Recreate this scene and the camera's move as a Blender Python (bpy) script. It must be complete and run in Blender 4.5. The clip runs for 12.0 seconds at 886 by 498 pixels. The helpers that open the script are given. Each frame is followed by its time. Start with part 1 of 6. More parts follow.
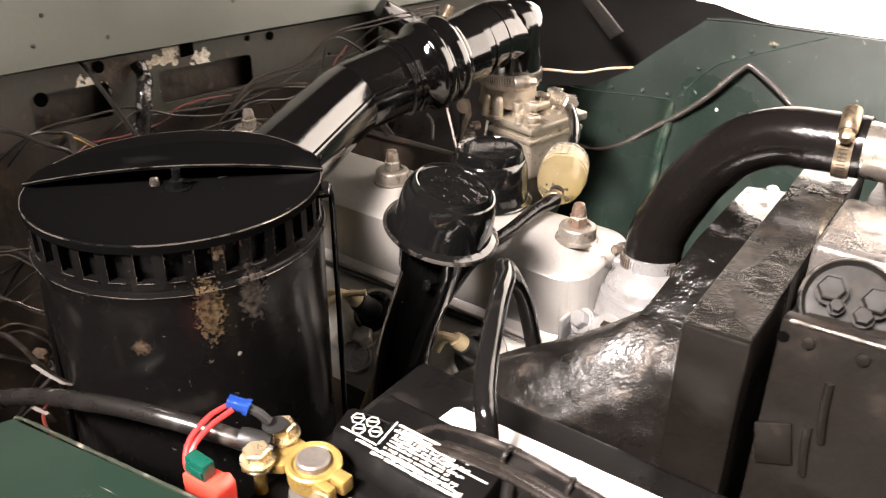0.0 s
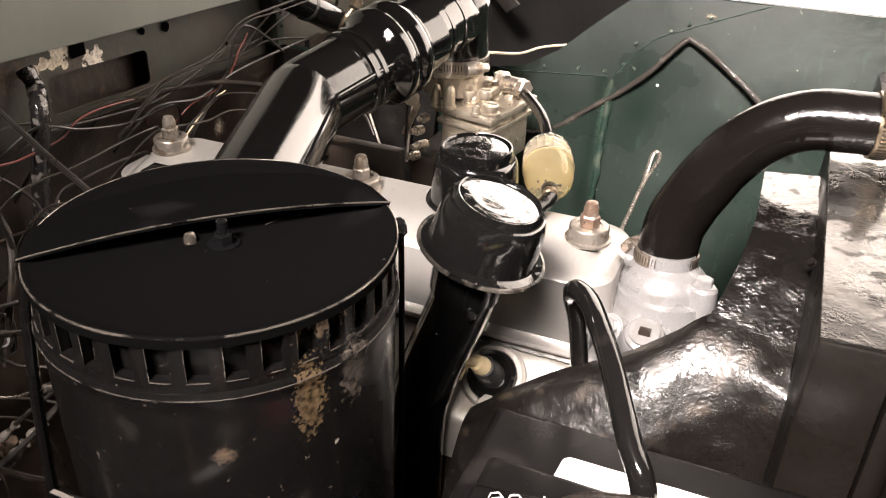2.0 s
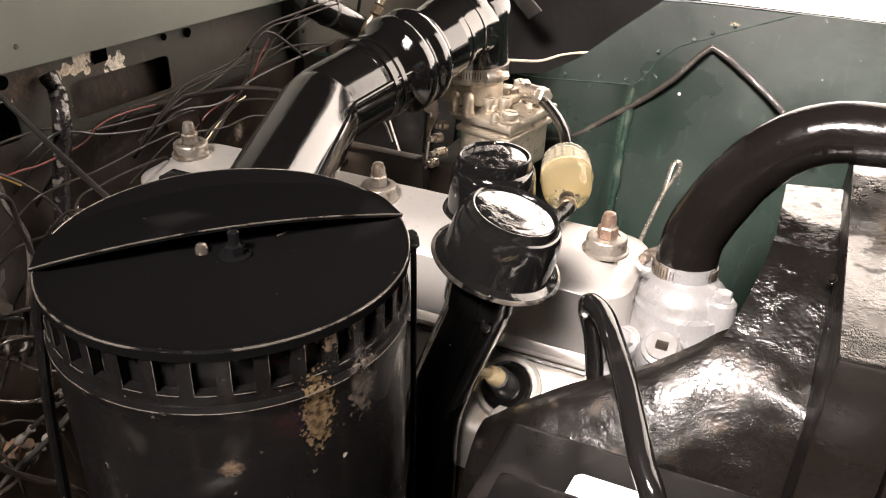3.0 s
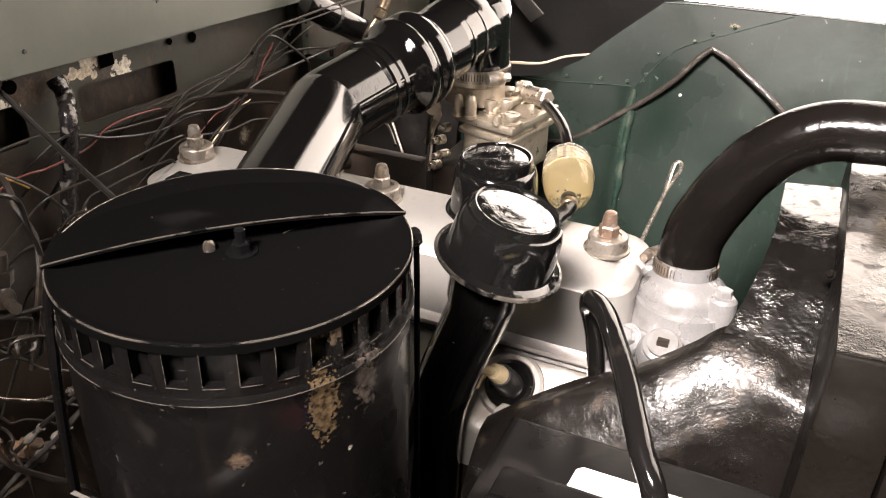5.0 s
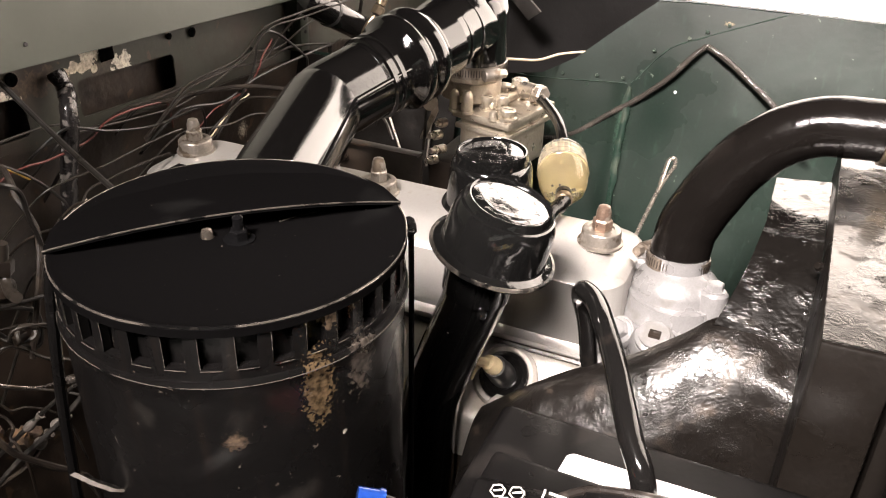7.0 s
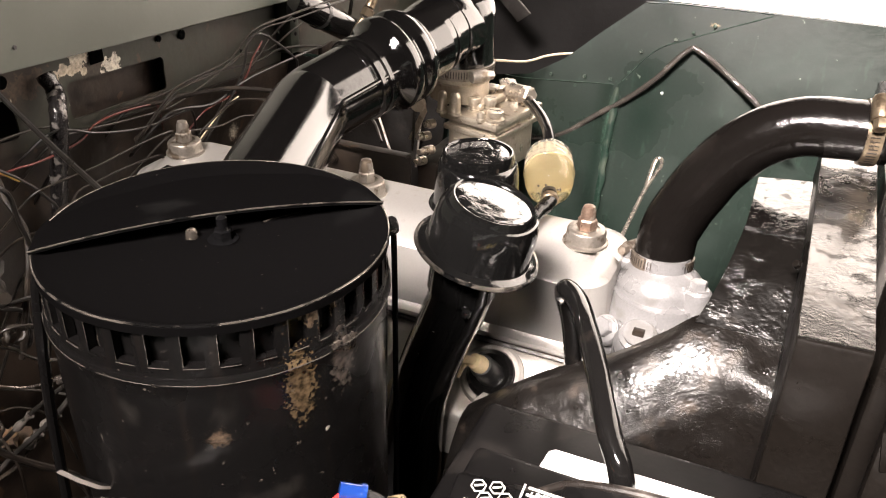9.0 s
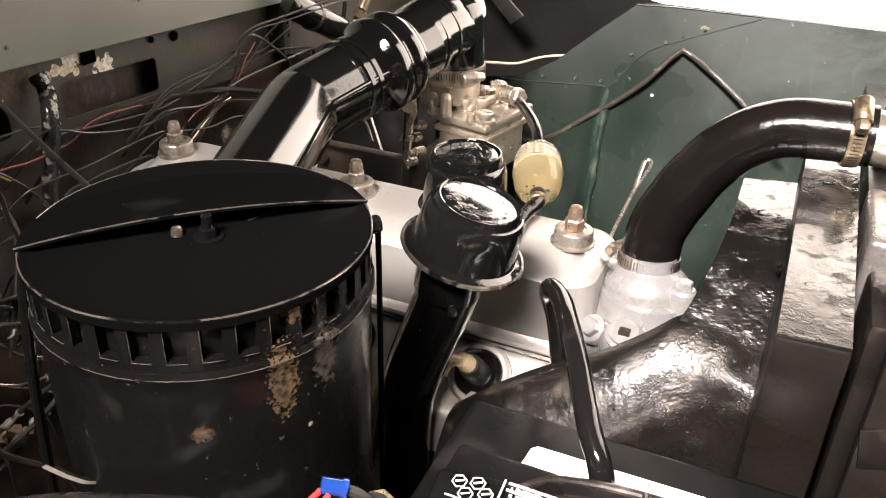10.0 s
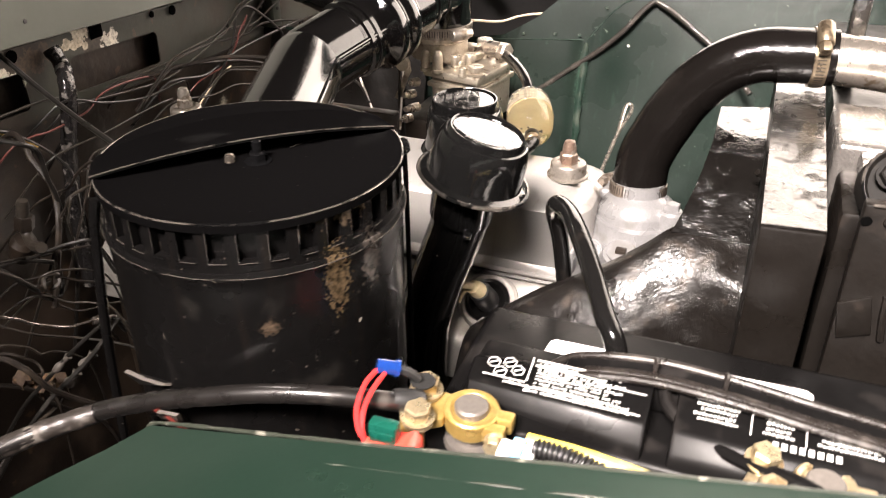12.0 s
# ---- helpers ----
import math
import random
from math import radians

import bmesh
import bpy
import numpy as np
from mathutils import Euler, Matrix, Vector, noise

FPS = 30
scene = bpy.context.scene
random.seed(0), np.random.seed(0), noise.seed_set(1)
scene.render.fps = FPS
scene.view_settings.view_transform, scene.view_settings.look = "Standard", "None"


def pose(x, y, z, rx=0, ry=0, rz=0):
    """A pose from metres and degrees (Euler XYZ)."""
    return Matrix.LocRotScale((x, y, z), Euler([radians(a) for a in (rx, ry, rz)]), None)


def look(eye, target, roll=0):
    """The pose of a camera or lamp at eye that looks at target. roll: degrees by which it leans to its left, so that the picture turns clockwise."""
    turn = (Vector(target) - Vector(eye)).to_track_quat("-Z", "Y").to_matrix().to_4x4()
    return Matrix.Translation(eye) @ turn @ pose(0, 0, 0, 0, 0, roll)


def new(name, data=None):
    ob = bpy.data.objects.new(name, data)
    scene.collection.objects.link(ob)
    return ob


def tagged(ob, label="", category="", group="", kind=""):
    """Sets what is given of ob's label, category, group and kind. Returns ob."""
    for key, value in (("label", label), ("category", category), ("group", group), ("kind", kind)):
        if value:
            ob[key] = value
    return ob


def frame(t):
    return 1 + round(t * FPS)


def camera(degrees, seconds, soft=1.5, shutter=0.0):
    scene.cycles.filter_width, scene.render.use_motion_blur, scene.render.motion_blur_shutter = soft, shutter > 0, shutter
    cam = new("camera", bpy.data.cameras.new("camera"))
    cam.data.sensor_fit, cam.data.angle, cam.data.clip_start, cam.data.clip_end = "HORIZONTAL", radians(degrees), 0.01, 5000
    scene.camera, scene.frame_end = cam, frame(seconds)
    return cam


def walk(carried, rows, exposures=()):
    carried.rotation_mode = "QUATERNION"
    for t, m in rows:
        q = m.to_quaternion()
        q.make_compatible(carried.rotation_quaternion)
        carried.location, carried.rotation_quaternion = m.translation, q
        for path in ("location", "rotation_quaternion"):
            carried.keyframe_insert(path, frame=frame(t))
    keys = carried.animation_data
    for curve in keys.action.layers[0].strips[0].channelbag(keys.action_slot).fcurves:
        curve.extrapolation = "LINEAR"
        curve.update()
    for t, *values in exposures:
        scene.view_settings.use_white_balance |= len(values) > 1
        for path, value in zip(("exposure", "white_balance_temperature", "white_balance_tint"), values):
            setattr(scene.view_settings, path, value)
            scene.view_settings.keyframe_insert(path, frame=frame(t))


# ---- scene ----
cam = camera(56.3, 12.0, 1.1, 0.5)
METRES, EYE, TILT, LEAN, TURN = 0.36, 1.40, -28.0, -0.5, 36.1
ROWS = [
    (0.0, 0.0, 0.0, 0.0, -0.0, 0.0, 0.0),
    (0.5, -0.2286, 0.0852, 0.0131, -6.94, -0.9, 3.32),
    (1.0, -0.4371, 0.1521, 0.0657, -12.44, -1.77, 5.42),
    (1.5, -0.4425, 0.1947, 0.0847, -13.31, -2.39, 5.23),
    (2.0, -0.3758, 0.233, 0.1153, -12.61, -2.76, 5.17),
    (2.5, -0.3608, 0.2512, 0.1279, -11.63, -2.66, 4.83),
    (3.0, -0.3598, 0.2391, 0.1269, -11.04, -2.41, 4.56),
    (5.0, -0.3624, 0.219, 0.117, -10.77, -2.07, 4.83),
    (5.5, -0.368, 0.2066, 0.1091, -10.77, -2.06, 4.75),
    (6.0, -0.3632, 0.1983, 0.1062, -10.76, -2.02, 4.57),
    (6.5, -0.3627, 0.1977, 0.103, -10.83, -2.03, 4.41),
    (7.0, -0.3616, 0.1959, 0.1033, -10.87, -2.13, 4.54),
    (9.0, -0.3463, 0.1755, 0.0992, -11.19, -2.06, 4.75),
    (9.5, -0.3324, 0.1683, 0.0977, -11.3, -1.99, 4.84),
    (10.0, -0.3291, 0.1585, 0.0922, -11.34, -1.9, 4.62),
    (10.5, -0.3246, 0.1361, 0.0861, -11.28, -1.73, 4.55),
    (11.0, -0.3237, 0.1107, 0.0635, -11.08, -1.83, 4.69),
    (11.5, -0.3299, 0.0652, 0.0152, -10.84, -2.45, 5.43),
    (12.0, -0.4487, 0.0286, -0.0053, -13.3, -3.07, 7.74),
]
walk(cam, [(t, pose(0, 0, EYE, TILT, LEAN, TURN) @ pose(METRES * x, METRES * y, METRES * z, 90 + pitch, roll, yaw)) for t, x, y, z, yaw, pitch, roll in ROWS], [(0.0, 0.22), (0.6, 0.12), (12.0, 0.14)])

# ---- world and light ----
world = bpy.data.worlds.new("garage_air")
scene.world = world
world.use_nodes = True
world.node_tree.nodes["Background"].inputs["Color"].default_value = (1.0, 0.93, 0.86, 1)
world.node_tree.nodes["Background"].inputs["Strength"].default_value = 0.10


def lamp(name, kind, where, target, watts, size, colour):
    data = bpy.data.lights.new(name, kind)
    data.energy, data.color = watts, colour
    if kind == "AREA":
        data.shape, data.size, data.size_y = "RECTANGLE", size[0], size[1]
    else:
        data.shadow_soft_size = size
    ob = new(name, data)
    ob.matrix_basis = look(where, target)
    return ob


# one tube lamp under the ceiling behind the camera; daylight comes in through the open corner
front = lamp("ceiling_tube_light", "AREA", (-0.20, -1.12, 2.70), (0.22, 0.45, 1.05), 38, (0.9, 0.30), (1.0, 0.88, 0.82))
front.data.spread = radians(48)  # narrow beam, so the light falls off towards the bulkhead

# ---- materials ----
def mat(name, base, rough=0.5, metal=0.0, grain=400.0, grain_amt=0.12, stain=None, stain_scale=18.0, stain_at=0.62,
        stain_soft=0.08, bump=0.0, bump_scale=120.0, rough_var=0.12, coat=0.0, spot=None, chips=None, fine=None, shine=0.5, coat_rough=0.08, streak=None, dull=None, patchy=None):
    """A surface with fine grain, larger stains, bump, and, where given, chips and one worn spot (place, size, colour)."""
    m = bpy.data.materials.new(name)
    m.use_nodes = True
    nt = m.node_tree
    b = nt.nodes["Principled BSDF"]
    n = nt.nodes.new
    link = nt.links.new
    pos = n("ShaderNodeNewGeometry").outputs["Position"]

    def noise_tex(scale, detail=4.0):
        t = n("ShaderNodeTexNoise")
        t.inputs["Scale"].default_value, t.inputs["Detail"].default_value = scale, detail
        link(pos, t.inputs["Vector"])
        return t.outputs["Fac"]

    def ramp(fac, lo, hi):
        r = n("ShaderNodeMapRange")
        r.inputs["From Min"].default_value, r.inputs["From Max"].default_value = lo, hi
        link(fac, r.inputs["Value"])
        return r.outputs["Result"]

    def mix(fac, a, c):
        x = n("ShaderNodeMix")
        x.data_type = "RGBA"
        link(fac, x.inputs[0])
        for v, s in ((a, x.inputs[6]), (c, x.inputs[7])):
            if isinstance(v, tuple):
                s.default_value = (*v, 1)
            else:
                link(v, s)
        return x.outputs[2]

    lo = tuple(c * (1 - grain_amt) for c in base)
    hi = tuple(min(1, c * (1 + grain_amt)) for c in base)
    col = mix(noise_tex(grain), lo, hi)
    big = noise_tex(stain_scale, 6.0)
    if stain:
        col = mix(ramp(big, stain_at, stain_at + stain_soft), col, stain)
    rough_in = n("ShaderNodeMapRange")
    rough_in.inputs["From Min"].default_value, rough_in.inputs["From Max"].default_value = 0.3, 0.7
    rough_in.inputs["To Min"].default_value = max(0.02, rough - rough_var)
    rough_in.inputs["To Max"].default_value = min(1.0, rough + rough_var)
    link(big, rough_in.inputs["Value"])
    if chips:
        col = mix(ramp(noise_tex(chips[0], 3.0), chips[1], chips[1] + 0.03), col, chips[2])
    if streak:
        run = n("ShaderNodeVectorMath")
        run.operation = "MULTIPLY"
        link(pos, run.inputs[0])
        run.inputs[1].default_value = (150, 150, 9)
        line = n("ShaderNodeTexNoise")
        line.inputs["Scale"].default_value, line.inputs["Detail"].default_value = 1.0, 5.0
        link(run.outputs[0], line.inputs["Vector"])
        col = mix(ramp(line.outputs["Fac"], 0.60, 0.72), col, streak)
    for place, size, shade, *coarse in (spot or ()):
        v = n("ShaderNodeVectorMath")
        v.operation = "SUBTRACT"
        link(pos, v.inputs[0])
        v.inputs[1].default_value = place
        d = n("ShaderNodeVectorMath")
        d.operation = "DIVIDE"
        link(v.outputs[0], d.inputs[0])
        d.inputs[1].default_value = size
        ln = n("ShaderNodeVectorMath")
        ln.operation = "LENGTH"
        link(d.outputs[0], ln.inputs[0])
        s = n("ShaderNodeMath")
        s.operation = "ADD"
        link(ln.outputs["Value"], s.inputs[0])
        w = n("ShaderNodeMath")
        w.operation = "MULTIPLY"
        link(noise_tex(coarse[0] if coarse else 480.0, 8.0), w.inputs[0])
        w.inputs[1].default_value = 1.9
        link(w.outputs[0], s.inputs[1])
        inv = ramp(s.outputs[0], 1.9, 1.15) if not coarse else ramp(s.outputs[0], 1.62, 1.54)
        col = mix(inv, col, mix(ramp(noise_tex(330.0, 6.0), 0.35, 0.68), tuple(c * (0.22 if coarse and coarse[0] > 300 else 0.6) for c in shade), tuple(min(1, c * 1.35) for c in shade)))
    link(col, b.inputs["Base Color"])
    link(rough_in.outputs["Result"], b.inputs["Roughness"])
    b.inputs["Metallic"].default_value = metal
    b.inputs["Specular IOR Level"].default_value = shine
    b.inputs["Coat Weight"].default_value = coat
    if dull:
        worn = n("ShaderNodeMapRange")
        worn.inputs["From Min"].default_value, worn.inputs["From Max"].default_value = dull[1], dull[1] + 0.07
        worn.inputs["To Min"].default_value, worn.inputs["To Max"].default_value = coat, dull[2]
        link(noise_tex(dull[0], 7.0), worn.inputs["Value"])
        link(worn.outputs["Result"], b.inputs["Coat Weight"])
    b.inputs["Coat Roughness"].default_value = coat_rough
    b.inputs["Coat IOR"].default_value = 1.65
    if bump:
        bp = n("ShaderNodeBump")
        bp.inputs["Strength"].default_value = 1.0
        bp.inputs["Distance"].default_value = bump
        link(noise_tex(bump_scale, 5.0), bp.inputs["Height"])
        top = bp
        if fine:
            top = n("ShaderNodeBump")
            top.inputs["Distance"].default_value = fine[0]
            height = noise_tex(fine[1], 2.0)
            if patchy:  # grains lie in patches, smooth paint between them
                where = n("ShaderNodeMath")
                where.operation = "MULTIPLY"
                link(height, where.inputs[0])
                link(ramp(noise_tex(patchy[0], 5.0), patchy[1], patchy[1] + patchy[2]), where.inputs[1])
                height = where.outputs[0]
            link(height, top.inputs["Height"])
            link(bp.outputs["Normal"], top.inputs["Normal"])
        link(top.outputs["Normal"], b.inputs["Normal"])
    return m


def glow(name, colour, strength):
    m = bpy.data.materials.new(name)
    m.use_nodes = True
    b = m.node_tree.nodes["Principled BSDF"]
    b.inputs["Base Color"].default_value = (0.8, 0.8, 0.8, 1)
    b.inputs["Emission Color"].default_value = (*colour, 1)
    b.inputs["Emission Strength"].default_value = strength
    return m


def clear(name, colour, rough, ior=1.3):
    m = mat(name, colour, rough, grain_amt=0.03, rough_var=0.03)
    m.node_tree.nodes["Principled BSDF"].inputs["Transmission Weight"].default_value = 0.92
    m.node_tree.nodes["Principled BSDF"].inputs["IOR"].default_value = ior
    return m


# worn places on the air cleaner
SPOT = [(-0.3120, 0.2256, 1.1690), (-0.3031, 0.2474, 1.1720), (-0.3376, 0.1983, 1.1491), (-0.3085, 0.2330, 1.2030)]
M = {
    "can": mat("gloss_black_can", (0.0035, 0.0035, 0.0038), 0.19, grain_amt=0.3, stain=(0.012, 0.011, 0.010), stain_scale=22, stain_at=0.62,
               bump=0.0005, bump_scale=38, rough_var=0.09, fine=(0.00008, 300), chips=(230, 0.72, (0.06, 0.05, 0.04)),
               spot=[(SPOT[0], (0.0095, 0.0115, 0.029), (0.070, 0.049, 0.028), 520.0), (SPOT[1], (0.0075, 0.0105, 0.027), (0.045, 0.038, 0.033), 340.0),
                     (SPOT[2], (0.0055, 0.0055, 0.006), (0.07, 0.050, 0.034)), (SPOT[3], (0.012, 0.021, 0.010), (0.070, 0.052, 0.036), 340.0), ((-0.3052, 0.2362, 1.1372), (0.0032, 0.0035, 0.0040), (0.30, 0.28, 0.24), 90.0)], shine=0.3),
    "collar": mat("dull_black_collar", (0.0036, 0.0034, 0.0034), 0.26, grain_amt=0.3, stain=(0.012, 0.011, 0.010), stain_scale=22, stain_at=0.62,
               bump=0.0005, bump_scale=38, rough_var=0.09, fine=(0.00008, 300), chips=(260, 0.70, (0.05, 0.043, 0.036)),
               spot=[(SPOT[0], (0.0095, 0.0115, 0.029), (0.070, 0.049, 0.028), 520.0), (SPOT[1], (0.0075, 0.0105, 0.027), (0.045, 0.038, 0.033), 340.0),
                     (SPOT[2], (0.0055, 0.0055, 0.006), (0.07, 0.050, 0.034)), (SPOT[3], (0.012, 0.021, 0.010), (0.070, 0.052, 0.036), 340.0), ((-0.3052, 0.2362, 1.1372), (0.0032, 0.0035, 0.0040), (0.30, 0.28, 0.24), 90.0)], shine=0.07, streak=(0.006, 0.005, 0.0045)),
    "can_body": mat("satin_black_can_body", (0.0036, 0.0034, 0.0034), 0.26, grain_amt=0.3, stain=(0.012, 0.011, 0.010), stain_scale=22, stain_at=0.62,
               bump=0.0005, bump_scale=38, rough_var=0.09, fine=(0.00008, 300), chips=(260, 0.70, (0.05, 0.043, 0.036)),
               spot=[(SPOT[0], (0.0095, 0.0115, 0.029), (0.070, 0.049, 0.028), 520.0), (SPOT[1], (0.0075, 0.0105, 0.027), (0.045, 0.038, 0.033), 340.0),
                     (SPOT[2], (0.0055, 0.0055, 0.006), (0.07, 0.050, 0.034)), (SPOT[3], (0.012, 0.021, 0.010), (0.070, 0.052, 0.036), 340.0), ((-0.3052, 0.2362, 1.1372), (0.0032, 0.0035, 0.0040), (0.30, 0.28, 0.24), 90.0)], shine=0.2, streak=(0.006, 0.005, 0.0045)),
    "collar_worn": mat("scuffed_black_stub", (0.03, 0.026, 0.022), 0.22, grain=300, grain_amt=0.6, stain=(0.20, 0.17, 0.14), stain_scale=150, stain_at=0.55),
    "lid": mat("satin_black_lid", (0.0024, 0.0023, 0.0024), 0.24, grain_amt=0.3, stain=(0.005, 0.005, 0.005), stain_scale=14, stain_at=0.6, bump=0.00016, bump_scale=60,
               rough_var=0.05, chips=(380, 0.735, (0.09, 0.08, 0.07)), shine=0.0),
    # pale metal for worn edges, and for glints drawn along the can's rims
    "edge": mat("worn_and_glinting_edge", (0.15, 0.135, 0.12), 0.20, 0.7, grain=250, grain_amt=0.6, stain=(0.008, 0.008, 0.008), stain_scale=60, stain_at=0.51, bump=0.0002, bump_scale=200),
    "pipe": mat("wet_black_enamel", (0.0030, 0.0028, 0.0028), 0.08, grain_amt=0.2, bump=0.00010, bump_scale=90, rough_var=0.04, coat=0.45, coat_rough=0.03, shine=0.5, fine=(0.00008, 800)),
    "cap": mat("gloss_black_cap", (0.004, 0.004, 0.004), 0.08, grain_amt=0.2, bump=0.00018, bump_scale=110, rough_var=0.04, coat=0.25, coat_rough=0.05, fine=(0.00012, 330), chips=(160, 0.755, (0.3, 0.28, 0.25)), shine=0.6),
    "captop": mat("wet_black_cap_top", (0.004, 0.004, 0.004), 0.06, grain_amt=0.2, bump=0.00010, bump_scale=70, rough_var=0.03, coat=1.0, coat_rough=0.035, fine=(0.00028, 300), shine=0.9, dull=(230, 0.575, 0.03), patchy=(130, 0.50, 0.12)),
    "cowl": mat("lumpy_black_paint", (0.0055, 0.0046, 0.0040), 0.34, grain_amt=0.6, stain=(0.028, 0.021, 0.016), stain_scale=42, stain_at=0.58, stain_soft=0.10,
                bump=0.00010, bump_scale=300, rough_var=0.10, coat=0.8, coat_rough=0.09, fine=(0.0009, 1000), chips=(140, 0.67, (0.004, 0.0035, 0.003)), dull=(95, 0.55, 0.05), patchy=(70, 0.38, 0.28)),
    "frame": mat("brushed_black_frame", (0.010, 0.009, 0.008), 0.24, grain_amt=0.4, stain=(0.032, 0.026, 0.020), stain_scale=26, stain_at=0.60, stain_soft=0.15,
                 bump=0.0004, bump_scale=48, rough_var=0.12, coat=1.0, coat_rough=0.14, fine=(0.0009, 480), chips=(110, 0.61, (0.003, 0.003, 0.003)), dull=(75, 0.56, 0.04), patchy=(60, 0.44, 0.2)),
    "tank": mat("rubbed_black_tank", (0.26, 0.245, 0.23), 0.24, 0.8, grain_amt=0.3, stain=(0.04, 0.034, 0.03), stain_scale=40, stain_at=0.60, stain_soft=0.12, bump=0.0004, bump_scale=60, rough_var=0.1, fine=(0.0004, 400)),
    "rubber": mat("black_rubber", (0.013, 0.013, 0.013), 0.42, grain_amt=0.25, bump=0.0003, bump_scale=300),
    "gloss_rubber": mat("gloss_black_rubber", (0.0045, 0.0043, 0.0042), 0.11, grain_amt=0.2, bump=0.0001, bump_scale=120, rough_var=0.05, stain=(0.010, 0.0085, 0.0075), stain_scale=60, stain_at=0.6),
    "hose": mat("shiny_radiator_hose", (0.0040, 0.0034, 0.0031), 0.20, grain_amt=0.3, bump=0.0004, bump_scale=80, stain=(0.0075, 0.006, 0.0054), stain_scale=20, stain_at=0.58, rough_var=0.08, fine=(0.0003, 260), shine=0.24),
    "silver": mat("aluminium_paint", (0.47, 0.455, 0.435), 0.43, 0.60, grain=900, grain_amt=0.10, stain=(0.40, 0.38, 0.355), stain_scale=12, stain_at=0.58, stain_soft=0.2, bump=0.0002, bump_scale=250, streak=(0.42, 0.39, 0.355)),
    "alu": mat("bright_aluminium_paint", (0.235, 0.233, 0.235), 0.33, 0.45, grain=700, grain_amt=0.18, stain=(0.19, 0.185, 0.18), stain_scale=35, stain_at=0.55, bump=0.0006, bump_scale=180),
    "zinc": mat("cast_zinc", (0.46, 0.41, 0.335), 0.38, 0.75, grain=500, grain_amt=0.25, stain=(0.17, 0.135, 0.10), stain_scale=70, stain_at=0.58, stain_soft=0.14, bump=0.0004, bump_scale=300),
    "steel": mat("zinc_plated_steel", (0.55, 0.50, 0.44), 0.30, 0.9, grain=500, grain_amt=0.2, stain=(0.25, 0.19, 0.13), stain_scale=90, stain_at=0.62),
    "copper": mat("rusty_copper_nut", (0.24, 0.165, 0.125), 0.38, 0.7, grain=600, grain_amt=0.4, stain=(0.36, 0.30, 0.25), stain_scale=120, stain_at=0.52),
    "brass": mat("yellow_brass", (0.44, 0.30, 0.095), 0.38, 0.65, grain=400, grain_amt=0.25, stain=(0.36, 0.24, 0.08), stain_scale=120, stain_at=0.58, bump=0.0003, bump_scale=300),
    "dullgold": mat("dull_gilt_steel", (0.225, 0.18, 0.125), 0.36, 0.85, grain=400, grain_amt=0.3, stain=(0.10, 0.075, 0.05), stain_scale=120, stain_at=0.54, bump=0.0003, bump_scale=250),
    "lead": mat("dull_lead", (0.17, 0.155, 0.14), 0.5, 0.6, grain_amt=0.2, bump=0.0004, bump_scale=300),
    "green": mat("dark_green_paint", (0.0098, 0.0172, 0.0135), 0.30, grain=300, grain_amt=0.25, stain=(0.016, 0.027, 0.022), stain_scale=9, stain_at=0.55, stain_soft=0.2, streak=(0.016, 0.029, 0.022),
                 bump=0.00025, bump_scale=60, rough_var=0.12, chips=(120, 0.73, (0.12, 0.15, 0.12)),
                 spot=[((-0.326, 0.897, 1.06), (0.008, 0.05, 0.05), (0.032, 0.065, 0.046)), ((-0.234, 0.92, 1.18), (0.006, 0.03, 0.003), (0.28, 0.22, 0.13))], shine=0.2),
    "wing": mat("satin_green_wing", (0.0085, 0.0185, 0.0130), 0.34, grain=300, grain_amt=0.2, stain=(0.012, 0.023, 0.0165), stain_scale=7, stain_at=0.5, stain_soft=0.25, bump=0.0001, bump_scale=80,
                chips=(70, 0.75, (0.12, 0.12, 0.10))),
    "wing_edge": mat("wing_edge_scuff_and_glint", (0.022, 0.026, 0.019), 0.45, grain=200, grain_amt=0.5, stain=(0.15, 0.145, 0.12), stain_scale=85, stain_at=0.57, bump=0.0003, bump_scale=200),
    "scuttle": mat("pale_green_scuttle", (0.036, 0.0435, 0.031), 0.48, grain=200, grain_amt=0.12, stain=(0.033, 0.039, 0.028), stain_scale=6, stain_at=0.5, stain_soft=0.25, bump=0.0003, bump_scale=40,
                   chips=(110, 0.745, (0.02, 0.02, 0.018))),
    "bulkhead": mat("grey_bulkhead_paint", (0.0255, 0.0270, 0.0195), 0.55, grain=200, grain_amt=0.25, stain=(0.026, 0.0195, 0.0135), stain_scale=14, stain_at=0.47, stain_soft=0.14, bump=0.0004, bump_scale=80, chips=(60, 0.66, (0.05, 0.034, 0.022), 130.0),
                    spot=[((-0.765, 0.489, 1.157), (0.02, 0.040, 0.018), (0.050, 0.034, 0.022), 130.0), ((-0.765, 0.565, 1.150), (0.02, 0.022, 0.016), (0.034, 0.026, 0.018), 130.0),
                          ((-0.765, 0.548, 1.165), (0.02, 0.017, 0.015), (0.46, 0.42, 0.34), 130.0), ((-0.765, 0.533, 1.158), (0.02, 0.028, 0.010), (0.42, 0.37, 0.29), 130.0), ((-0.765, 0.590, 1.147), (0.02, 0.022, 0.017), (0.50, 0.47, 0.40), 130.0),
                          ((-0.765, 0.554, 1.152), (0.02, 0.005, 0.006), (0.40, 0.36, 0.28), 130.0), ((-0.765, 0.447, 1.147), (0.02, 0.024, 0.018), (0.50, 0.47, 0.40), 130.0), ((-0.765, 0.467, 1.139), (0.02, 0.015, 0.006), (0.46, 0.42, 0.34), 130.0),
                          ((-0.765, 0.533, 1.128), (0.02, 0.004, 0.006), (0.42, 0.39, 0.32), 130.0)]),
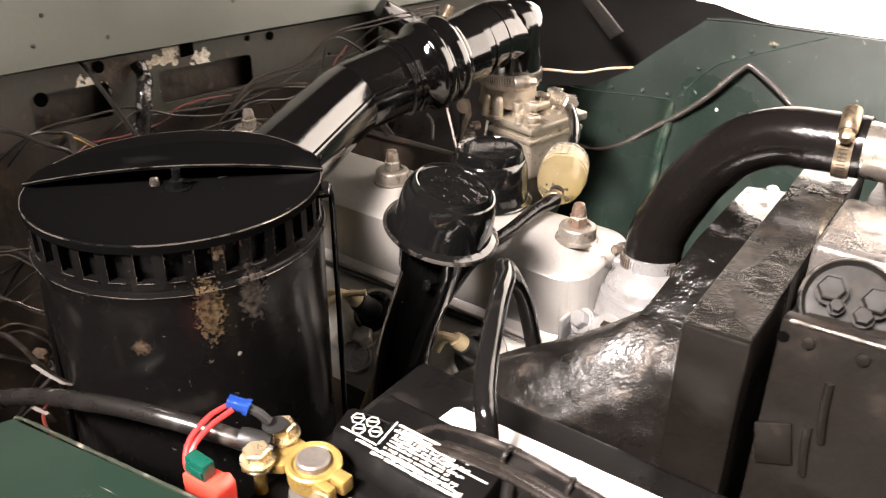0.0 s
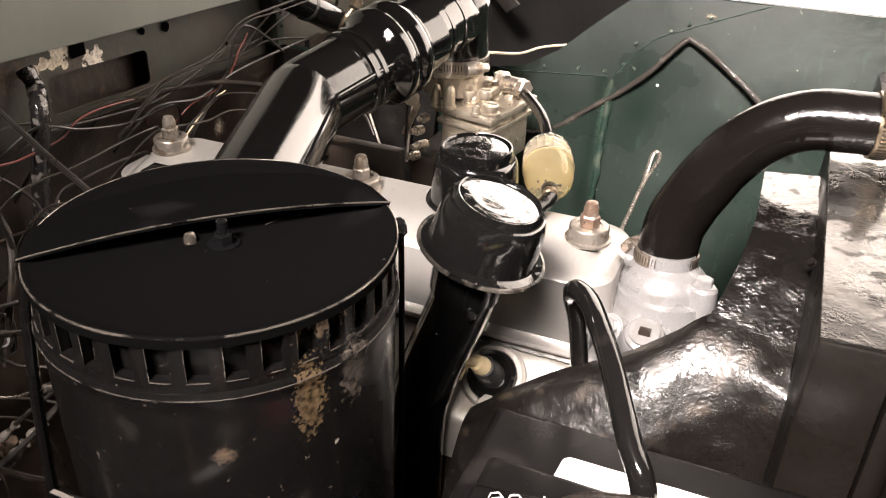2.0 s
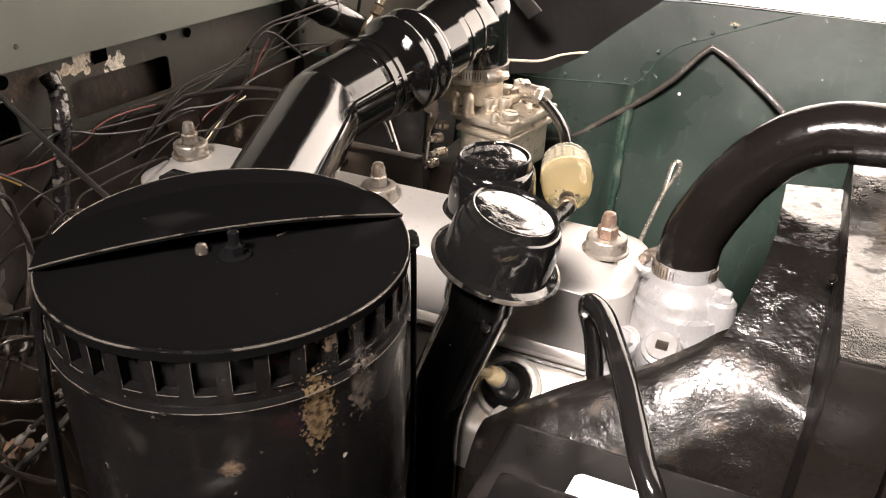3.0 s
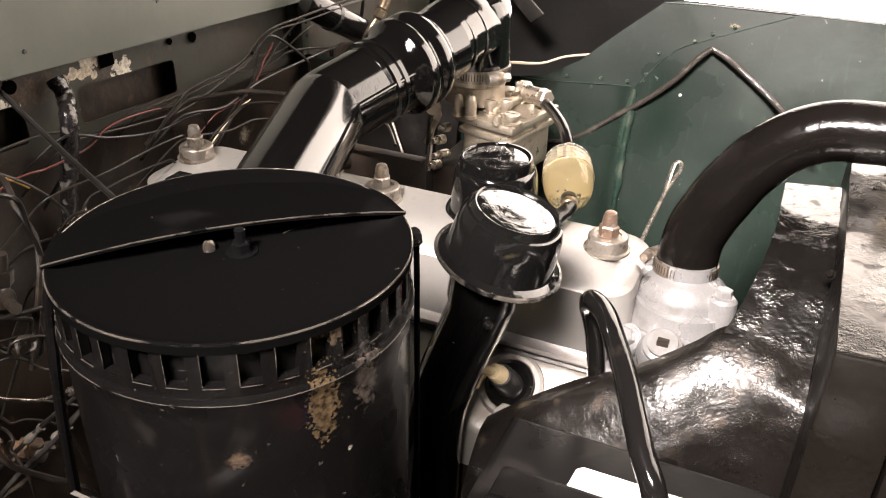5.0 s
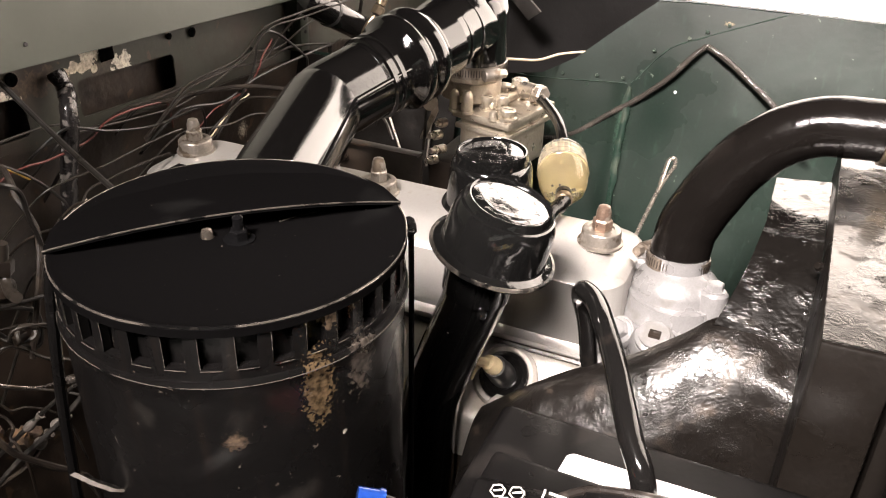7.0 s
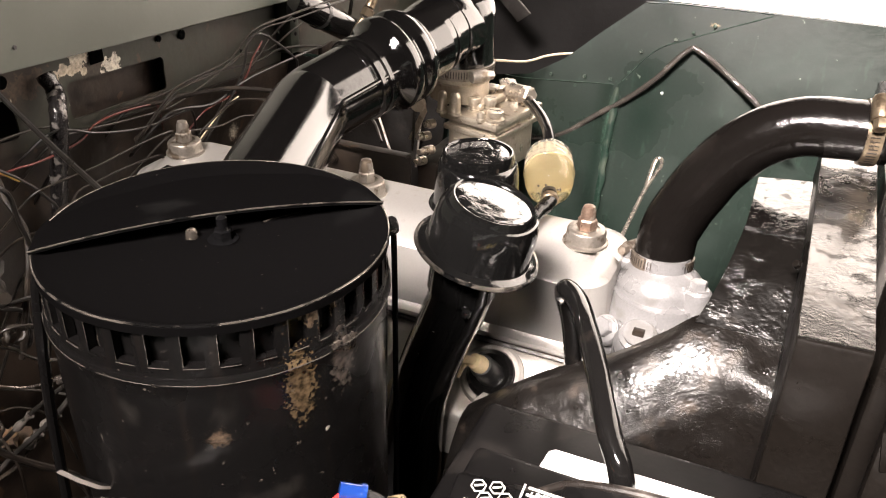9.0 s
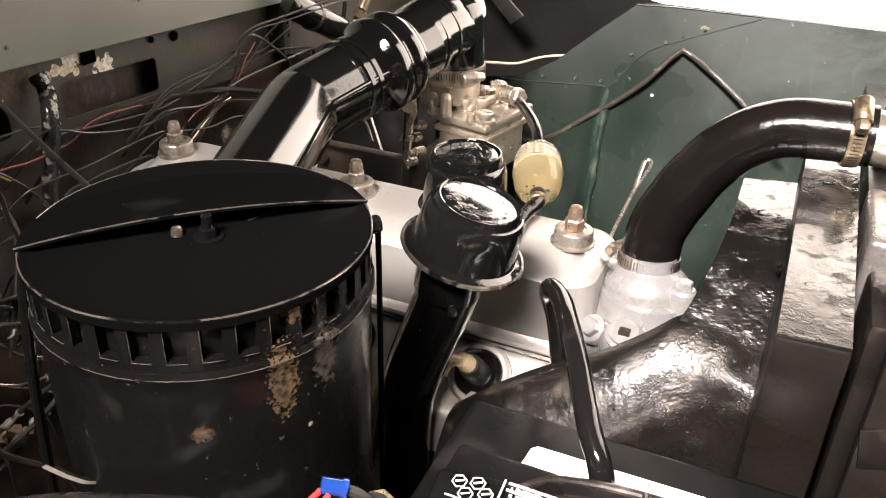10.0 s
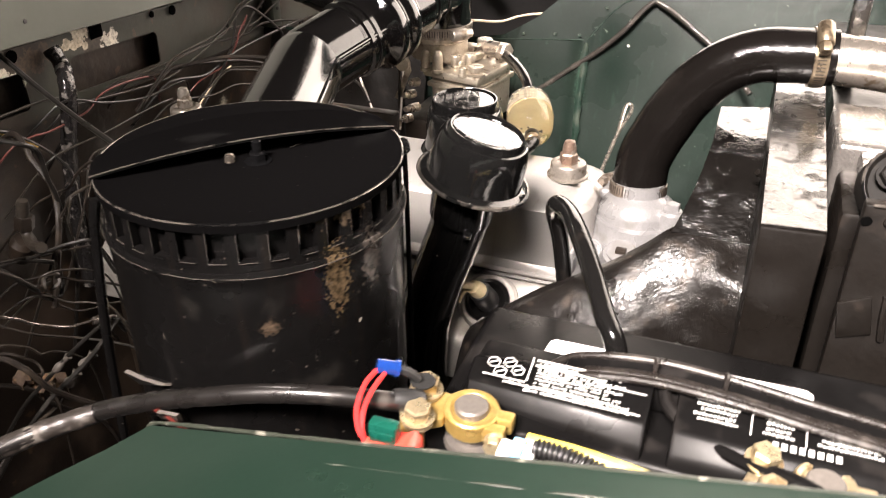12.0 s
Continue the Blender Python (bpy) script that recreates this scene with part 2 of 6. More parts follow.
    "grime": mat("oily_brown_metal", (0.0105, 0.0076, 0.0056), 0.40, grain=150, grain_amt=0.5, stain=(0.028, 0.0190, 0.0128), stain_scale=18, stain_at=0.48, stain_soft=0.15, bump=0.0012, bump_scale=70,
                 chips=(48, 0.66, (0.05, 0.030, 0.017)), spot=[((-0.75, 0.763, 1.018), (0.05, 0.010, 0.013), (0.30, 0.28, 0.23))]),
    "dark": mat("plain_black_metal", (0.012, 0.011, 0.011), 0.6, grain_amt=0.4, bump=0.0006, bump_scale=100),
    "wirebrown": mat("dusty_brown_wire", (0.013, 0.010, 0.008), 0.5, grain_amt=0.4, stain=(0.030, 0.023, 0.017), stain_scale=60, stain_at=0.56, shine=0.25),
    "wireblack": mat("dusty_black_wire", (0.009, 0.008, 0.007), 0.38, grain_amt=0.3, stain=(0.024, 0.021, 0.018), stain_scale=60, stain_at=0.58, shine=0.4),
    "wiregrey": mat("grey_wire", (0.023, 0.019, 0.015), 0.42, grain_amt=0.4, stain=(0.014, 0.012, 0.010), stain_scale=60, stain_at=0.5, shine=0.4),
    "dimsteel": mat("dusty_dark_sheet", (0.030, 0.027, 0.025), 0.6, grain_amt=0.3, stain=(0.045, 0.04, 0.037), stain_scale=40, stain_at=0.52, bump=0.0004, bump_scale=90),
    "black": mat("deep_black_hole", (0.0015, 0.0015, 0.0015), 0.9, shine=0.0),
    "wirebright": mat("bare_shiny_wire", (0.34, 0.30, 0.27), 0.24, 0.9, grain_amt=0.3, stain=(0.12, 0.10, 0.08), stain_scale=90, stain_at=0.56),
    "palemetal": mat("cream_zinc_plate", (0.54, 0.45, 0.29), 0.34, 0.8, grain=500, grain_amt=0.25, stain=(0.30, 0.22, 0.12), stain_scale=150, stain_at=0.54, bump=0.0002, bump_scale=350),
    "scrap": mat("grey_cloth_tape", (0.085, 0.075, 0.066), 0.6, grain=300, grain_amt=0.35, stain=(0.07, 0.06, 0.052), stain_scale=90, stain_at=0.52, bump=0.0004, bump_scale=250),
    "rust": mat("caked_rusty_dirt", (0.055, 0.034, 0.020), 0.8, grain=200, grain_amt=0.5, stain=(0.13, 0.075, 0.035), stain_scale=120, stain_at=0.55, bump=0.0015, bump_scale=200),
    "clampsteel": mat("tarnished_band_steel", (0.17, 0.145, 0.12), 0.38, 0.7, grain=500, grain_amt=0.35, stain=(0.09, 0.07, 0.055), stain_scale=110, stain_at=0.52, bump=0.0003, bump_scale=260),
    "dullsteel": mat("dull_grey_steel", (0.32, 0.29, 0.255), 0.40, 0.8, grain=500, grain_amt=0.25, stain=(0.15, 0.12, 0.09), stain_scale=90, stain_at=0.56, bump=0.0003, bump_scale=300),
    "flap": mat("matt_black_flap", (0.0022, 0.0021, 0.0022), 0.35, grain_amt=0.3, stain=(0.005, 0.005, 0.005), stain_scale=14, stain_at=0.6, bump=0.00016, bump_scale=60, chips=(300, 0.765, (0.08, 0.07, 0.06)), shine=0.0),
    # darker copy of the frame paint; shade of the front faces is in its colour
    "face": mat("darkened_black_plate", (0.0048, 0.0040, 0.0034), 0.36, grain_amt=0.4, stain=(0.016, 0.0120, 0.0095), stain_scale=24, stain_at=0.60, stain_soft=0.12, bump=0.0006, bump_scale=50, rough_var=0.15, fine=(0.0002, 260), shine=0.2),
    "hub": mat("dusty_black_plate", (0.006, 0.0055, 0.005), 0.5, grain_amt=0.4, stain=(0.016, 0.014, 0.012), stain_scale=70, stain_at=0.6, shine=0.12),
    "cable": mat("dusty_gloss_cable", (0.009, 0.008, 0.0075), 0.30, grain_amt=0.4, stain=(0.045, 0.039, 0.034), stain_scale=60, stain_at=0.58, bump=0.0002, bump_scale=120, coat=1.0, coat_rough=0.15),
    "frayed": mat("frayed_dusty_wrap", (0.030, 0.025, 0.022), 0.42, grain=300, grain_amt=0.5, stain=(0.15, 0.135, 0.12), stain_scale=75, stain_at=0.52, stain_soft=0.12, bump=0.0012, bump_scale=140, coat=0.6, coat_rough=0.25),
    "ring": mat("wet_black_ring_paint", (0.0035, 0.0031, 0.0028), 0.20, grain_amt=0.6, stain=(0.009, 0.007, 0.0055), stain_scale=34, stain_at=0.64,
                bump=0.00012, bump_scale=90, rough_var=0.08, coat=0.8, coat_rough=0.05, fine=(0.0009, 620), dull=(60, 0.57, 0.08), shine=0.15, patchy=(65, 0.48, 0.2)),
    "headpaint": mat("grimy_silver_paint", (0.42, 0.40, 0.37), 0.42, 0.5, grain=700, grain_amt=0.15, stain=(0.13, 0.115, 0.095), stain_scale=22, stain_at=0.55, stain_soft=0.15, bump=0.0005, bump_scale=200),
    "sleeve": mat("black_moulded_rubber", (0.006, 0.006, 0.006), 0.22, grain_amt=0.3, bump=0.0002, bump_scale=80, rough_var=0.08, shine=0.4, fine=(0.00007, 700)),
    "strap": mat("worn_grey_strap", (0.012, 0.010, 0.0088), 0.30, grain_amt=0.4, stain=(0.050, 0.042, 0.036), stain_scale=80, stain_at=0.55, stain_soft=0.15, bump=0.0002, bump_scale=250, coat=0.5, coat_rough=0.2),
    "conduit": mat("dusty_black_conduit", (0.040, 0.035, 0.031), 0.24, grain_amt=0.2, stain=(0.06, 0.052, 0.045), stain_scale=40, stain_at=0.55, shine=0.8, rough_var=0.04),
    "wirered": mat("red_wire", (0.085, 0.014, 0.011), 0.4),
    "brightred": mat("bright_red_wire", (0.58, 0.03, 0.03), 0.30),
    "wireyellow": mat("yellow_wire", (0.62, 0.40, 0.10), 0.4),
    "cream": mat("cream_wire", (0.62, 0.52, 0.38), 0.4),
    "lead_wire": mat("cream_ignition_lead", (0.56, 0.46, 0.28), 0.4, grain_amt=0.2),
    "tape": mat("shiny_black_tape", (0.014, 0.013, 0.013), 0.20, grain_amt=0.4, stain=(0.14, 0.13, 0.12), stain_scale=110, stain_at=0.58, bump=0.0012, bump_scale=130),
    "red": mat("red_plastic", (0.75, 0.06, 0.04), 0.30),
    "fusegreen": mat("green_fuse_plastic", (0.004, 0.055, 0.038), 0.25),
    "blue": mat("blue_crimp_plastic", (0.008, 0.032, 0.17), 0.10, stain=(0.02, 0.07, 0.30), stain_scale=160, stain_at=0.55, bump=0.0004, bump_scale=260, coat=0.6),
    "cyan": mat("pale_blue_plastic", (0.18, 0.45, 0.75), 0.3),
    "yellow": mat("yellow_plastic", (0.85, 0.66, 0.10), 0.4, stain=(0.85, 0.80, 0.62), stain_scale=30, stain_at=0.5, stain_soft=0.2),
    "white": mat("white_label", (0.82, 0.82, 0.80), 0.35, grain_amt=0.02),
    "print": mat("white_print", (0.42, 0.42, 0.40), 0.5, grain_amt=0.35),
    "battery": mat("black_battery_plastic", (0.0036, 0.0034, 0.0034), 0.34, grain_amt=0.25, stain=(0.010, 0.009, 0.0085), stain_scale=30, stain_at=0.58, bump=0.00004, bump_scale=350, shine=0.1),
    "amber": clear("amber_filter_plastic", (0.97, 0.88, 0.60), 0.05, 1.30),
    "clear": clear("clear_filter_plastic", (0.97, 0.94, 0.84), 0.07, 1.30),
    "paper": mat("pleated_filter_paper", (0.70, 0.62, 0.46), 0.7, grain=200, grain_amt=0.12, stain=(0.58, 0.49, 0.32), stain_scale=60, stain_at=0.55, stain_soft=0.2),
    "concrete": mat("garage_concrete", (0.18, 0.17, 0.16), 0.8, grain=120, grain_amt=0.25, stain=(0.10, 0.095, 0.09), stain_scale=3, stain_at=0.55),
    "plaster": mat("dim_garage_wall", (0.020, 0.019, 0.018), 0.8, grain=60, grain_amt=0.2),
    "rivetgreen": mat("rubbed_green_rivet", (0.05, 0.075, 0.06), 0.25, 0.3, grain=600, grain_amt=0.5, stain=(0.16, 0.18, 0.15), stain_scale=300, stain_at=0.55),
    "strip": mat("scraped_green_fold", (0.013, 0.027, 0.020), 0.34, grain=300, grain_amt=0.35, stain=(0.048, 0.062, 0.048), stain_scale=40, stain_at=0.50, stain_soft=0.16, bump=0.0004, bump_scale=140, streak=(0.075, 0.088, 0.07), shine=0.2),
    "seam": mat("scuffed_green_seam", (0.035, 0.060, 0.046), 0.4, grain=200, grain_amt=0.5, stain=(0.02, 0.04, 0.03), stain_scale=80, stain_at=0.5),
    "backdrop": glow("bright_yard", (1.0, 0.85, 0.745), 6.2),
}
M["amber"].node_tree.nodes["Principled BSDF"].inputs["Transmission Weight"].default_value = 0.93

# ---- mesh helpers ----
ORIGIN = {}


def link_mesh(name, bm, material, origin, crease=35):
    bmesh.ops.recalc_face_normals(bm, faces=bm.faces[:])
    bmesh.ops.translate(bm, verts=bm.verts[:], vec=-origin)
    me = bpy.data.meshes.new(name)
    bm.to_mesh(me)
    bm.free()
    me.materials.append(M[material] if isinstance(material, str) else material)
    me.shade_smooth()
    me.set_sharp_from_angle(angle=radians(crease))
    return new(name, me)


def thing(name, base, label, category, group="", kind=""):
    """An empty at the base of a thing that has several parts."""
    ob = new(name)
    ob.empty_display_size = 0.02
    ob.location = base
    ORIGIN[ob.name] = Vector(base)
    return tagged(ob, label, category, group, kind)


def part(name, bm, material, parent, label="", crease=35):
    ob = link_mesh(name, bm, material, ORIGIN[parent.name], crease)
    ob.parent = parent
    ORIGIN[ob.name] = ORIGIN[parent.name]
    return tagged(ob, label)


def single(name, bm, material, label, category, group="", kind="", crease=35):
    """A thing of one mesh, with its origin at the middle of its foot."""
    co = [v.co for v in bm.verts]
    base = Vector([(min(c[i] for c in co) + max(c[i] for c in co)) / 2 for i in (0, 1)] + [min(c[2] for c in co)])
    ob = link_mesh(name, bm, material, base, crease)
    ob.location = base
    ORIGIN[ob.name] = base
    return tagged(ob, label, category, group, kind)


def box(x0, x1, y0, y1, z0, z1, bevel=0.0, seg=2):
    bm = bmesh.new()
    bmesh.ops.create_cube(bm, size=1)
    for v in bm.verts:
        v.co = Vector(((x0 + x1) / 2 + v.co.x * (x1 - x0), (y0 + y1) / 2 + v.co.y * (y1 - y0), (z0 + z1) / 2 + v.co.z * (z1 - z0)))
    if bevel:
        bmesh.ops.bevel(bm, geom=bm.edges[:], offset=bevel, segments=seg, affect="EDGES", profile=0.5)
    return bm


def frame_of(axis):
    w = Vector(axis).normalized()
    u = w.orthogonal().normalized() if abs(w.z) < 0.999 else Vector((1, 0, 0))
    if abs(w.z) < 0.999:
        u = Vector((0, 0, 1)).cross(w).normalized()
    return u, w.cross(u), w


def lathe(profile, origin=(0, 0, 0), axis=(0, 0, 1), seg=32, wobble=0.0):
    """A body of revolution; profile rows are radius and height along the axis. Ends at radius 0 are closed."""
    bm = bmesh.new()
    u, v, w = frame_of(axis)
    o = Vector(origin)
    rings = []
    for r, h in profile:
        if r <= 1e-6:
            rings.append([bm.verts.new(o + w * h)])
            continue
        ring = []
        for i in range(seg):
            a = 2 * math.pi * i / seg
            rr = r * (1 + wobble * noise.noise(Vector((math.cos(a) * 2, math.sin(a) * 2, h * 60))))
            ring.append(bm.verts.new(o + u * rr * math.cos(a) + v * rr * math.sin(a) + w * h))
        rings.append(ring)
    for p, q in zip(rings, rings[1:]):
        for i in range(seg):
            j = (i + 1) % seg
            if len(p) == 1 and len(q) == 1:
                break
            if len(p) == 1:
                bm.faces.new((p[0], q[i], q[j]))
            elif len(q) == 1:
                bm.faces.new((p[i], p[j], q[0]))
            else:
                bm.faces.new((p[i], p[j], q[j], q[i]))
    for ring in (rings[0], rings[-1]):
        if len(ring) > 2:
            bm.faces.new(ring)
    return bm


def spline(points, steps=8):
    """A smooth line through the points."""
    p = [Vector(q) for q in points]
    if len(p) == 2:
        return [p[0].lerp(p[1], i / steps) for i in range(steps + 1)]
    p = [2 * p[0] - p[1]] + p + [2 * p[-1] - p[-2]]
    out = []
    for a, b, c, d in zip(p, p[1:], p[2:], p[3:]):
        for i in range(steps):
            t = i / steps
            out.append(0.5 * (2 * b + (c - a) * t + (2 * a - 5 * b + 4 * c - d) * t * t + (3 * b - a - 3 * c + d) * t ** 3))
    out.append(p[-2])
    return out


def tube(points, radius, seg=10, steps=8, smooth=True):
    """A round bar along a line; radius is a number or a function of the share of the way and of the metres gone."""
    line = spline(points, steps) if smooth else [Vector(q) for q in points]
    bm = bmesh.new()
    total = sum((b - a).length for a, b in zip(line, line[1:]))
    gone, u, rings = 0.0, None, []
    for i, p in enumerate(line):
        d = (line[min(i + 1, len(line) - 1)] - line[max(i - 1, 0)]).normalized()
        if i:
            gone += (p - line[i - 1]).length
        u = d.orthogonal().normalized() if u is None else (u - d * u.dot(d)).normalized()
        v = d.cross(u)
        r = radius(gone / total, gone) if callable(radius) else radius
        rings.append([bm.verts.new(p + (u * math.cos(2 * math.pi * k / seg) + v * math.sin(2 * math.pi * k / seg)) * r) for k in range(seg)])
    for p, q in zip(rings, rings[1:]):
        for i in range(seg):
            bm.faces.new((p[i], p[(i + 1) % seg], q[(i + 1) % seg], q[i]))
    bm.faces.new(rings[0])
    bm.faces.new(rings[-1])
    return bm


def sheet(fn, nu, nv, thick=0.0):
    """A sheet from a function of two shares, 0 to 1; with thickness along its normals."""
    bm = bmesh.new()
    grid = [[bm.verts.new(fn(i / nu, j / nv)) for j in range(nv + 1)] for i in range(nu + 1)]
    for i in range(nu):
        for j in range(nv):
            bm.faces.new((grid[i][j], grid[i + 1][j], grid[i + 1][j + 1], grid[i][j + 1]))
    if thick:
        bm.normal_update()
        bmesh.ops.solidify(bm, geom=bm.faces[:], thickness=thick)
    return bm


def prism(outline, depth, bevel=0.0, seg=2):
    """A flat outline (3D points in one plane) given depth along a vector."""
    bm = bmesh.new()
    vs = [bm.verts.new(Vector(p)) for p in outline]
    f = bm.faces.new(vs)
    r = bmesh.ops.extrude_face_region(bm, geom=[f])
    bmesh.ops.translate(bm, verts=[g for g in r["geom"] if isinstance(g, bmesh.types.BMVert)], vec=Vector(depth))
    if bevel:
        bmesh.ops.bevel(bm, geom=bm.edges[:], offset=bevel, segments=seg, affect="EDGES", profile=0.5)
    return bm


def join(*parts):
    """Several pieces of one part as one bmesh."""
    out = bmesh.new()
    for bm in parts:
        me = bpy.data.meshes.new("tmp")
        bm.to_mesh(me)
        bm.free()
        out.from_mesh(me)
        bpy.data.meshes.remove(me)
    return out


def hexagon(origin, axis, across, height, dome=0.25):
    """A six-sided bolt head with a slightly domed top."""
    r = across / 2 / math.cos(math.pi / 6)
    return lathe([(r, 0), (r, height * (1 - dome * 0.5)), (r * 0.86, height), (0, height * 1.02)], origin, axis, 6)


def bolt(parent, origin, axis, across=0.011, height=0.007, washer=0.008, material="steel", name="bolt"):
    o, w = Vector(origin), Vector(axis).normalized()
    b = join(lathe([(washer, 0), (washer, 0.0012), (0, 0.0012)], o, w, 18), hexagon(o + w * 0.0012, w, across, height))
    return part(name, b, material, parent)

# ---- the setting ----
single("ground", box(-3.4, 5.0, -2.9, 5.0, -0.1, 0.0), "concrete", "dull grey concrete garage floor", "floor", kind="structure")
# unseen walls and ceiling bound the daylight and what the gloss paint mirrors
single("wall_south", box(-3.4, 1.3, -2.9, -2.8, 0, 3.1), "plaster", "dim plain garage wall", "wall", kind="structure")
single("wall_west", box(-3.4, -3.3, -2.8, 2.5, 0, 3.1), "plaster", "dim plain garage wall", "wall", kind="structure")
single("wall_east", box(1.0, 1.1, -2.8, 0.75, 0, 3.1), "plaster", "unseen dark wall limiting the daylight from the open front", "wall", kind="structure")
single("ceiling", box(-3.4, 1.1, -2.9, 2.6, 3.1, 3.2), "plaster", "dim plain garage ceiling", "ceiling", kind="structure")
# stepped head added to narrow the daylight strip mirrored in the intake pipe
DOOR_X0, DOOR_TOP = -1.00, 2.78
single("wall_north", join(box(-3.4, DOOR_X0, 2.5, 2.6, 0, 3.1), box(DOOR_X0, 1.1, 2.5, 2.6, DOOR_TOP, 3.1), box(DOOR_X0, -0.24, 2.5, 2.6, 2.30, DOOR_TOP)),
       "plaster", "unseen dark wall, its stepped head cutting off mirrored daylight", "wall", kind="structure")
single("backdrop", join(box(-2.2, 4.0, 3.8, 3.82, 0, 6.0), box(4.0, 4.02, -0.5, 3.8, 0, 8.0)), "backdrop", "glaring white daylight outside the open garage", "backdrop", kind="structure")
# added block that closes the engine bay below, standing on the floor
single("bay_block", box(-0.80, 0.45, 0.05, 1.32, 0.0, 0.62), "dark", "plain black block added to close the engine bay below", "floor", kind="structure")


# ---- near wing ----
def wing_z(x):
    return 1.2015 + 0.2133 * x


def near_wing():
    t = thing("near_wing", (0.1, -0.1, 0.62), "satin dark green wing panel with a scuffed inner edge", "car wing", kind="structure")

    def top(a, b):
        y = 0.141 - 0.62 * b
        x0 = -0.372 - 0.45 * min(0.141 - y, 0.06) - 0.15 * max(0, 0.081 - y)
        x = x0 + (0.42 - x0) * a
        return Vector((x, y, wing_z(max(x, -0.38)) - 0.012 * max(0, 1 - b * 14) * 0.1 + 0.02 * b + 0.0008 * noise.noise(Vector((x * 9, y * 9, 0)))))

    part("panel", sheet(top, 60, 30, 0.0015), "wing", t)
    line = [(-0.376, 0.1425, wing_z(-0.376) - 0.003), (-0.366, 0.1435, wing_z(-0.366)), (-0.30, 0.143, wing_z(-0.30)), (-0.15, 0.142, wing_z(-0.15)), (0.10, 0.141, wing_z(0.10)), (0.42, 0.141, wing_z(0.42))]
    part("rolled_edge", tube(line, lambda s, g: 0.0010 + 0.0006 * noise.noise(Vector((g * 130, 3, 0))), 8, 40), "wing_edge", t, "scuffed brown rolled edge")
    # highlight along the bead is painted in with the pale edge colour
    part("bead", tube([(-0.27, 0.128, wing_z(-0.27) + 0.0005), (-0.10, 0.126, wing_z(-0.10) + 0.0005), (0.42, 0.126, wing_z(0.42) + 0.0005)], lambda s, g: 0.0008 + 0.0006 * noise.noise(Vector((g * 60, 7, 0))), 6, 30), "wing_edge", t, "bead with its highlight line painted pale")

    def skirt(a, b):
        x = -0.374 + 0.79 * a
        return Vector((x, 0.1415 - 0.004 * b, (wing_z(x) - 0.002) * (1 - b) + 0.62 * b))

    part("inner_skirt", sheet(skirt, 30, 6, 0.0012), "dark", t, "black inner skirt of the wing")
    return t


near_wing()


# ---- far wing ----
def far_wing():
    t = thing("far_wing", (-0.2, 0.93, 0.62), "dark green inner wing panels with rivets and scratches", "car wing", kind="structure")

    def lean(z):
        return 0.902 + 0.32 * (z - 1.11)

    def crease_z(x):  # upper limit of the lower, front sheet
        pts = [(-0.80, 1.098), (-0.43, 1.100), (-0.325, 1.108), (-0.300, 1.140), (-0.285, 1.153), (-0.245, 1.170), (-0.175, 1.198), (0.5, 1.198)]
        for (a, p), (b, q) in zip(pts, pts[1:]):
            if a <= x <= b:
                return p + (q - p) * (x - a) / (b - a)
        return 1.198

    def top_z(x):
        pts = [(-0.80, 1.085), (-0.48, 1.096), (-0.43, 1.104), (-0.392, 1.126), (-0.354, 1.160), (-0.312, 1.195), (-0.295, 1.199), (0.5, 1.199)]
        for (a, p), (b, q) in zip(pts, pts[1:]):
            if a <= x <= b:
                return p + (q - p) * (x - a) / (b - a)
        return 1.199

    def lower(a, b):
        x = -0.78 + 1.2 * a
        z = 0.62 + (min(crease_z(x), top_z(x)) - 0.62) * b
        y = lean(z) + 0.0016 * noise.noise(Vector((x * 7, 0, z * 7))) - 0.004 * math.exp(-((x + 0.328) / 0.008) ** 2) * (1 if z > 0.9 else 0)
        return Vector((x, y, z))

    part("lower_panel", sheet(lower, 200, 40, 0.0015), "green", t)

    def upper(a, b):
        x = -0.50 + 0.36 * a
        lo, hi = crease_z(x) - 0.03, top_z(x)
        z = lo + (max(hi, lo + 0.002) - lo) * b
        return Vector((x, lean(z) + 0.0035, z))

    part("upper_panel", sheet(upper, 90, 10, 0.0015), "green", t)
    seam_line = [(x, lean(crease_z(x)) - 0.001, crease_z(x)) for x in (-0.46, -0.43, -0.38, -0.335, -0.325, -0.312, -0.300, -0.285, -0.265, -0.245, -0.21, -0.178)]
    part("seam", tube(seam_line, lambda s, g: 0.00055 + 0.0005 * noise.noise(Vector((g * 90, 1, 0))), 6, 16), "seam", t, "scuffed sheet edge")
    part("fold_strip", sheet(lambda a, b: Vector((-0.3245 + 0.0025 * b + (0.0075 - 0.002 * b) * (a - 0.5) * (1 + 1.2 * noise.noise(Vector((a * 2, b * 11, 4)))) * min(1, 0.25 + 9 * b), lean(1.106 - 0.20 * b) - 0.0050 - 0.0016 * math.sin(math.pi * a), 1.106 - 0.20 * b)), 8, 60, 0.0008), "strip", t, "pale scraped fold in the panel")
    part("top_roll", tube([(-0.312, lean(1.195) + 0.004, 1.1950), (-0.2, lean(1.2) + 0.003, 1.1978), (0.42, lean(1.2) + 0.003, 1.1978)], 0.0014, 8, 20), "green", t)
    for x, z in ((-0.365, 1.111), (-0.316, 1.122), (-0.272, 1.162), (-0.307, 1.145), (-0.234, 1.180), (-0.374, 1.100), (-0.405, 1.108), (-0.335, 1.112), (-0.255, 1.171)):
        part("rivet", lathe([(0.0022, -0.0012), (0.0021, 0.0003), (0.0017, 0.0007), (0.0012, 0.0004), (0.0009, 0.0001), (0, 0.0002)], (x, lean(z) - 0.0002, z), (0, -1, 0.3), 14), "rivetgreen", t)
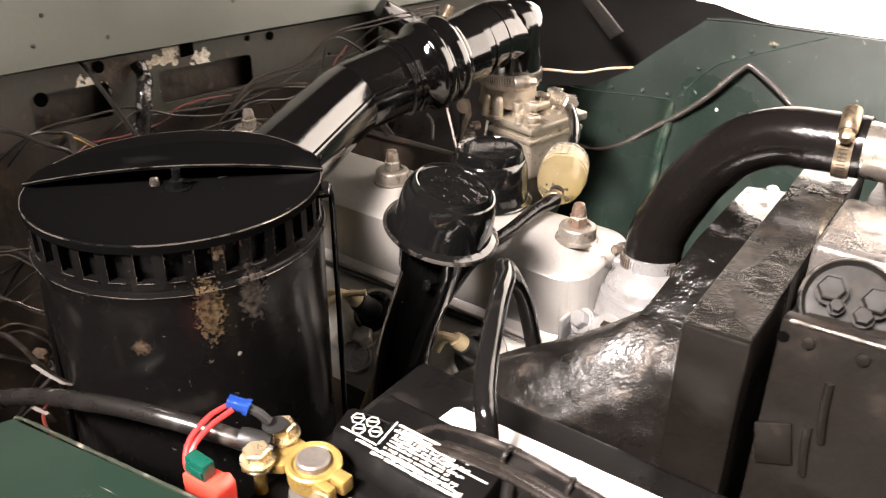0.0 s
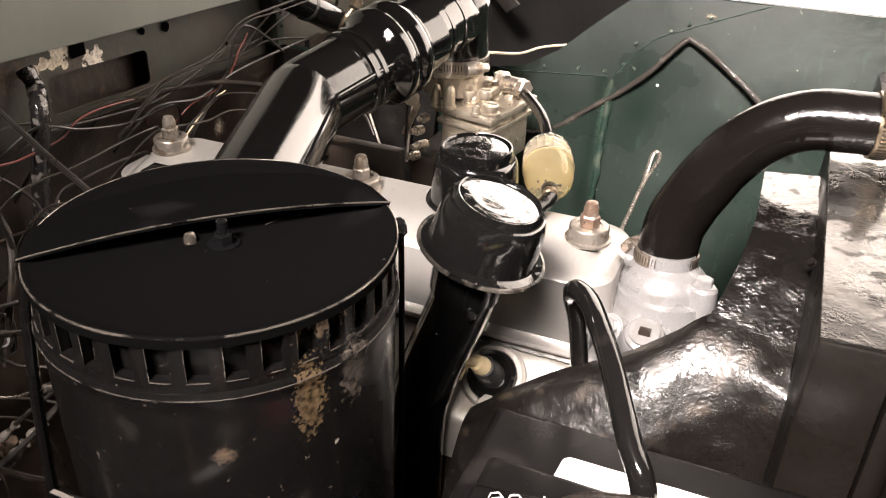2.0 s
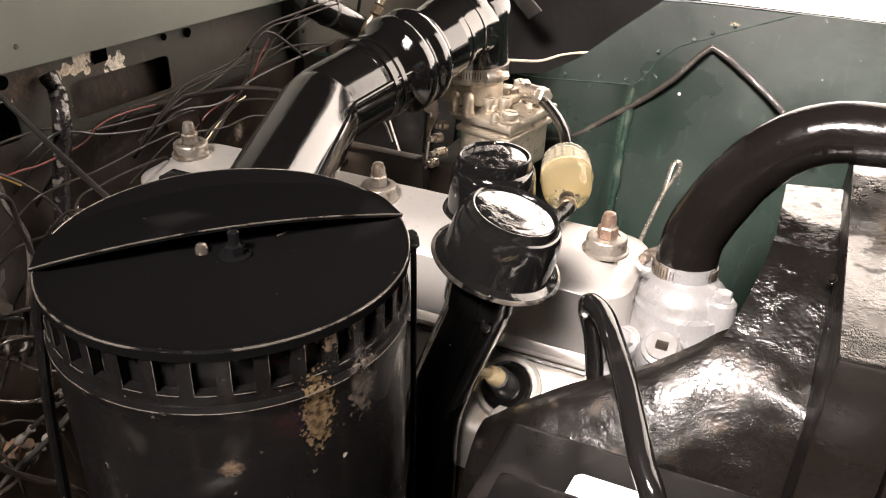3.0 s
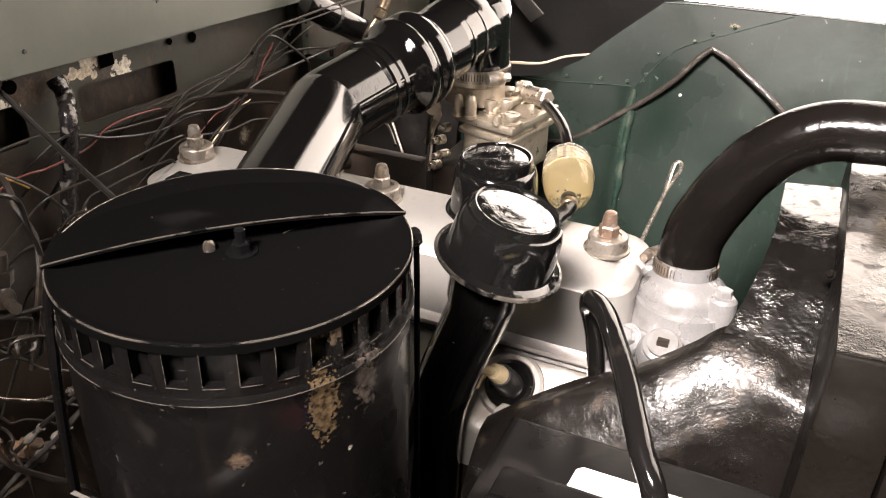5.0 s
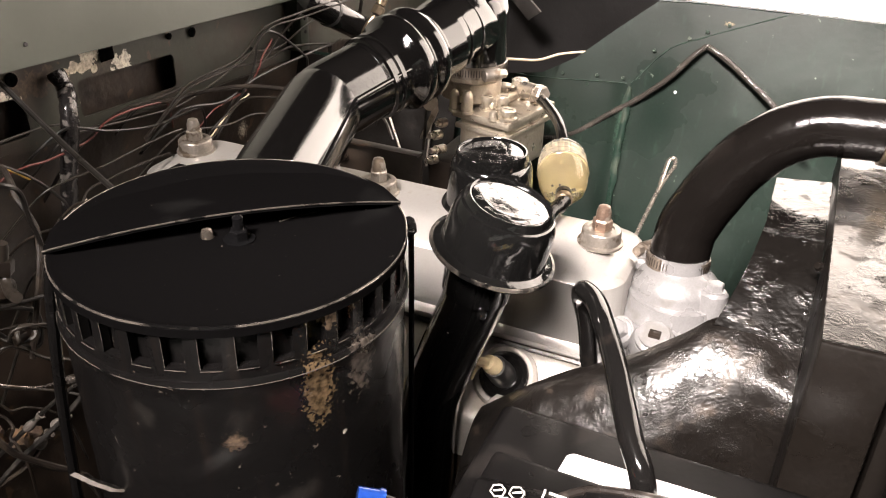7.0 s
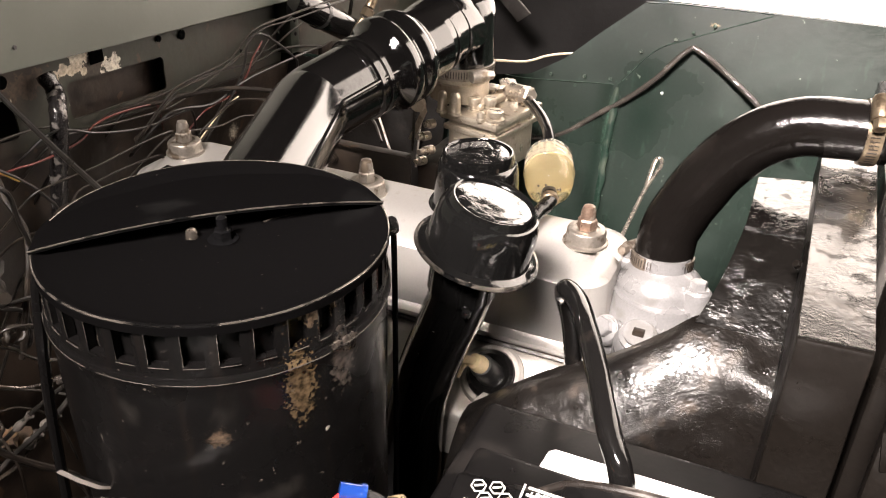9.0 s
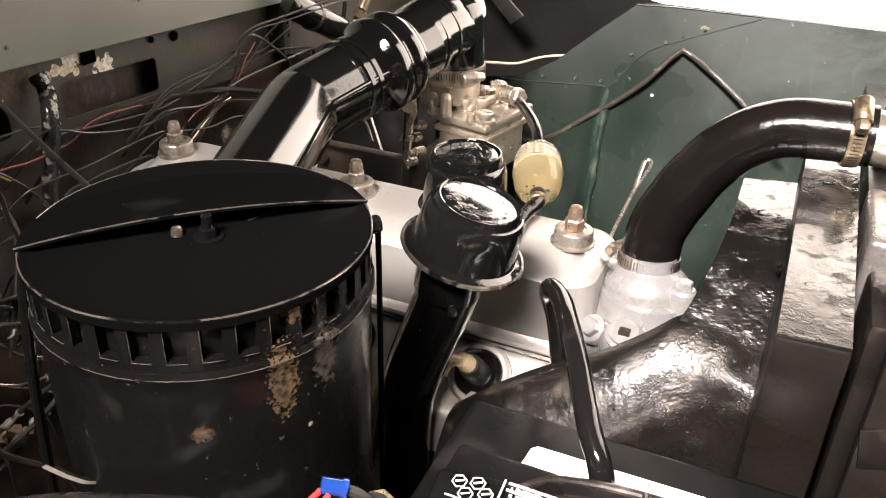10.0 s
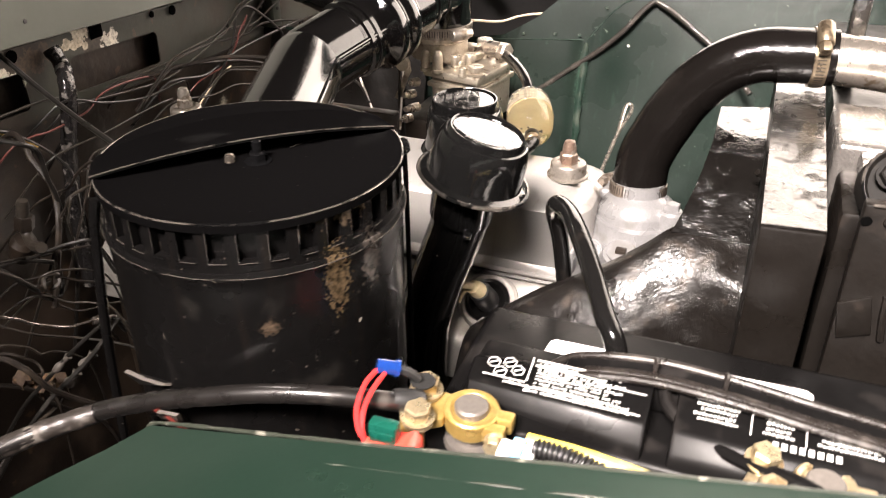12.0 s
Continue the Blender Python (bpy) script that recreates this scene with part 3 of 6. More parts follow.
    part("paint_chip", lathe([(0.0018, 0), (0.0014, 0.0009), (0, 0.0010)], (-0.275, lean(1.106) - 0.0012, 1.106), (0, -1, 0.3), 10), "white", t, "white grommet")
    part("paint_chip", lathe([(0.0075, 0), (0.0065, 0.0012), (0, 0.0014)], (-0.193, lean(1.036) - 0.0012, 1.036), (0, -1, 0.3), 14), "white", t, "white grommet")

    # added black sheet that hides the green panel behind the engine
    part("black_panel", sheet(lambda a, b: Vector((-0.78 + 0.275 * a - 0.02 * b, lean(0.62 + 0.47 * b) - 0.014 + 0.003 * noise.noise(Vector((a * 9, b * 9, 2))), 0.62 + 0.468 * b)), 30, 30, 0.0015), "face", t, "black sheet in front of the inner wing, behind the engine")
    for p, q in (((-0.616, 1.050), (-0.578, 0.985)), ((-0.552, 1.078), (-0.548, 0.985))):
        part("stay", tube([(p[0], lean(p[1]) - 0.024, p[1]), (q[0], lean(q[1]) - 0.024, q[1])], 0.0016, 8), "dullsteel", t, "thin grey steel stay")

    # shade of the wing cavity is put into this panel's black colour
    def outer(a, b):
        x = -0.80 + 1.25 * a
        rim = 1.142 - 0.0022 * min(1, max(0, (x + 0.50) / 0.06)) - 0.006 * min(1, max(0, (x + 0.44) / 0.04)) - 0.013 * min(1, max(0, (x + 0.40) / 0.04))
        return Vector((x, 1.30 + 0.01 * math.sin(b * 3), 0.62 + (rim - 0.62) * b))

    part("outer_panel", sheet(outer, 30, 10, 0.0015), "dark", t, "inside of the outer wing skin, its shade painted black")
    part("stay", prism([(-0.640, 1.200, 1.172), (-0.608, 1.200, 1.168), (-0.533, 1.206, 1.098), (-0.5525, 1.206, 1.083)], (0, 0.006, 0), 0.001), "dimsteel", t, "dim grey sheet-metal stay")
    return t


far_wing()


# ---- bulkhead and scuttle ----
def crease(y):
    return 1.175 - 0.057 * (y - 0.45)


def bulkhead():
    t = thing("bulkhead", (-0.77, 0.6, 0.62), "grey painted steel bulkhead with flaking paint, holes and slots", "bulkhead", kind="structure")
    # two long openings cut through the band below the scuttle
    slots = ((0.385, 0.470), (0.530, 0.662))
    cols = set(0.10 + 0.02 * k for k in range(61))
    for lo, hi in slots:
        cols = {y for y in cols if not (abs(y - lo) < 0.009 or abs(y - hi) < 0.009)}
        cols |= {e + k * s for e, s in ((lo, 1), (hi, -1)) for k in (0.0, 0.0006, 0.0015, 0.003, 0.005, 0.008)}
    cols = sorted(cols)

    def corner(y):
        """How much of the slot's height its rounded corners take at y."""
        for lo, hi in slots:
            if lo <= y <= hi:
                d = min(y - lo, hi - y, 0.006)
                return 0.006 - math.sqrt(max(0, 0.006 ** 2 - (0.006 - d) ** 2))
        return 0.006

    bm = bmesh.new()
    grid = []
    for y in cols:
        top, bot = crease(y) - 0.024 - corner(y), crease(y) - 0.060 + corner(y)
        grid.append([bm.verts.new((-0.765 + 0.0006 * noise.noise(Vector((y * 30, z * 30, 0))), y, z)) for z in (crease(y) - 0.074, bot, top, crease(y))])
    for p, q, y0, y1 in zip(grid, grid[1:], cols, cols[1:]):
        for k in range(3):
            if k == 1 and any(lo <= (y0 + y1) / 2 <= hi for lo, hi in slots):
                continue
            bm.faces.new((p[k], q[k], q[k + 1], p[k + 1]))
    bm.normal_update()
    bmesh.ops.solidify(bm, geom=bm.faces[:], thickness=0.002)
    part("slotted_band", bm, "bulkhead", t)
    part("backing", box(-0.80, -0.785, 0.10, 1.30, 0.62, 1.17), "grime", t, "brown grimy metal behind the slots")

    def lower(a, b):
        y = 0.10 + 1.2 * a
        z = crease(y) - 0.070 - (crease(y) - 0.69) * b
        return Vector((-0.770 + 0.06 * max(0, b - 0.1) + 0.006 * noise.noise(Vector((0, y * 14, z * 14))) + 0.02 * max(0, noise.noise(Vector((3, y * 5, z * 5)))), y, z))

    part("footwell", sheet(lower, 80, 30, 0.002), "grime", t, "oily brown lower bulkhead")

    def lip(y):
        return 1.186 - 0.054 * (y - 0.426)

    def scuttle(a, b):
        y = 0.10 + 1.2 * a
        s = b * 0.22
        return Vector((-0.733 - 0.12 * s, y, lip(y) + s + 0.0006 * noise.noise(Vector((y * 8, s * 20, 0)))))

    part("scuttle_panel", sheet(scuttle, 90, 16, 0.002), "scuttle", t, "pale grey-green scuttle panel")
    part("fold", tube([(-0.736, y, lip(y) + 0.001) for y in (0.10, 0.4, 0.7, 1.0, 1.3)], 0.0014, 8, 8), "scuttle", t)
    part("ledge", sheet(lambda a, b: Vector((-0.736 - 0.030 * b, 0.10 + 1.2 * a, lip(0.10 + 1.2 * a) + 0.001 - 0.006 * b)), 30, 3, 0.0015), "scuttle", t)
    part("hole", box(-0.7632, -0.7622, 0.561, 0.5785, 1.156, 1.171, 0.0004), "black", t, "square black hole")
    for y, z, r in ((0.6574, 1.1587, 0.0034), (0.6932, 1.1622, 0.0052), (0.461, 1.169, 0.006), (0.395, 1.150, 0.007), (0.794, 1.1115, 0.0022)):
        part("hole", lathe([(r, 0), (r, 0.0012), (r * 0.8, 0.0008), (0, 0.0004)], (-0.7632, y, min(z, crease(y) - r - 0.001)), (1, 0, 0), 18), "black", t, "dark drilled hole")
    for y, s in ((0.46, 0.018), (0.44, 0.060), (0.53, 0.075), (0.62, 0.035), (0.385, 0.020), (0.40, 0.045)):
        part("screw", lathe([(0.0022, 0), (0.0018, 0.0009), (0, 0.0012)], (-0.7325 - 0.12 * s, y, lip(y) + s), (1, 0, 0), 10), "dark", t, "small dark screw")
    part("end_post", box(-0.775, -0.742, 0.872, 0.892, 1.09, 1.20, 0.003), "scuttle", t, "pale green end post")
    for z in (1.115, 1.132, 1.150):
        part("screw", lathe([(0.0028, 0), (0.002, 0.0015), (0, 0.002)], (-0.742, 0.882, z), (1, 0, 0), 10), "dark", t, "small dark screw")
    return t


bulkhead()

# ---- engine ----
def rocker_cover():
    t = thing("rocker_cover", (-0.46, 0.555, 1.022), "silver painted rocker cover held by three capped nuts", "engine cover")
    x0, x1, y0, y1, zb, zt = -0.694, -0.236, 0.508, 0.618, 1.0145, 1.0895

    def outline(inset, n=8):
        r = max(0.026 - inset * 0.35, 0.014)
        pts = []
        for cx, cy, a0 in ((x1 - inset - r, y0 + inset + r, -90), (x1 - inset - r, y1 - inset - r, 0), (x0 + inset + r, y1 - inset - r, 90), (x0 + inset + r, y0 + inset + r, 180)):
            for k in range(n + 1):
                a = radians(a0 + 90 * k / n)
                pts.append((cx + r * math.cos(a), cy + r * math.sin(a)))
        return pts

    bm = bmesh.new()
    rows = [(-0.007, zb), (-0.0078, zb + 0.002), (-0.0070, zb + 0.0045), (-0.003, zb + 0.006), (-0.0005, zb + 0.009), (0.0010, 1.046), (0.0018, 1.068), (0.0021, 1.0732), (0.0032, 1.0746), (0.0100, 1.0782), (0.0180, 1.0824), (0.0250, 1.0860), (0.0300, 1.0880), (0.036, zt)]
    rings = [[bm.verts.new((x, y, z)) for x, y in outline(i)] for i, z in rows]
    for p, q in zip(rings, rings[1:]):
        for i in range(len(p)):
            j = (i + 1) % len(p)
            bm.faces.new((p[i], p[j], q[j], q[i]))
    bm.faces.new(rings[-1])
    part("shell", bm, "silver", t, crease=32)
    bm = bmesh.new()
    rings = [[bm.verts.new((x, y, z)) for x, y in outline(i)] for i, z in ((-0.0085, zb - 0.004), (-0.0100, zb - 0.002), (-0.0085, zb - 0.0002))]
    for p, q in zip(rings, rings[1:]):
        for i in range(len(p)):
            j = (i + 1) % len(p)
            bm.faces.new((p[i], p[j], q[j], q[i]))
    bm.faces.new(rings[0])
    bm.faces.new(rings[-1])
    part("gasket", bm, "grime", t, "brown cork gasket")
    for x in (-0.656, -0.461, -0.266):
        part("cup_washer", lathe([(0.0176, 0), (0.0180, 0.0008), (0.0178, 0.0020), (0.0160, 0.0028), (0.0156, 0.0040), (0.0153, 0.0112), (0.0146, 0.0124), (0.0140, 0.0128), (0.010, 0.0128), (0.010, 0.0120), (0, 0.0120)], (x, 0.556, zt - 0.001), seg=32, wobble=0.02), "dullsteel", t, "grey cup washer")
        part("acorn_nut", join(hexagon((x, 0.556, zt + 0.0115), (0, 0, 1), 0.0135, 0.009), lathe([(0.0060, 0), (0.0058, 0.006), (0.0044, 0.0105), (0, 0.0120)], (x, 0.556, zt + 0.0200), seg=16)),
             "copper" if x > -0.3 else "dullsteel", t, "rusty capped nut" if x > -0.3 else "grey capped nut")
    part("washer_tab", prism([(-0.246, 0.542, 1.094), (-0.234, 0.535, 1.090), (-0.232, 0.538, 1.090), (-0.245, 0.548, 1.094)], (0, 0, 0.0012)), "silver", t)
    return t


rocker_cover()


def engine():
    t = thing("engine_block", (-0.46, 0.55, 0.62), "silver painted cylinder head on a grimy engine block", "engine")
    part("cylinder_head", prism([(-0.715, 0.452, 0.925), (-0.715, 0.452, 0.966), (-0.715, 0.500, 1.0085), (-0.715, 0.648, 1.010), (-0.715, 0.648, 0.925)], (0.515, 0, 0), 0.004), "headpaint", t)
    part("block", box(-0.70, -0.200, 0.455, 0.66, 0.62, 0.925, 0.004), "grime", t, "oily brown block")
    for x in (-0.312, -0.425, -0.540):
        o = Vector((x + 0.001, 0.482, 0.9935))
        w = Vector((-0.06, -0.66, 0.75)).normalized()
        part("plug_well", lathe([(0.0270, -0.012), (0.0262, 0.0015), (0.0235, 0.0032), (0.0205, 0.0030), (0.0200, 0.0005)], o, w, 32), "headpaint", t)
        part("plug_seal", lathe([(0.0100, 0.000), (0.0190, 0.0), (0.0198, 0.0025), (0.0192, 0.0055), (0.0160, 0.0068), (0.0128, 0.0055), (0.0112, 0.0035), (0, 0.0035)], o, w, 32), "gloss_rubber", t, "thick black rubber plug seal")
        part("plug_boot", lathe([(0.0102, 0.002), (0.0104, 0.012), (0.0094, 0.015), (0.0096, 0.028), (0.0078, 0.031), (0, 0.031)], o, w, 20), "rubber", t, "black rubber spark plug boot")
        e = o + w * 0.030
        part("lead_cap", lathe([(0.0068, 0.0), (0.0072, 0.004), (0.0060, 0.011), (0, 0.012)], e, (-0.35, -0.60, 0.70), 16), "lead_wire", t, "cream plug cap")
        e = e + Vector((-0.35, -0.60, 0.70)).normalized() * 0.010
        part("ignition_lead", tube([e, e + Vector((-0.012, -0.008, 0.003)), e + Vector((-0.034, -0.014, -0.006)), e + Vector((-0.060, -0.014, -0.030)), e + Vector((-0.085, -0.02, -0.10))], 0.0036, 8), "lead_wire", t, "tan ignition lead")
        part("head_stud", join(lathe([(0.011, -0.006), (0.011, 0.003), (0, 0.003)], (x + 0.006, 0.4615, 0.975), (0, -0.35, 0.9), 16), hexagon((x + 0.006, 0.4605, 0.978), (0, -0.35, 0.9), 0.017, 0.009)), "headpaint", t)
    part("side_cup", lathe([(0.0150, -0.010), (0.0155, 0.0), (0.0140, 0.003), (0.0120, 0.0015), (0, 0.0015)], (-0.4178, 0.446, 0.968), (0.35, -0.6, 0.7), 28), "alu", t, "round silver core plug")
    part("lead_end", tube([(-0.414, 0.460, 1.0295), (-0.430, 0.450, 1.0262), (-0.4412, 0.440, 1.0183), (-0.445, 0.432, 1.000)], 0.0030, 8), "lead_wire", t, "cream ignition lead")
    part("lead_end", tube([(-0.3194, 0.460, 1.0214), (-0.3235, 0.450, 1.0207), (-0.3257, 0.444, 1.0137)], 0.0026, 8), "lead_wire", t, "cream ignition lead")
    return t


engine()


def oil_filler():
    t = thing("oil_filler", (-0.351, 0.455, 0.888), "gloss black oil filler tube with a wide breather cap", "oil filler")
    ax = Vector((0.255, 0.015, 0.967)).normalized()
    o = Vector((-0.3073, 0.4225, 1.1365))
    part("filler_tube", tube([(-0.366, 0.445, 0.84), (-0.3580, 0.432, 0.92), (-0.3460, 0.425, 1.01), (-0.3175, 0.424, 1.100), o + ax * 0.01], lambda s, g: 0.0215 + 0.0085 * max(0, 1 - s / 0.5), 24), "cap", t)
    part("collar", lathe([(0.0222, 0), (0.0235, 0.001), (0.0235, 0.028), (0.022, 0.030)], o - ax * 0.030 + Vector((-0.001, 0, 0)), (0.16, -0.09, 0.98), 24), "cap", t)
    part("rivet", lathe([(0.0035, 0), (0.003, 0.0014), (0, 0.0018)], (-0.3035, 0.4005, 1.103), (0.25, -0.9, 0.3), 10), "cap", t)
    cap = part("breather_cap", lathe([(0.020, 0.0), (0.0390, 0.0005), (0.0406, 0.0015), (0.0406, 0.0026), (0.0385, 0.0040), (0.0355, 0.0055), (0.0348, 0.010), (0.0340, 0.022), (0.0325, 0.0310), (0.0305, 0.0355), (0.0292, 0.0362), (0.0287, 0.0355), (0.0280, 0.0368), (0.0272, 0.0395), (0.0264, 0.0408), (0.0254, 0.0404), (0.0250, 0.0392), (0.0246, 0.0372), (0, 0.0370)], o, ax, 48, wobble=0.012), "cap", t, "wet gloss black cap")
    part("cap_top", lathe([(0.0250, 0.0376), (0.0248, 0.0392), (0.0225, 0.0395), (0.018, 0.0394), (0.010, 0.0396), (0, 0.0397)], o, ax + Vector((0, 0.035, 0)), 40), "captop", cap, "flaking wet top")
    part("rim", tube([o + ax * 0.002 + (frame_of(ax)[0] * math.cos(a) + frame_of(ax)[1] * math.sin(a)) * 0.0404 for a in [2 * math.pi * k / 40 for k in range(41)]], 0.0016, 6, 2), "edge", cap, "worn bright rim")
    return t


oil_filler()


def second_cap():
    t = thing("breather", (-0.3675, 0.577, 1.087), "gloss black breather cap standing on the rocker cover", "breather")
    part("neck", lathe([(0.022, 0), (0.022, 0.02), (0, 0.02)], (-0.3675, 0.577, 1.085), seg=20), "cap", t)
    part("breather_cap", lathe([(0.030, 0), (0.0395, 0.0005), (0.0402, 0.0016), (0.0392, 0.0030), (0.0366, 0.0044), (0.0358, 0.0080), (0.0352, 0.024), (0.0340, 0.034), (0.0322, 0.0395), (0.0314, 0.0402), (0.0308, 0.0392), (0.0300, 0.0402), (0.0297, 0.0465), (0.0288, 0.0490), (0.0276, 0.0492), (0.0268, 0.0480), (0.0266, 0.0450), (0, 0.0450)], (-0.3675, 0.577, 1.0895), seg=48, wobble=0.012), "cap", t)
    part("cap_top", lathe([(0.0266, 0.0440), (0.0264, 0.0466), (0.0200, 0.0470), (0.008, 0.0472), (0, 0.0472)], (-0.3675, 0.577, 1.0895), (0, -0.05, 1), 40), "captop", t)
    return t


second_cap()


def thermostat():
    t = thing("thermostat_housing", (-0.205, 0.545, 0.98), "bright silver painted thermostat housing with hex bolts", "thermostat housing")
    part("lower_body", join(box(-0.254, -0.156, 0.492, 0.612, 0.955, 1.026, 0.010, 3), lathe([(0.049, 0.0), (0.0465, 0.010), (0.0410, 0.022), (0.0375, 0.034), (0.0360, 0.0415), (0.020, 0.0415)], (-0.204, 0.563, 1.016), seg=32)), "alu", t)
    up = Vector((-0.04, 0.10, 1)).normalized()
    c = Vector((-0.2055, 0.5690, 1.0580))
    part("gasket", lathe([(0.0340, -0.0010), (0.0340, 0.0), (0.026, 0.0)], c, up, 28), "alu", t, "thin painted gasket")
    lugs = [(-0.1745, 0.5510), (-0.2345, 0.5790)]
    part("upper_housing", lathe([(0.0350, -0.0065), (0.0344, -0.002), (0.0342, 0.002), (0.0336, 0.0050), (0.0315, 0.0085), (0.0288, 0.0120), (0.0258, 0.0148), (0.0232, 0.0165), (0.0218, 0.0180), (0.0212, 0.028), (0.018, 0.028)], c, up, 36), "alu", t)
    for x, y in lugs:
        d = Vector((x, y, c.z))
        part("lug", join(lathe([(0.0108, -0.010), (0.0110, 0.002), (0.0106, 0.0120), (0.0088, 0.0140), (0, 0.0140)], d, up, 18),
                         tube([d + up * 0.005, d * 0.55 + c * 0.45 + up * 0.006], lambda s, g: 0.0078 + 0.003 * s, 12, 3)), "alu", t)
    for x, y in lugs:
        bolt(t, Vector((x, y, c.z)) + up * 0.0137, up, 0.0115, 0.0060, 0.0082, "alu", "hex_bolt")
    bolt(t, (-0.2325, 0.5130, 1.0435), (-0.35, -0.75, 0.6), 0.013, 0.008, 0.0105, "alu", "hex_bolt")
    part("rib", box(-0.2485, -0.2440, 0.500, 0.560, 1.015, 1.045, 0.002), "alu", t)
    part("side_lug", join(lathe([(0.011, -0.012), (0.0115, 0.0), (0.010, 0.003), (0, 0.003)], (-0.2325, 0.5130, 1.0415), (-0.35, -0.75, 0.6), 18)), "alu", t)
    part("drain_plug", join(lathe([(0.0138, 0), (0.0138, 0.004), (0.0108, 0.0055), (0.0108, 0.008), (0, 0.008)], (-0.2065, 0.5010, 1.0500), (0.0, -0.45, 0.9), 28), lathe([(0.0200, -0.026), (0.0178, -0.006), (0.0155, -0.001), (0.0138, 0.001)], (-0.2065, 0.5010, 1.0490), (0.0, -0.45, 0.9), 28)), "alu", t, "large silver screwed plug")
    part("plug_socket", box(-0.2105, -0.2020, 0.4940, 0.5010, 1.0555, 1.0590, 0.0006), "grime", t, "dark square socket")
    part("sender_cap", lathe([(0.0060, -0.030), (0.0070, -0.012), (0.0085, -0.008), (0.0085, 0.004), (0.0070, 0.008), (0, 0.009)], (-0.2605, 0.627, 1.0335), (0.35, -0.2, 0.9), 14), "brass", t, "small brass sender")
    return t


thermostat()


def jubilee(parent, centre, axis, radius, width, screw_turn, material="steel", name="hose_clamp"):
    """A worm-drive clamp: a slotted band with its screw housing."""
    c, (u, v, w) = Vector(centre), frame_of(axis)
    band = part(name, lathe([(radius, -width / 2), (radius + 0.0012, -width / 2), (radius + 0.0012, width / 2), (radius, width / 2)], c, axis, 48), material, parent, "worm-drive band clamp")
    n = int(2 * math.pi * radius / 0.0026)
    slots = []
    for k in range(n):
        a = 2 * math.pi * k / n
        d = u * math.cos(a) + v * math.sin(a)
        s = -u * math.sin(a) + v * math.cos(a)
        p = c + d * (radius + 0.0014)
        slots.append(prism([p - s * 0.0004 - w * width * 0.27, p + s * 0.0004 - w * width * 0.30, p + s * 0.0004 + w * width * 0.30, p - s * 0.0004 + w * width * 0.27], d * 0.0002))
    tagged(part("thread_slot", join(*slots), "grime", band, "dark thread slots"), kind="stuff")
    d = u * math.cos(screw_turn) + v * math.sin(screw_turn)
    s = -u * math.sin(screw_turn) + v * math.cos(screw_turn)
    p = c + d * (radius + 0.0055)
    part("screw_housing", join(lathe([(0.0055, -0.010), (0.0062, -0.009), (0.0062, 0.007), (0.0055, 0.008), (0, 0.008)], p, s, 14), hexagon(p + s * 0.008, s, 0.008, 0.007)), material, band)
    return band


def top_hose():
    t = thing("radiator_hose", (-0.208, 0.577, 1.07), "thick shiny black rubber radiator hose bent over to the radiator", "hose")
    line = [(-0.2070, 0.5735, 1.0715), (-0.2072, 0.5765, 1.090), (-0.2035, 0.580, 1.112), (-0.184, 0.583, 1.153), (-0.161, 0.585, 1.182), (-0.134, 0.587, 1.1975), (-0.105, 0.587, 1.2015), (-0.076, 0.587, 1.2025)]
    part("hose_body", tube(line, lambda s, g: 0.0229 - 0.0020 * min(1, max(0, (s - 0.30) / 0.35)) + 0.00015 * math.sin(g * 190), 32, 10), "hose", t, crease=60)
    jubilee(t, (-0.2075, 0.5745, 1.0785), (0.0, 0.15, 1), 0.0230, 0.0105, radians(-25), "clampsteel")
    jubilee(t, (-0.0885, 0.587, 1.2020), (1, 0.10, 0.02), 0.0213, 0.0105, radians(128), "dullgold")
    part("metal_neck", tube([(-0.080, 0.587, 1.2020), (-0.03, 0.587, 1.199), (0.03, 0.585, 1.188)], 0.0190, 24), "steel", t, "silver radiator neck")
    return t


top_hose()


# ---- fan cowl and radiator ----
# upper edge of the side sheet, and its section below that edge
EDGE = [(-0.345, 0.425, 0.968), (-0.310, 0.434, 1.000), (-0.260, 0.440, 1.042), (-0.213, 0.444, 1.072), (-0.184, 0.4560, 1.0905), (-0.168, 0.4660, 1.1010), (-0.150, 0.4680, 1.1060), (-0.112, 0.4560, 1.108)]
# the ring's section from front to back, and how it runs on below into the side sheet
RUN = [(0.330, 0.985), (0.370, 1.040), (0.390, 1.062), (0.404, 1.0740), (0.424, 1.0860), (0.441, 1.0945), (0.460, 1.1030), (0.4765, 1.1180), (0.500, 1.134)]
RING = [(0.0, 0.4480, 1.0930), (0.16, 0.4600, 1.1030), (0.34, 0.4765, 1.1180), (0.50, 0.493, 1.1322), (0.60, 0.506, 1.1398), (0.68, 0.521, 1.1432), (0.80, 0.547, 1.1454), (0.94, 0.600, 1.1460), (0.98, 0.609, 1.1445), (1.0, 0.612, 1.1400)]
SECTION = [(0.0, 0.002, 0.0), (0.07, -0.006, 0.0002), (0.14, -0.014, -0.0015), (0.22, -0.024, -0.0085), (0.32, -0.036, -0.022), (0.42, -0.046, -0.038), (0.52, -0.054, -0.056), (0.62, -0.060, -0.10), (1.0, -0.066, -0.36)]


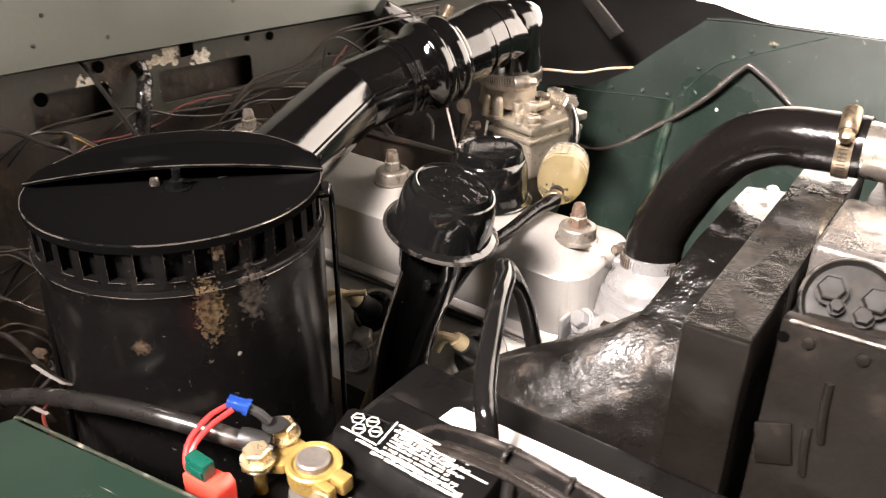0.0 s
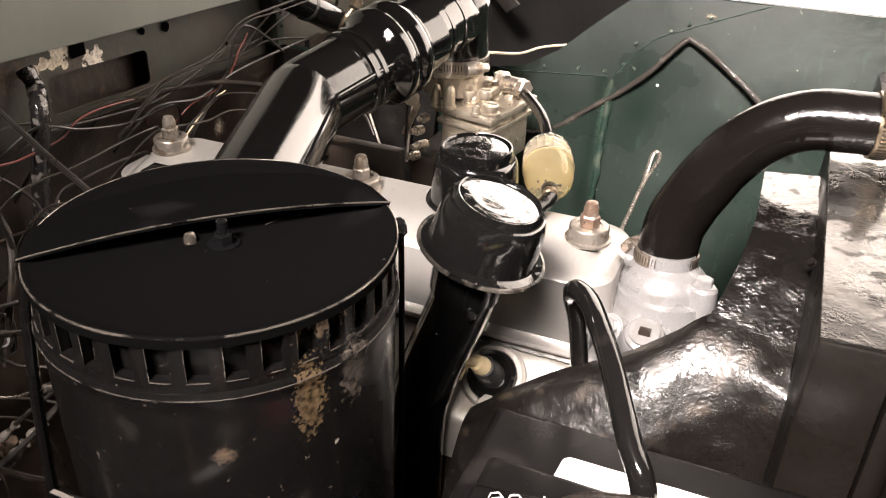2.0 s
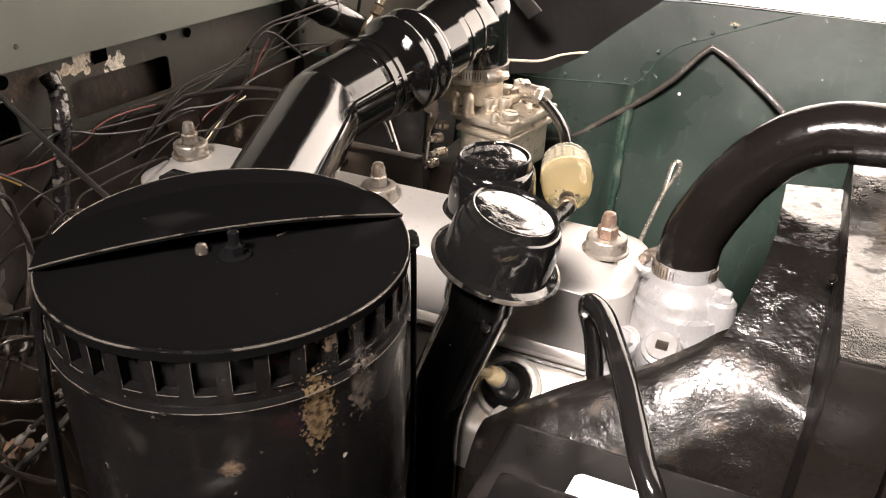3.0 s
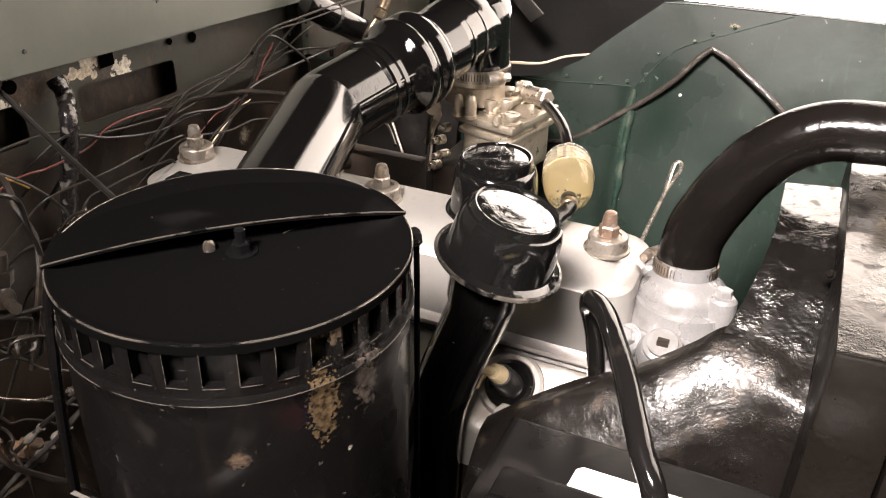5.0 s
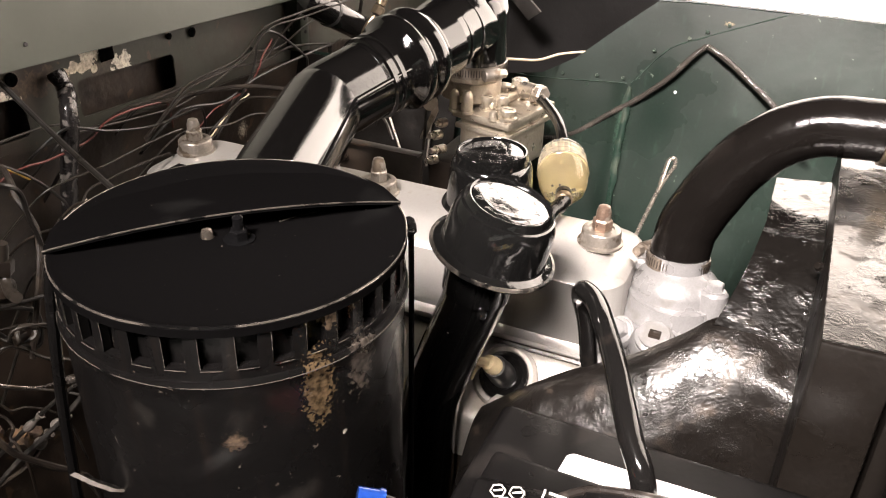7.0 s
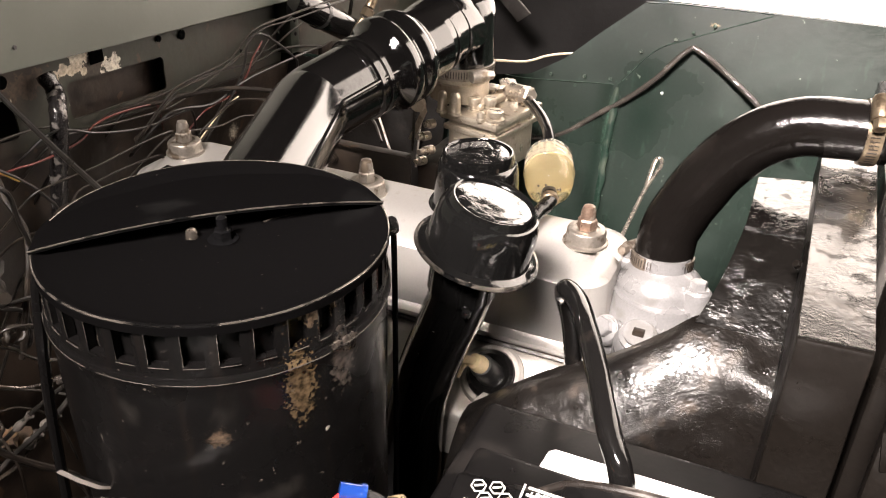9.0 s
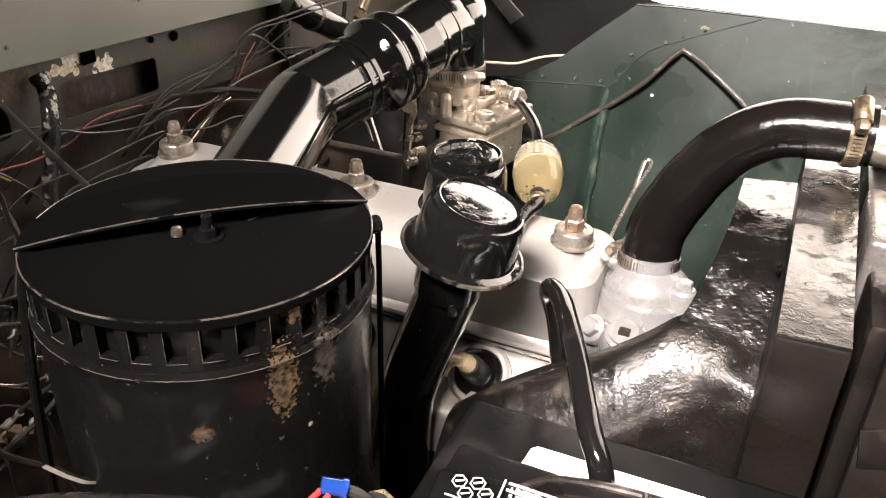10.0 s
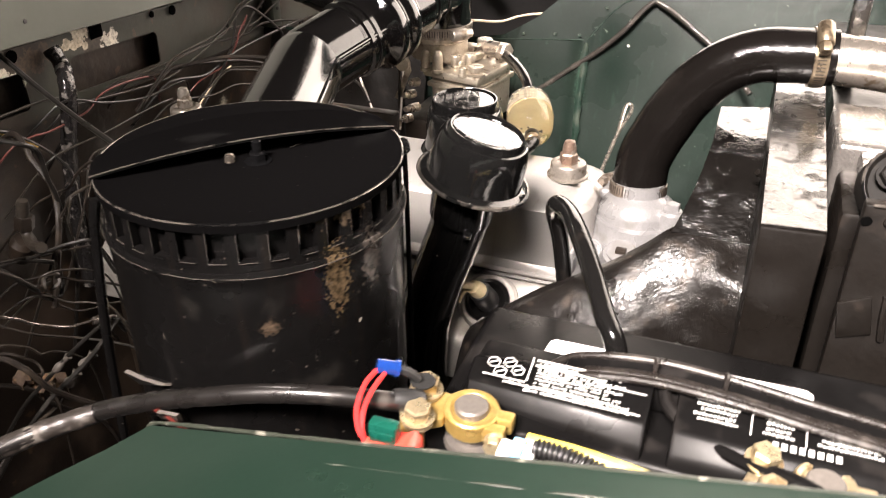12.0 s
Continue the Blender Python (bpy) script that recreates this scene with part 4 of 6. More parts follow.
def eased(rows, x):
    """A value between the rows, gliding through each."""
    n = len(rows)
    k = max(0, min(n - 2, sum(1 for r in rows if r[0] <= x) - 1))
    r0, r1, r2, r3 = rows[max(k - 1, 0)], rows[k], rows[k + 1], rows[min(k + 2, n - 1)]
    t = max(0, min(1, (x - r1[0]) / (r2[0] - r1[0])))
    m1 = [(c - a) / max(1e-6, r2[0] - r0[0]) * (r2[0] - r1[0]) for a, c in zip(r0[1:], r2[1:])]
    m2 = [(c - a) / max(1e-6, r3[0] - r1[0]) * (r2[0] - r1[0]) for a, c in zip(r1[1:], r3[1:])]
    return [(2 * t ** 3 - 3 * t * t + 1) * a + (t ** 3 - 2 * t * t + t) * p + (3 * t * t - 2 * t ** 3) * b + (t ** 3 - t * t) * q for a, b, p, q in zip(r1[1:], r2[1:], m1, m2)]


def grainy(p, n, k=1.0):
    """Thick brushed paint: broad waves, blobs and, in patches, grains."""
    where = max(0.0, min(1.0, 0.45 + 1.6 * noise.noise(p * 26) + 0.8 * noise.noise(p * 75)))
    grain = 0.00022 * noise.noise(p * 520) + 0.00016 * noise.noise(p * 260)
    ridge = 0.0007 * max(0.0, noise.noise(Vector((p.x * 60, p.y * 25, p.z * 25))) - 0.28)
    return p + n * (k * grain * (0.20 + 1.1 * where) + ridge + 0.00018 * noise.noise(p * 60) + 0.0006 * noise.noise(p * 14))


def fan_cowl():
    t = thing("fan_cowl", (-0.2, 0.45, 0.62), "lumpy gloss black painted sheet-metal fan cowl", "fan cowl")

    def side(a, b):
        x = -0.312 + 0.198 * a
        y, z = eased(EDGE, x)
        dy, dz = eased(SECTION, b * 0.62 / 0.8 if b < 0.8 else 0.62 + (b - 0.8) * 1.9)
        k = max(0.0, min(1.0, (x + 0.172) / 0.050))
        k = k * k * (3 - 2 * k)
        p = Vector((x, y + dy, z + dz))
        low = max(0.0, min(1.0, (0.80 - b) / 0.45))
        p.y -= dy * 0.45 * k * b
        p.z += (eased(RUN, p.y)[0] - 0.0006 - p.z) * k * low * low * (3 - 2 * low)  # turns into the ring towards the radiator
        return grainy(p, Vector((0, -0.6, 0.6)))

    def ring(a, b):
        b = 0.14 + 0.86 * b
        y, z = eased(RING, b)
        left = -0.1515 - 0.022 * max(0.0, 1 - b / 0.75) ** 1.5
        x = left + (-0.114 - left) * a
        return grainy(Vector((x, y, z + 0.10 * a * 0.0385 * b)), Vector((0, -0.4, 0.6)), 0.7)

    part("side_sheet", sheet(side, 270, 240, -0.0025), "cowl", t, crease=80)
    part("ring_sheet", sheet(ring, 60, 190, -0.0025), "ring", t, crease=80)
    part("crest_lip", tube([ring(k / 8, 0.985) + Vector((0, 0.001, -0.0022)) for k in range(9)], 0.0030, 8, 3), "edge", t, "rough worn lip")
    part("hole", lathe([(0.0034, 0), (0.003, 0.0008), (0, 0.0004)], Vector((-0.1395, 0.4415, 1.0930)), (-0.1, -0.55, 0.8), 12), "dark", t, "small dark hole")
    bolt(t, (-0.1155, 0.476, 1.1490), (-0.6, -0.6, 0.5), 0.0042, 0.003, 0.003, "face")
    return t


fan_cowl()


def radiator():
    t = thing("radiator", (-0.05, 0.5, 0.62), "black painted radiator with a thick brushed-black side channel", "radiator")

    def channel(x0, x1, y0, y1, z0):
        bm = box(x0, x1, y0, y1, z0, 1.17, 0.0025, 2)
        for v in bm.verts:
            if v.co.z > 1.1:
                v.co.z += -0.010 + 0.062 * (v.co.y - 0.374) + 0.04 * (v.co.x - x0)
        return bm

    ch = channel(-0.114, -0.077, 0.374, 0.628, 0.62)
    bmesh.ops.subdivide_edges(ch, edges=[e for e in ch.edges if e.calc_length() > 0.05], cuts=14, use_grid_fill=True)
    for v in ch.verts:
        v.co += Vector((noise.noise(v.co * 40), noise.noise(v.co * 40 + Vector((9, 0, 0))), noise.noise(v.co * 40 + Vector((0, 9, 0))))) * 0.0007
    # channel body darker than its top: the front's shade is in the colour
    part("side_channel", ch, "face", t, crease=40)
    def crown(a, b):
        x, y = -0.1132 + 0.0355 * a, 0.3755 + 0.2515 * b
        return grainy(Vector((x, y, 1.1605 + 0.062 * (y - 0.374) + 0.04 * (x + 0.114))), Vector((0, 0, 0.20)))

    part("painted_top", sheet(crown, 40, 250, -0.0012), "frame", t, "thickly brushed black top", crease=80)
    part("core", box(-0.070, 0.02, 0.40, 0.86, 0.62, 1.165, 0.004), "face", t, "black radiator core")
    part("face_plate", box(-0.064, 0.20, 0.364, 0.374, 0.62, 1.1885, 0.002), "face", t)
    part("plate_edge", tube([(-0.060, 0.3635, 1.1885), (0.0, 0.3635, 1.1897), (0.20, 0.3635, 1.190)], lambda s, g: 0.0009 + 0.0003 * noise.noise(Vector((g * 160, 0, 5))), 6, 30), "edge", t, "bright worn top edge")
    part("top_plate", box(-0.060, 0.20, 0.372, 0.47, 1.168, 1.180, 0.003), "frame", t)
    w = Vector((0.1, -0.75, 0.65)).normalized()
    c = Vector((-0.041, 0.398, 1.187))
    hub = part("bearing_plate", lathe([(0.0240, -0.012), (0.0240, 0.000), (0.0234, 0.0012), (0.0222, 0.0014), (0.0212, 0.0002), (0.020, -0.001), (0, -0.001)], c, w, 48), "hub", t)
    part("hub_rim", tube([c + w * 0.0012 + (frame_of(w)[0] * math.cos(k * math.pi / 24) + frame_of(w)[1] * math.sin(k * math.pi / 24)) * 0.0232 for k in range(49)], 0.0008, 6, 1), "edge", hub, "bright worn rim")
    part("header_tank", box(-0.0745, 0.10, 0.462, 0.545, 1.13, 1.1835, 0.004, 3), "tank", t, "shiny brushed-black header tank")
    for p, s in (((-0.0505, 0.3965, 1.1925), 0.0115), ((-0.0300, 0.3975, 1.1920), 0.0115), ((-0.0460, 0.3920, 1.1868), 0.006), ((-0.0335, 0.3920, 1.1855), 0.008)):
        bolt(t, p, w, s, 0.005, s * 0.7, "hub")
    for x, z in ((-0.050, 1.1795), (-0.026, 1.1800)):
        part("rivet", lathe([(0.0034, 0), (0.003, 0.0012), (0, 0.002)], (x, 0.3640, z), (0, -1, 0.1), 14), "face", t)
    part("hole", lathe([(0.0030, 0), (0.0028, 0.0005), (0, 0.0005)], (-0.0615, 0.3638, 1.1785), (0, -1, 0), 14), "black", t, "black drilled hole")
    for x, z0, z1 in ((-0.0335, 1.128, 1.162), (-0.0375, 1.105, 1.134)):
        part("rib", tube([(x, 0.3635, z0), (x - 0.002, 0.3630, (z0 + z1) / 2), (x - 0.003, 0.3640, z1)], 0.0022, 8), "face", t)
    part("pad", prism([(-0.0650, 0.3640, 1.1255), (-0.0480, 0.3640, 1.1330), (-0.0430, 0.3640, 1.1085), (-0.0605, 0.3640, 1.1015)], (0, -0.0022, 0), 0.0008), "face", t, "scuffed raised pad")
    part("bracket", join(box(-0.068, -0.054, 0.640, 0.652, 1.15, 1.240, 0.003), lathe([(0.0075, 0), (0.007, 0.005), (0.004, 0.008), (0, 0.009)], (-0.061, 0.646, 1.239), seg=16)), "frame", t, "black upright bracket with a domed bolt")
    part("tie_bar", tube([(-0.045, 0.600, 1.210), (-0.02, 0.58, 1.222), (0.03, 0.56, 1.225)], 0.006, 10), "steel", t, "bright steel stay")
    return t


radiator()

# ---- air cleaner ----
CX, CY, CZ = -0.3830, 0.2668, 1.2098


def around(a, r, z):
    return Vector((CX + r * math.cos(a), CY + r * math.sin(a), z))


def air_cleaner():
    t = thing("air_cleaner", (CX, CY, 0.80), "tall gloss black air cleaner can with slotted collar, paint worn", "air cleaner")
    R = 0.0828
    part("body", lathe([(R - 0.006, 0.0), (R - 0.0015, 0.006), (R - 0.0012, 0.30), (R - 0.0008, 0.370), (R, 0.377), (R + 0.0008, 0.3790), (R + 0.0008, 0.3806), (R, 0.3825), (0.070, 0.3825)], (CX, CY, 0.80), seg=96, wobble=0.006), "can_body", t)
    part("bead", tube([around(2 * math.pi * k / 96, R + 0.0009, 1.1798 + 0.0004 * noise.noise(Vector((k * 0.3, 1, 0)))) for k in range(97)], 0.00025, 6, 1), "edge", t, "bead with its glint in the colour")
    # collar with open slots
    n, zt, zb = 35, CZ - 0.0030, CZ - 0.0290
    z1, z2 = CZ - 0.0055, CZ - 0.0215
    turn = radians(-96.8)
    bm = bmesh.new()

    def face(*pts):
        bm.faces.new([bm.verts.new(p) for p in pts])

    for k in range(n):
        a0, a3 = turn + 2 * math.pi * k / n, turn + 2 * math.pi * (k + 1) / n
        a1, a2 = a0 + (a3 - a0) * 0.19, a0 + (a3 - a0) * 0.81
        am = (a1 + a2) / 2
        ra = R - 0.0012
        for lo, hi in ((zt, z1), (z2, zb)):
            for p, q in ((a0, a1), (a1, am), (am, a2), (a2, a3)):
                face(around(p, ra, lo), around(q, ra, lo), around(q, ra, hi), around(p, ra, hi))
        for p, q in ((a0, a1), (a2, a3)):
            face(around(p, ra, z1), around(q, ra, z1), around(q, ra, z2), around(p, ra, z2))
        ri = ra - 0.004
        for p, q in ((a1, am), (am, a2)):
            face(around(p, ra, z1), around(q, ra, z1), around(q, ri, z1), around(p, ri, z1))
            face(around(p, ra, z2), around(q, ra, z2), around(q, ri, z2), around(p, ri, z2))
        for p in (a1, a2):
            face(around(p, ra, z1), around(p, ri, z1), around(p, ri, z2), around(p, ra, z2))
    bmesh.ops.remove_doubles(bm, verts=bm.verts[:], dist=0.0002)
    part("inner_drum", lathe([(R - 0.0062, zb - CZ), (R - 0.0062, zt - CZ)], (CX, CY, CZ), seg=96), "collar", t, "black drum inside the collar")
    collar = part("slotted_collar", bm, "collar", t, crease=30)
    for k in range(n):
        a0, a3 = turn + 2 * math.pi * k / n, turn + 2 * math.pi * (k + 1) / n
        arc = [around(a0 + (a3 - a0) * s, R - 0.0004, z2 - 0.0006) for s in (0.2, 0.4, 0.6, 0.8)]
        side = [around(a0 + (a3 - a0) * 0.20, R - 0.0009, z) for z in (z2, (z1 + z2) / 2, z1)]
        # thin pale lines draw the glints at the slot edges
        part("slot_lip", join(tube(arc, 0.00024, 5, 2), tube(side, 0.00012, 5, 2)), "edge", collar)
    # lid with a rolled rim
    part("lid", lathe([(R - 0.004, -0.006), (R + 0.0004, -0.005), (R + 0.0006, -0.001), (R - 0.0008, 0.0002), (R - 0.003, -0.0006), (R - 0.006, -0.0018), (0.03, -0.0026), (0, -0.0026)], (CX, CY, CZ), seg=128, wobble=0.003), "lid", t)
    # the rim's glint is drawn as a thin pale line
    part("rolled_rim", tube([around(2 * math.pi * k / 96, R + 0.0001 + 0.0003 * noise.noise(Vector((k * 0.2, 0, 0))), CZ - 0.0004) for k in range(97)], 0.00055, 6, 1), "edge", t, "rolled rim with its glint in the colour")
    # flap: rather more than half of the lid, lifted along a chord and sloping down to the back
    th = radians(45)
    d, back = Vector((math.cos(th), math.sin(th), 0)), Vector((-math.sin(th), math.cos(th), 0))
    off = 0.0005
    rf = R + 0.0012
    half = math.sqrt(rf * rf - off * off)
    c0 = Vector((CX, CY, CZ)) - back * off

    def flap(a, b):
        s = a * 2 - 1
        deep = math.sqrt(max(0, rf * rf - (half * s) ** 2)) + off * (1 - s * s)
        rise = 0.0068 * (1 - s ** 2) * (1 - b) ** 2
        drop = 0.0050 * b ** 1.7 * (1 - s ** 8) * min(1, deep / rf * 1.1)
        return c0 + d * (half * s) + back * (off * s * s + deep * b) + Vector((0, 0, 0.0012 + rise - drop))

    part("flap", sheet(flap, 64, 24, 0.0012), "flap", t, "half-round black flap folded over the lid", crease=50)
    part("flap_edge", tube([flap(k / 40, 0) + Vector((0, 0, 0.0004)) for k in range(41)], 0.0005, 6, 1), "edge", t, "flap edge with its glint in the colour")
    s0 = Vector((CX + 0.0065, CY - 0.0045, CZ - 0.0026))
    part("stud", join(lathe([(0.0075, 0), (0.0075, 0.001), (0, 0.001)], s0, seg=18), hexagon(s0 + Vector((0, 0, 0.001)), (0, 0, 1), 0.008, 0.005), lathe([(0.0026, 0), (0.0026, 0.007), (0, 0.0085)], s0 + Vector((0, 0, 0.005)), seg=10)), "can", t, "black nut and stud")
    s1 = s0 + Vector((-0.0150, -0.0045, 0))
    part("rivet", lathe([(0.0032, 0), (0.0030, 0.0026), (0.0022, 0.0040), (0, 0.0046)], s1, seg=16), "collar_worn", t, "scuffed round rivet")
    k0 = Vector((-0.3165, 0.3155, 1.2035))
    part("side_bolt", join(lathe([(0.0048, -0.004), (0.0050, 0.004), (0.0038, 0.006), (0, 0.0065)], k0, (0.8, 0.5, 0.2), 14), lathe([(0.003, -0.012), (0.003, 0.0)], k0, (0.8, 0.5, 0.2), 10)), "cap", t)
    part("clip_rod", tube([(-0.3185, 0.3255, 1.203), (-0.3168, 0.3252, 1.18), (-0.3155, 0.3245, 1.05), (-0.3150, 0.324, 0.90)], 0.0017, 8), "can", t, "thin black clip rod")
    part("clip_strap", tube([(-0.4530, 0.2180, 1.192), (-0.4560, 0.2165, 1.175), (-0.4640, 0.2150, 1.114), (-0.4700, 0.2145, 1.045), (-0.4740, 0.214, 0.98)], 0.0030, 10), "can_body", t, "flat black clip strap")
    part("scratch", tube([(-0.3700, 0.2860, CZ - 0.0024), (-0.3670, 0.2930, CZ - 0.0024), (-0.3590, 0.3040, CZ - 0.0022)], 0.00035, 5, 4), "edge", t, "bright scratch in the lid")
    part("stay_bracket", box(-0.600, -0.475, 0.452, 0.470, 1.116, 1.121, 0.001), "can", t, "flat black stay bracket")
    return t


air_cleaner()


def intake_pipe():
    t = thing("intake_pipe", (-0.50, 0.56, 1.09), "wet-gloss black air intake pipe from the air cleaner to the carburettor", "pipe")
    bend = Vector((-0.5150, 0.5585, 1.1570))
    foot, head = bend + Vector((0.28, -0.953, -0.119)) * 0.215, bend + Vector((0.34, 0.91, 0.22)) * 0.145
    low = [foot.lerp(bend, k / 6) for k in range(6)] + [bend - (bend - foot).normalized() * 0.012, bend - (bend - foot).normalized() * 0.005 + Vector((0.0002, 0, -0.0004)), bend + Vector((0.0008, 0, -0.001)), bend + (head - bend).normalized() * 0.005 + Vector((0.0002, 0, -0.0004)), bend + (head - bend).normalized() * 0.012] + [bend.lerp(head, k / 4) for k in range(1, 5)]
    part("pipe", tube(low, 0.0345, 44, smooth=False), "pipe", t, crease=60)
    side, side2 = Vector((0.90, 0.21, 0.37)).normalized() * 0.0345, Vector((0.88, -0.39, 0.26)).normalized() * 0.0345
    mid = (side + side2) / 2 + Vector((0.0006, 0, 0.0003))
    part("seam", tube([foot + side, bend - (bend - foot).normalized() * 0.005 + side, bend + mid, bend + (head - bend).normalized() * 0.005 + side2, head.lerp(bend, 0.3) + side2], 0.0022, 10, smooth=False), "pipe", t, "raised weld seam")
    ax = Vector((0.34, 0.91, 0.22)).normalized()
    c = bend + ax * 0.128
    rings = [(-0.034, 0.0318), (-0.030, 0.0320), (-0.029, 0.0345), (-0.025, 0.0345), (-0.024, 0.0325), (-0.021, 0.0325), (-0.020, 0.0345), (-0.016, 0.0345), (-0.015, 0.0330),
             (-0.004, 0.0340), (0.0, 0.0395), (0.004, 0.0412), (0.010, 0.0412), (0.014, 0.0395), (0.016, 0.0380), (0.019, 0.0380), (0.021, 0.0402), (0.028, 0.0405), (0.033, 0.0385), (0.036, 0.0335), (0.042, 0.0310)]
    part("rubber_sleeve", lathe([(r + 0.0030, h) for h, r in rings], c - ax * 0.046, ax, 44), "pipe", t, "ribbed gloss black sleeve", crease=50)
    return t


intake_pipe()


def carburettor():
    t = thing("carburettor", (-0.435, 0.75, 1.02), "cast zinc carburettor with brass jets under a black rubber elbow", "carburettor")
    def turned(bm):  # the bowl stands slightly askew
        bmesh.ops.rotate(bm, cent=(-0.432, 0.712, 1.1), matrix=Matrix.Rotation(radians(-13), 3, "Z"), verts=bm.verts[:])
        return bm

    part("float_bowl", turned(join(box(-0.461, -0.403, 0.717, 0.795, 1.050, 1.106, 0.006, 3), box(-0.464, -0.400, 0.714, 0.797, 1.0915, 1.0975, 0.002), box(-0.452, -0.412, 0.7155, 0.722, 1.060, 1.084, 0.002))), "zinc", t)
    part("top_cover", turned(join(box(-0.467, -0.397, 0.711, 0.800, 1.1035, 1.1125, 0.0025), box(-0.461, -0.428, 0.730, 0.790, 1.1115, 1.122, 0.005, 3))), "zinc", t)
    part("throat", lathe([(0.032, 0), (0.0305, 0.008), (0.0300, 0.018), (0.0325, 0.020), (0.0325, 0.025), (0.029, 0.025)], (-0.459, 0.755, 1.118), seg=36), "zinc", t)
    part("base", box(-0.490, -0.405, 0.715, 0.800, 0.98, 1.055, 0.008), "grime", t, "dark oily carburettor base")
    for x, y, h, r in ((-0.4615, 0.7165, 0.022, 0.0050), (-0.4475, 0.7160, 0.023, 0.0060), (-0.4170, 0.7095, 0.010, 0.0042)):
        part("screw_boss", join(lathe([(r * 1.15, 0), (r * 1.15, 0.003), (r, 0.0035), (r * 0.94, h * 0.72), (r * 0.80, h * 0.90), (r * 0.45, h), (0, h * 1.02)], (x, y, 1.111), seg=16)), "zinc", t)
    for x, y, h, r in ((-0.4330, 0.7330, 0.015, 0.0062), (-0.4175, 0.7360, 0.017, 0.0066), (-0.4040, 0.7150, 0.012, 0.0080)):
        head = part("cheese_head_screw", join(lathe([(r * 1.2, 0), (r * 1.2, 0.0035), (r * 0.75, 0.004), (r * 0.75, h * 0.55), (r, h * 0.57), (r, h * 0.92), (r * 0.9, h), (0, h)], (x, y, 1.111), seg=18)), "zinc", t)
        part("slot", box(x - r * 0.8, x + r * 0.8, y - 0.0006, y + 0.0006, 1.111 + h, 1.1112 + h), "grime", head, "dark screwdriver slot")
    for x, y, h, r in ((-0.4290, 0.7720, 0.016, 0.0095), (-0.4165, 0.7830, 0.021, 0.0080), (-0.3950, 0.7790, 0.018, 0.0060)):
        part("bright_fitting", join(lathe([(r * 1.2, 0), (r * 1.15, h * 0.35), (r * 0.85, h * 0.4), (r * 0.85, h * 0.6)], (x, y, 1.111), seg=18), hexagon((x, y, 1.111 + h * 0.6), (0, 0, 1), r * 2.1, h * 0.4)), "steel", t, "bright plated hex fitting")
    part("banjo_union", join(lathe([(0.009, -0.012), (0.009, 0.010), (0, 0.010)], (-0.398, 0.766, 1.126), (0.8, -0.5, 0.1), 16), hexagon((-0.390, 0.761, 1.127), (0.8, -0.5, 0.1), 0.016, 0.010)), "steel", t, "bright banjo union")
    for x, y, z, l in ((-0.474, 0.712, 1.085, 0.016), (-0.470, 0.713, 1.070, 0.020), (-0.480, 0.716, 1.055, 0.014), (-0.470, 0.714, 1.098, 0.012)):
        part("jet_screw", join(lathe([(0.0048, 0), (0.0048, l * 0.6), (0.003, l * 0.62), (0.003, l), (0, l)], (x, y, z), (-0.35, -0.9, 0.1), 12)), "steel", t)
    part("lever", join(prism([(-0.486, 0.705, 1.125), (-0.478, 0.705, 1.128), (-0.474, 0.705, 1.112), (-0.488, 0.705, 1.078), (-0.494, 0.705, 1.080), (-0.481, 0.705, 1.110)], (0, 0.002, 0)), lathe([(0.0075, -0.002), (0.0075, 0.004), (0, 0.004)], (-0.482, 0.704, 1.120), (0, -1, 0), 16)), "zinc", t, "throttle lever")
    part("heat_spacer", lathe([(0.032, 0), (0.032, 0.012), (0, 0.012)], (-0.448, 0.755, 1.040), seg=24), "grime", t)
    part("manifold", box(-0.60, -0.34, 0.66, 0.80, 0.80, 0.985, 0.02, 3), "grime", t, "grimy inlet manifold")
    # rubber elbow on top
    e = thing("intake_elbow", (-0.452, 0.755, 1.143), "gloss black moulded rubber elbow clamped to the carburettor", "hose")
    part("elbow", tube([(-0.459, 0.755, 1.143), (-0.459, 0.755, 1.162), (-0.4590, 0.7535, 1.178), (-0.4595, 0.744, 1.1905), (-0.4620, 0.728, 1.1950), (-0.4665, 0.706, 1.1925), (-0.4735, 0.668, 1.1835), (-0.4765, 0.652, 1.180)], lambda s, g: 0.0338, 44, 8), "pipe", e, crease=60)
    part("elbow_crown", lathe([(0.0325, 0), (0.0340, 0.020), (0.0345, 0.044), (0.0338, 0.054), (0.0305, 0.063), (0.022, 0.0695), (0.010, 0.0722), (0, 0.0725)], (-0.4585, 0.7525, 1.156), (0.0, -0.05, 1), seg=44), "pipe", e, crease=60)
    for s, r in ((0.0, 0.0351), (0.020, 0.0351)):
        p = Vector((-0.4640, 0.7185, 1.1940)) + Vector((-0.19, -0.955, -0.22)).normalized() * s
        part("rib", lathe([(r - 0.003, -0.003), (r, -0.0018), (r, 0.0018), (r - 0.003, 0.003)], p, (-0.19, -0.955, -0.22), 40), "pipe", e)
    jubilee(e, (-0.459, 0.755, 1.149), (0, 0, 1), 0.0340, 0.012, radians(-38), "dullsteel")
    return t


carburettor()


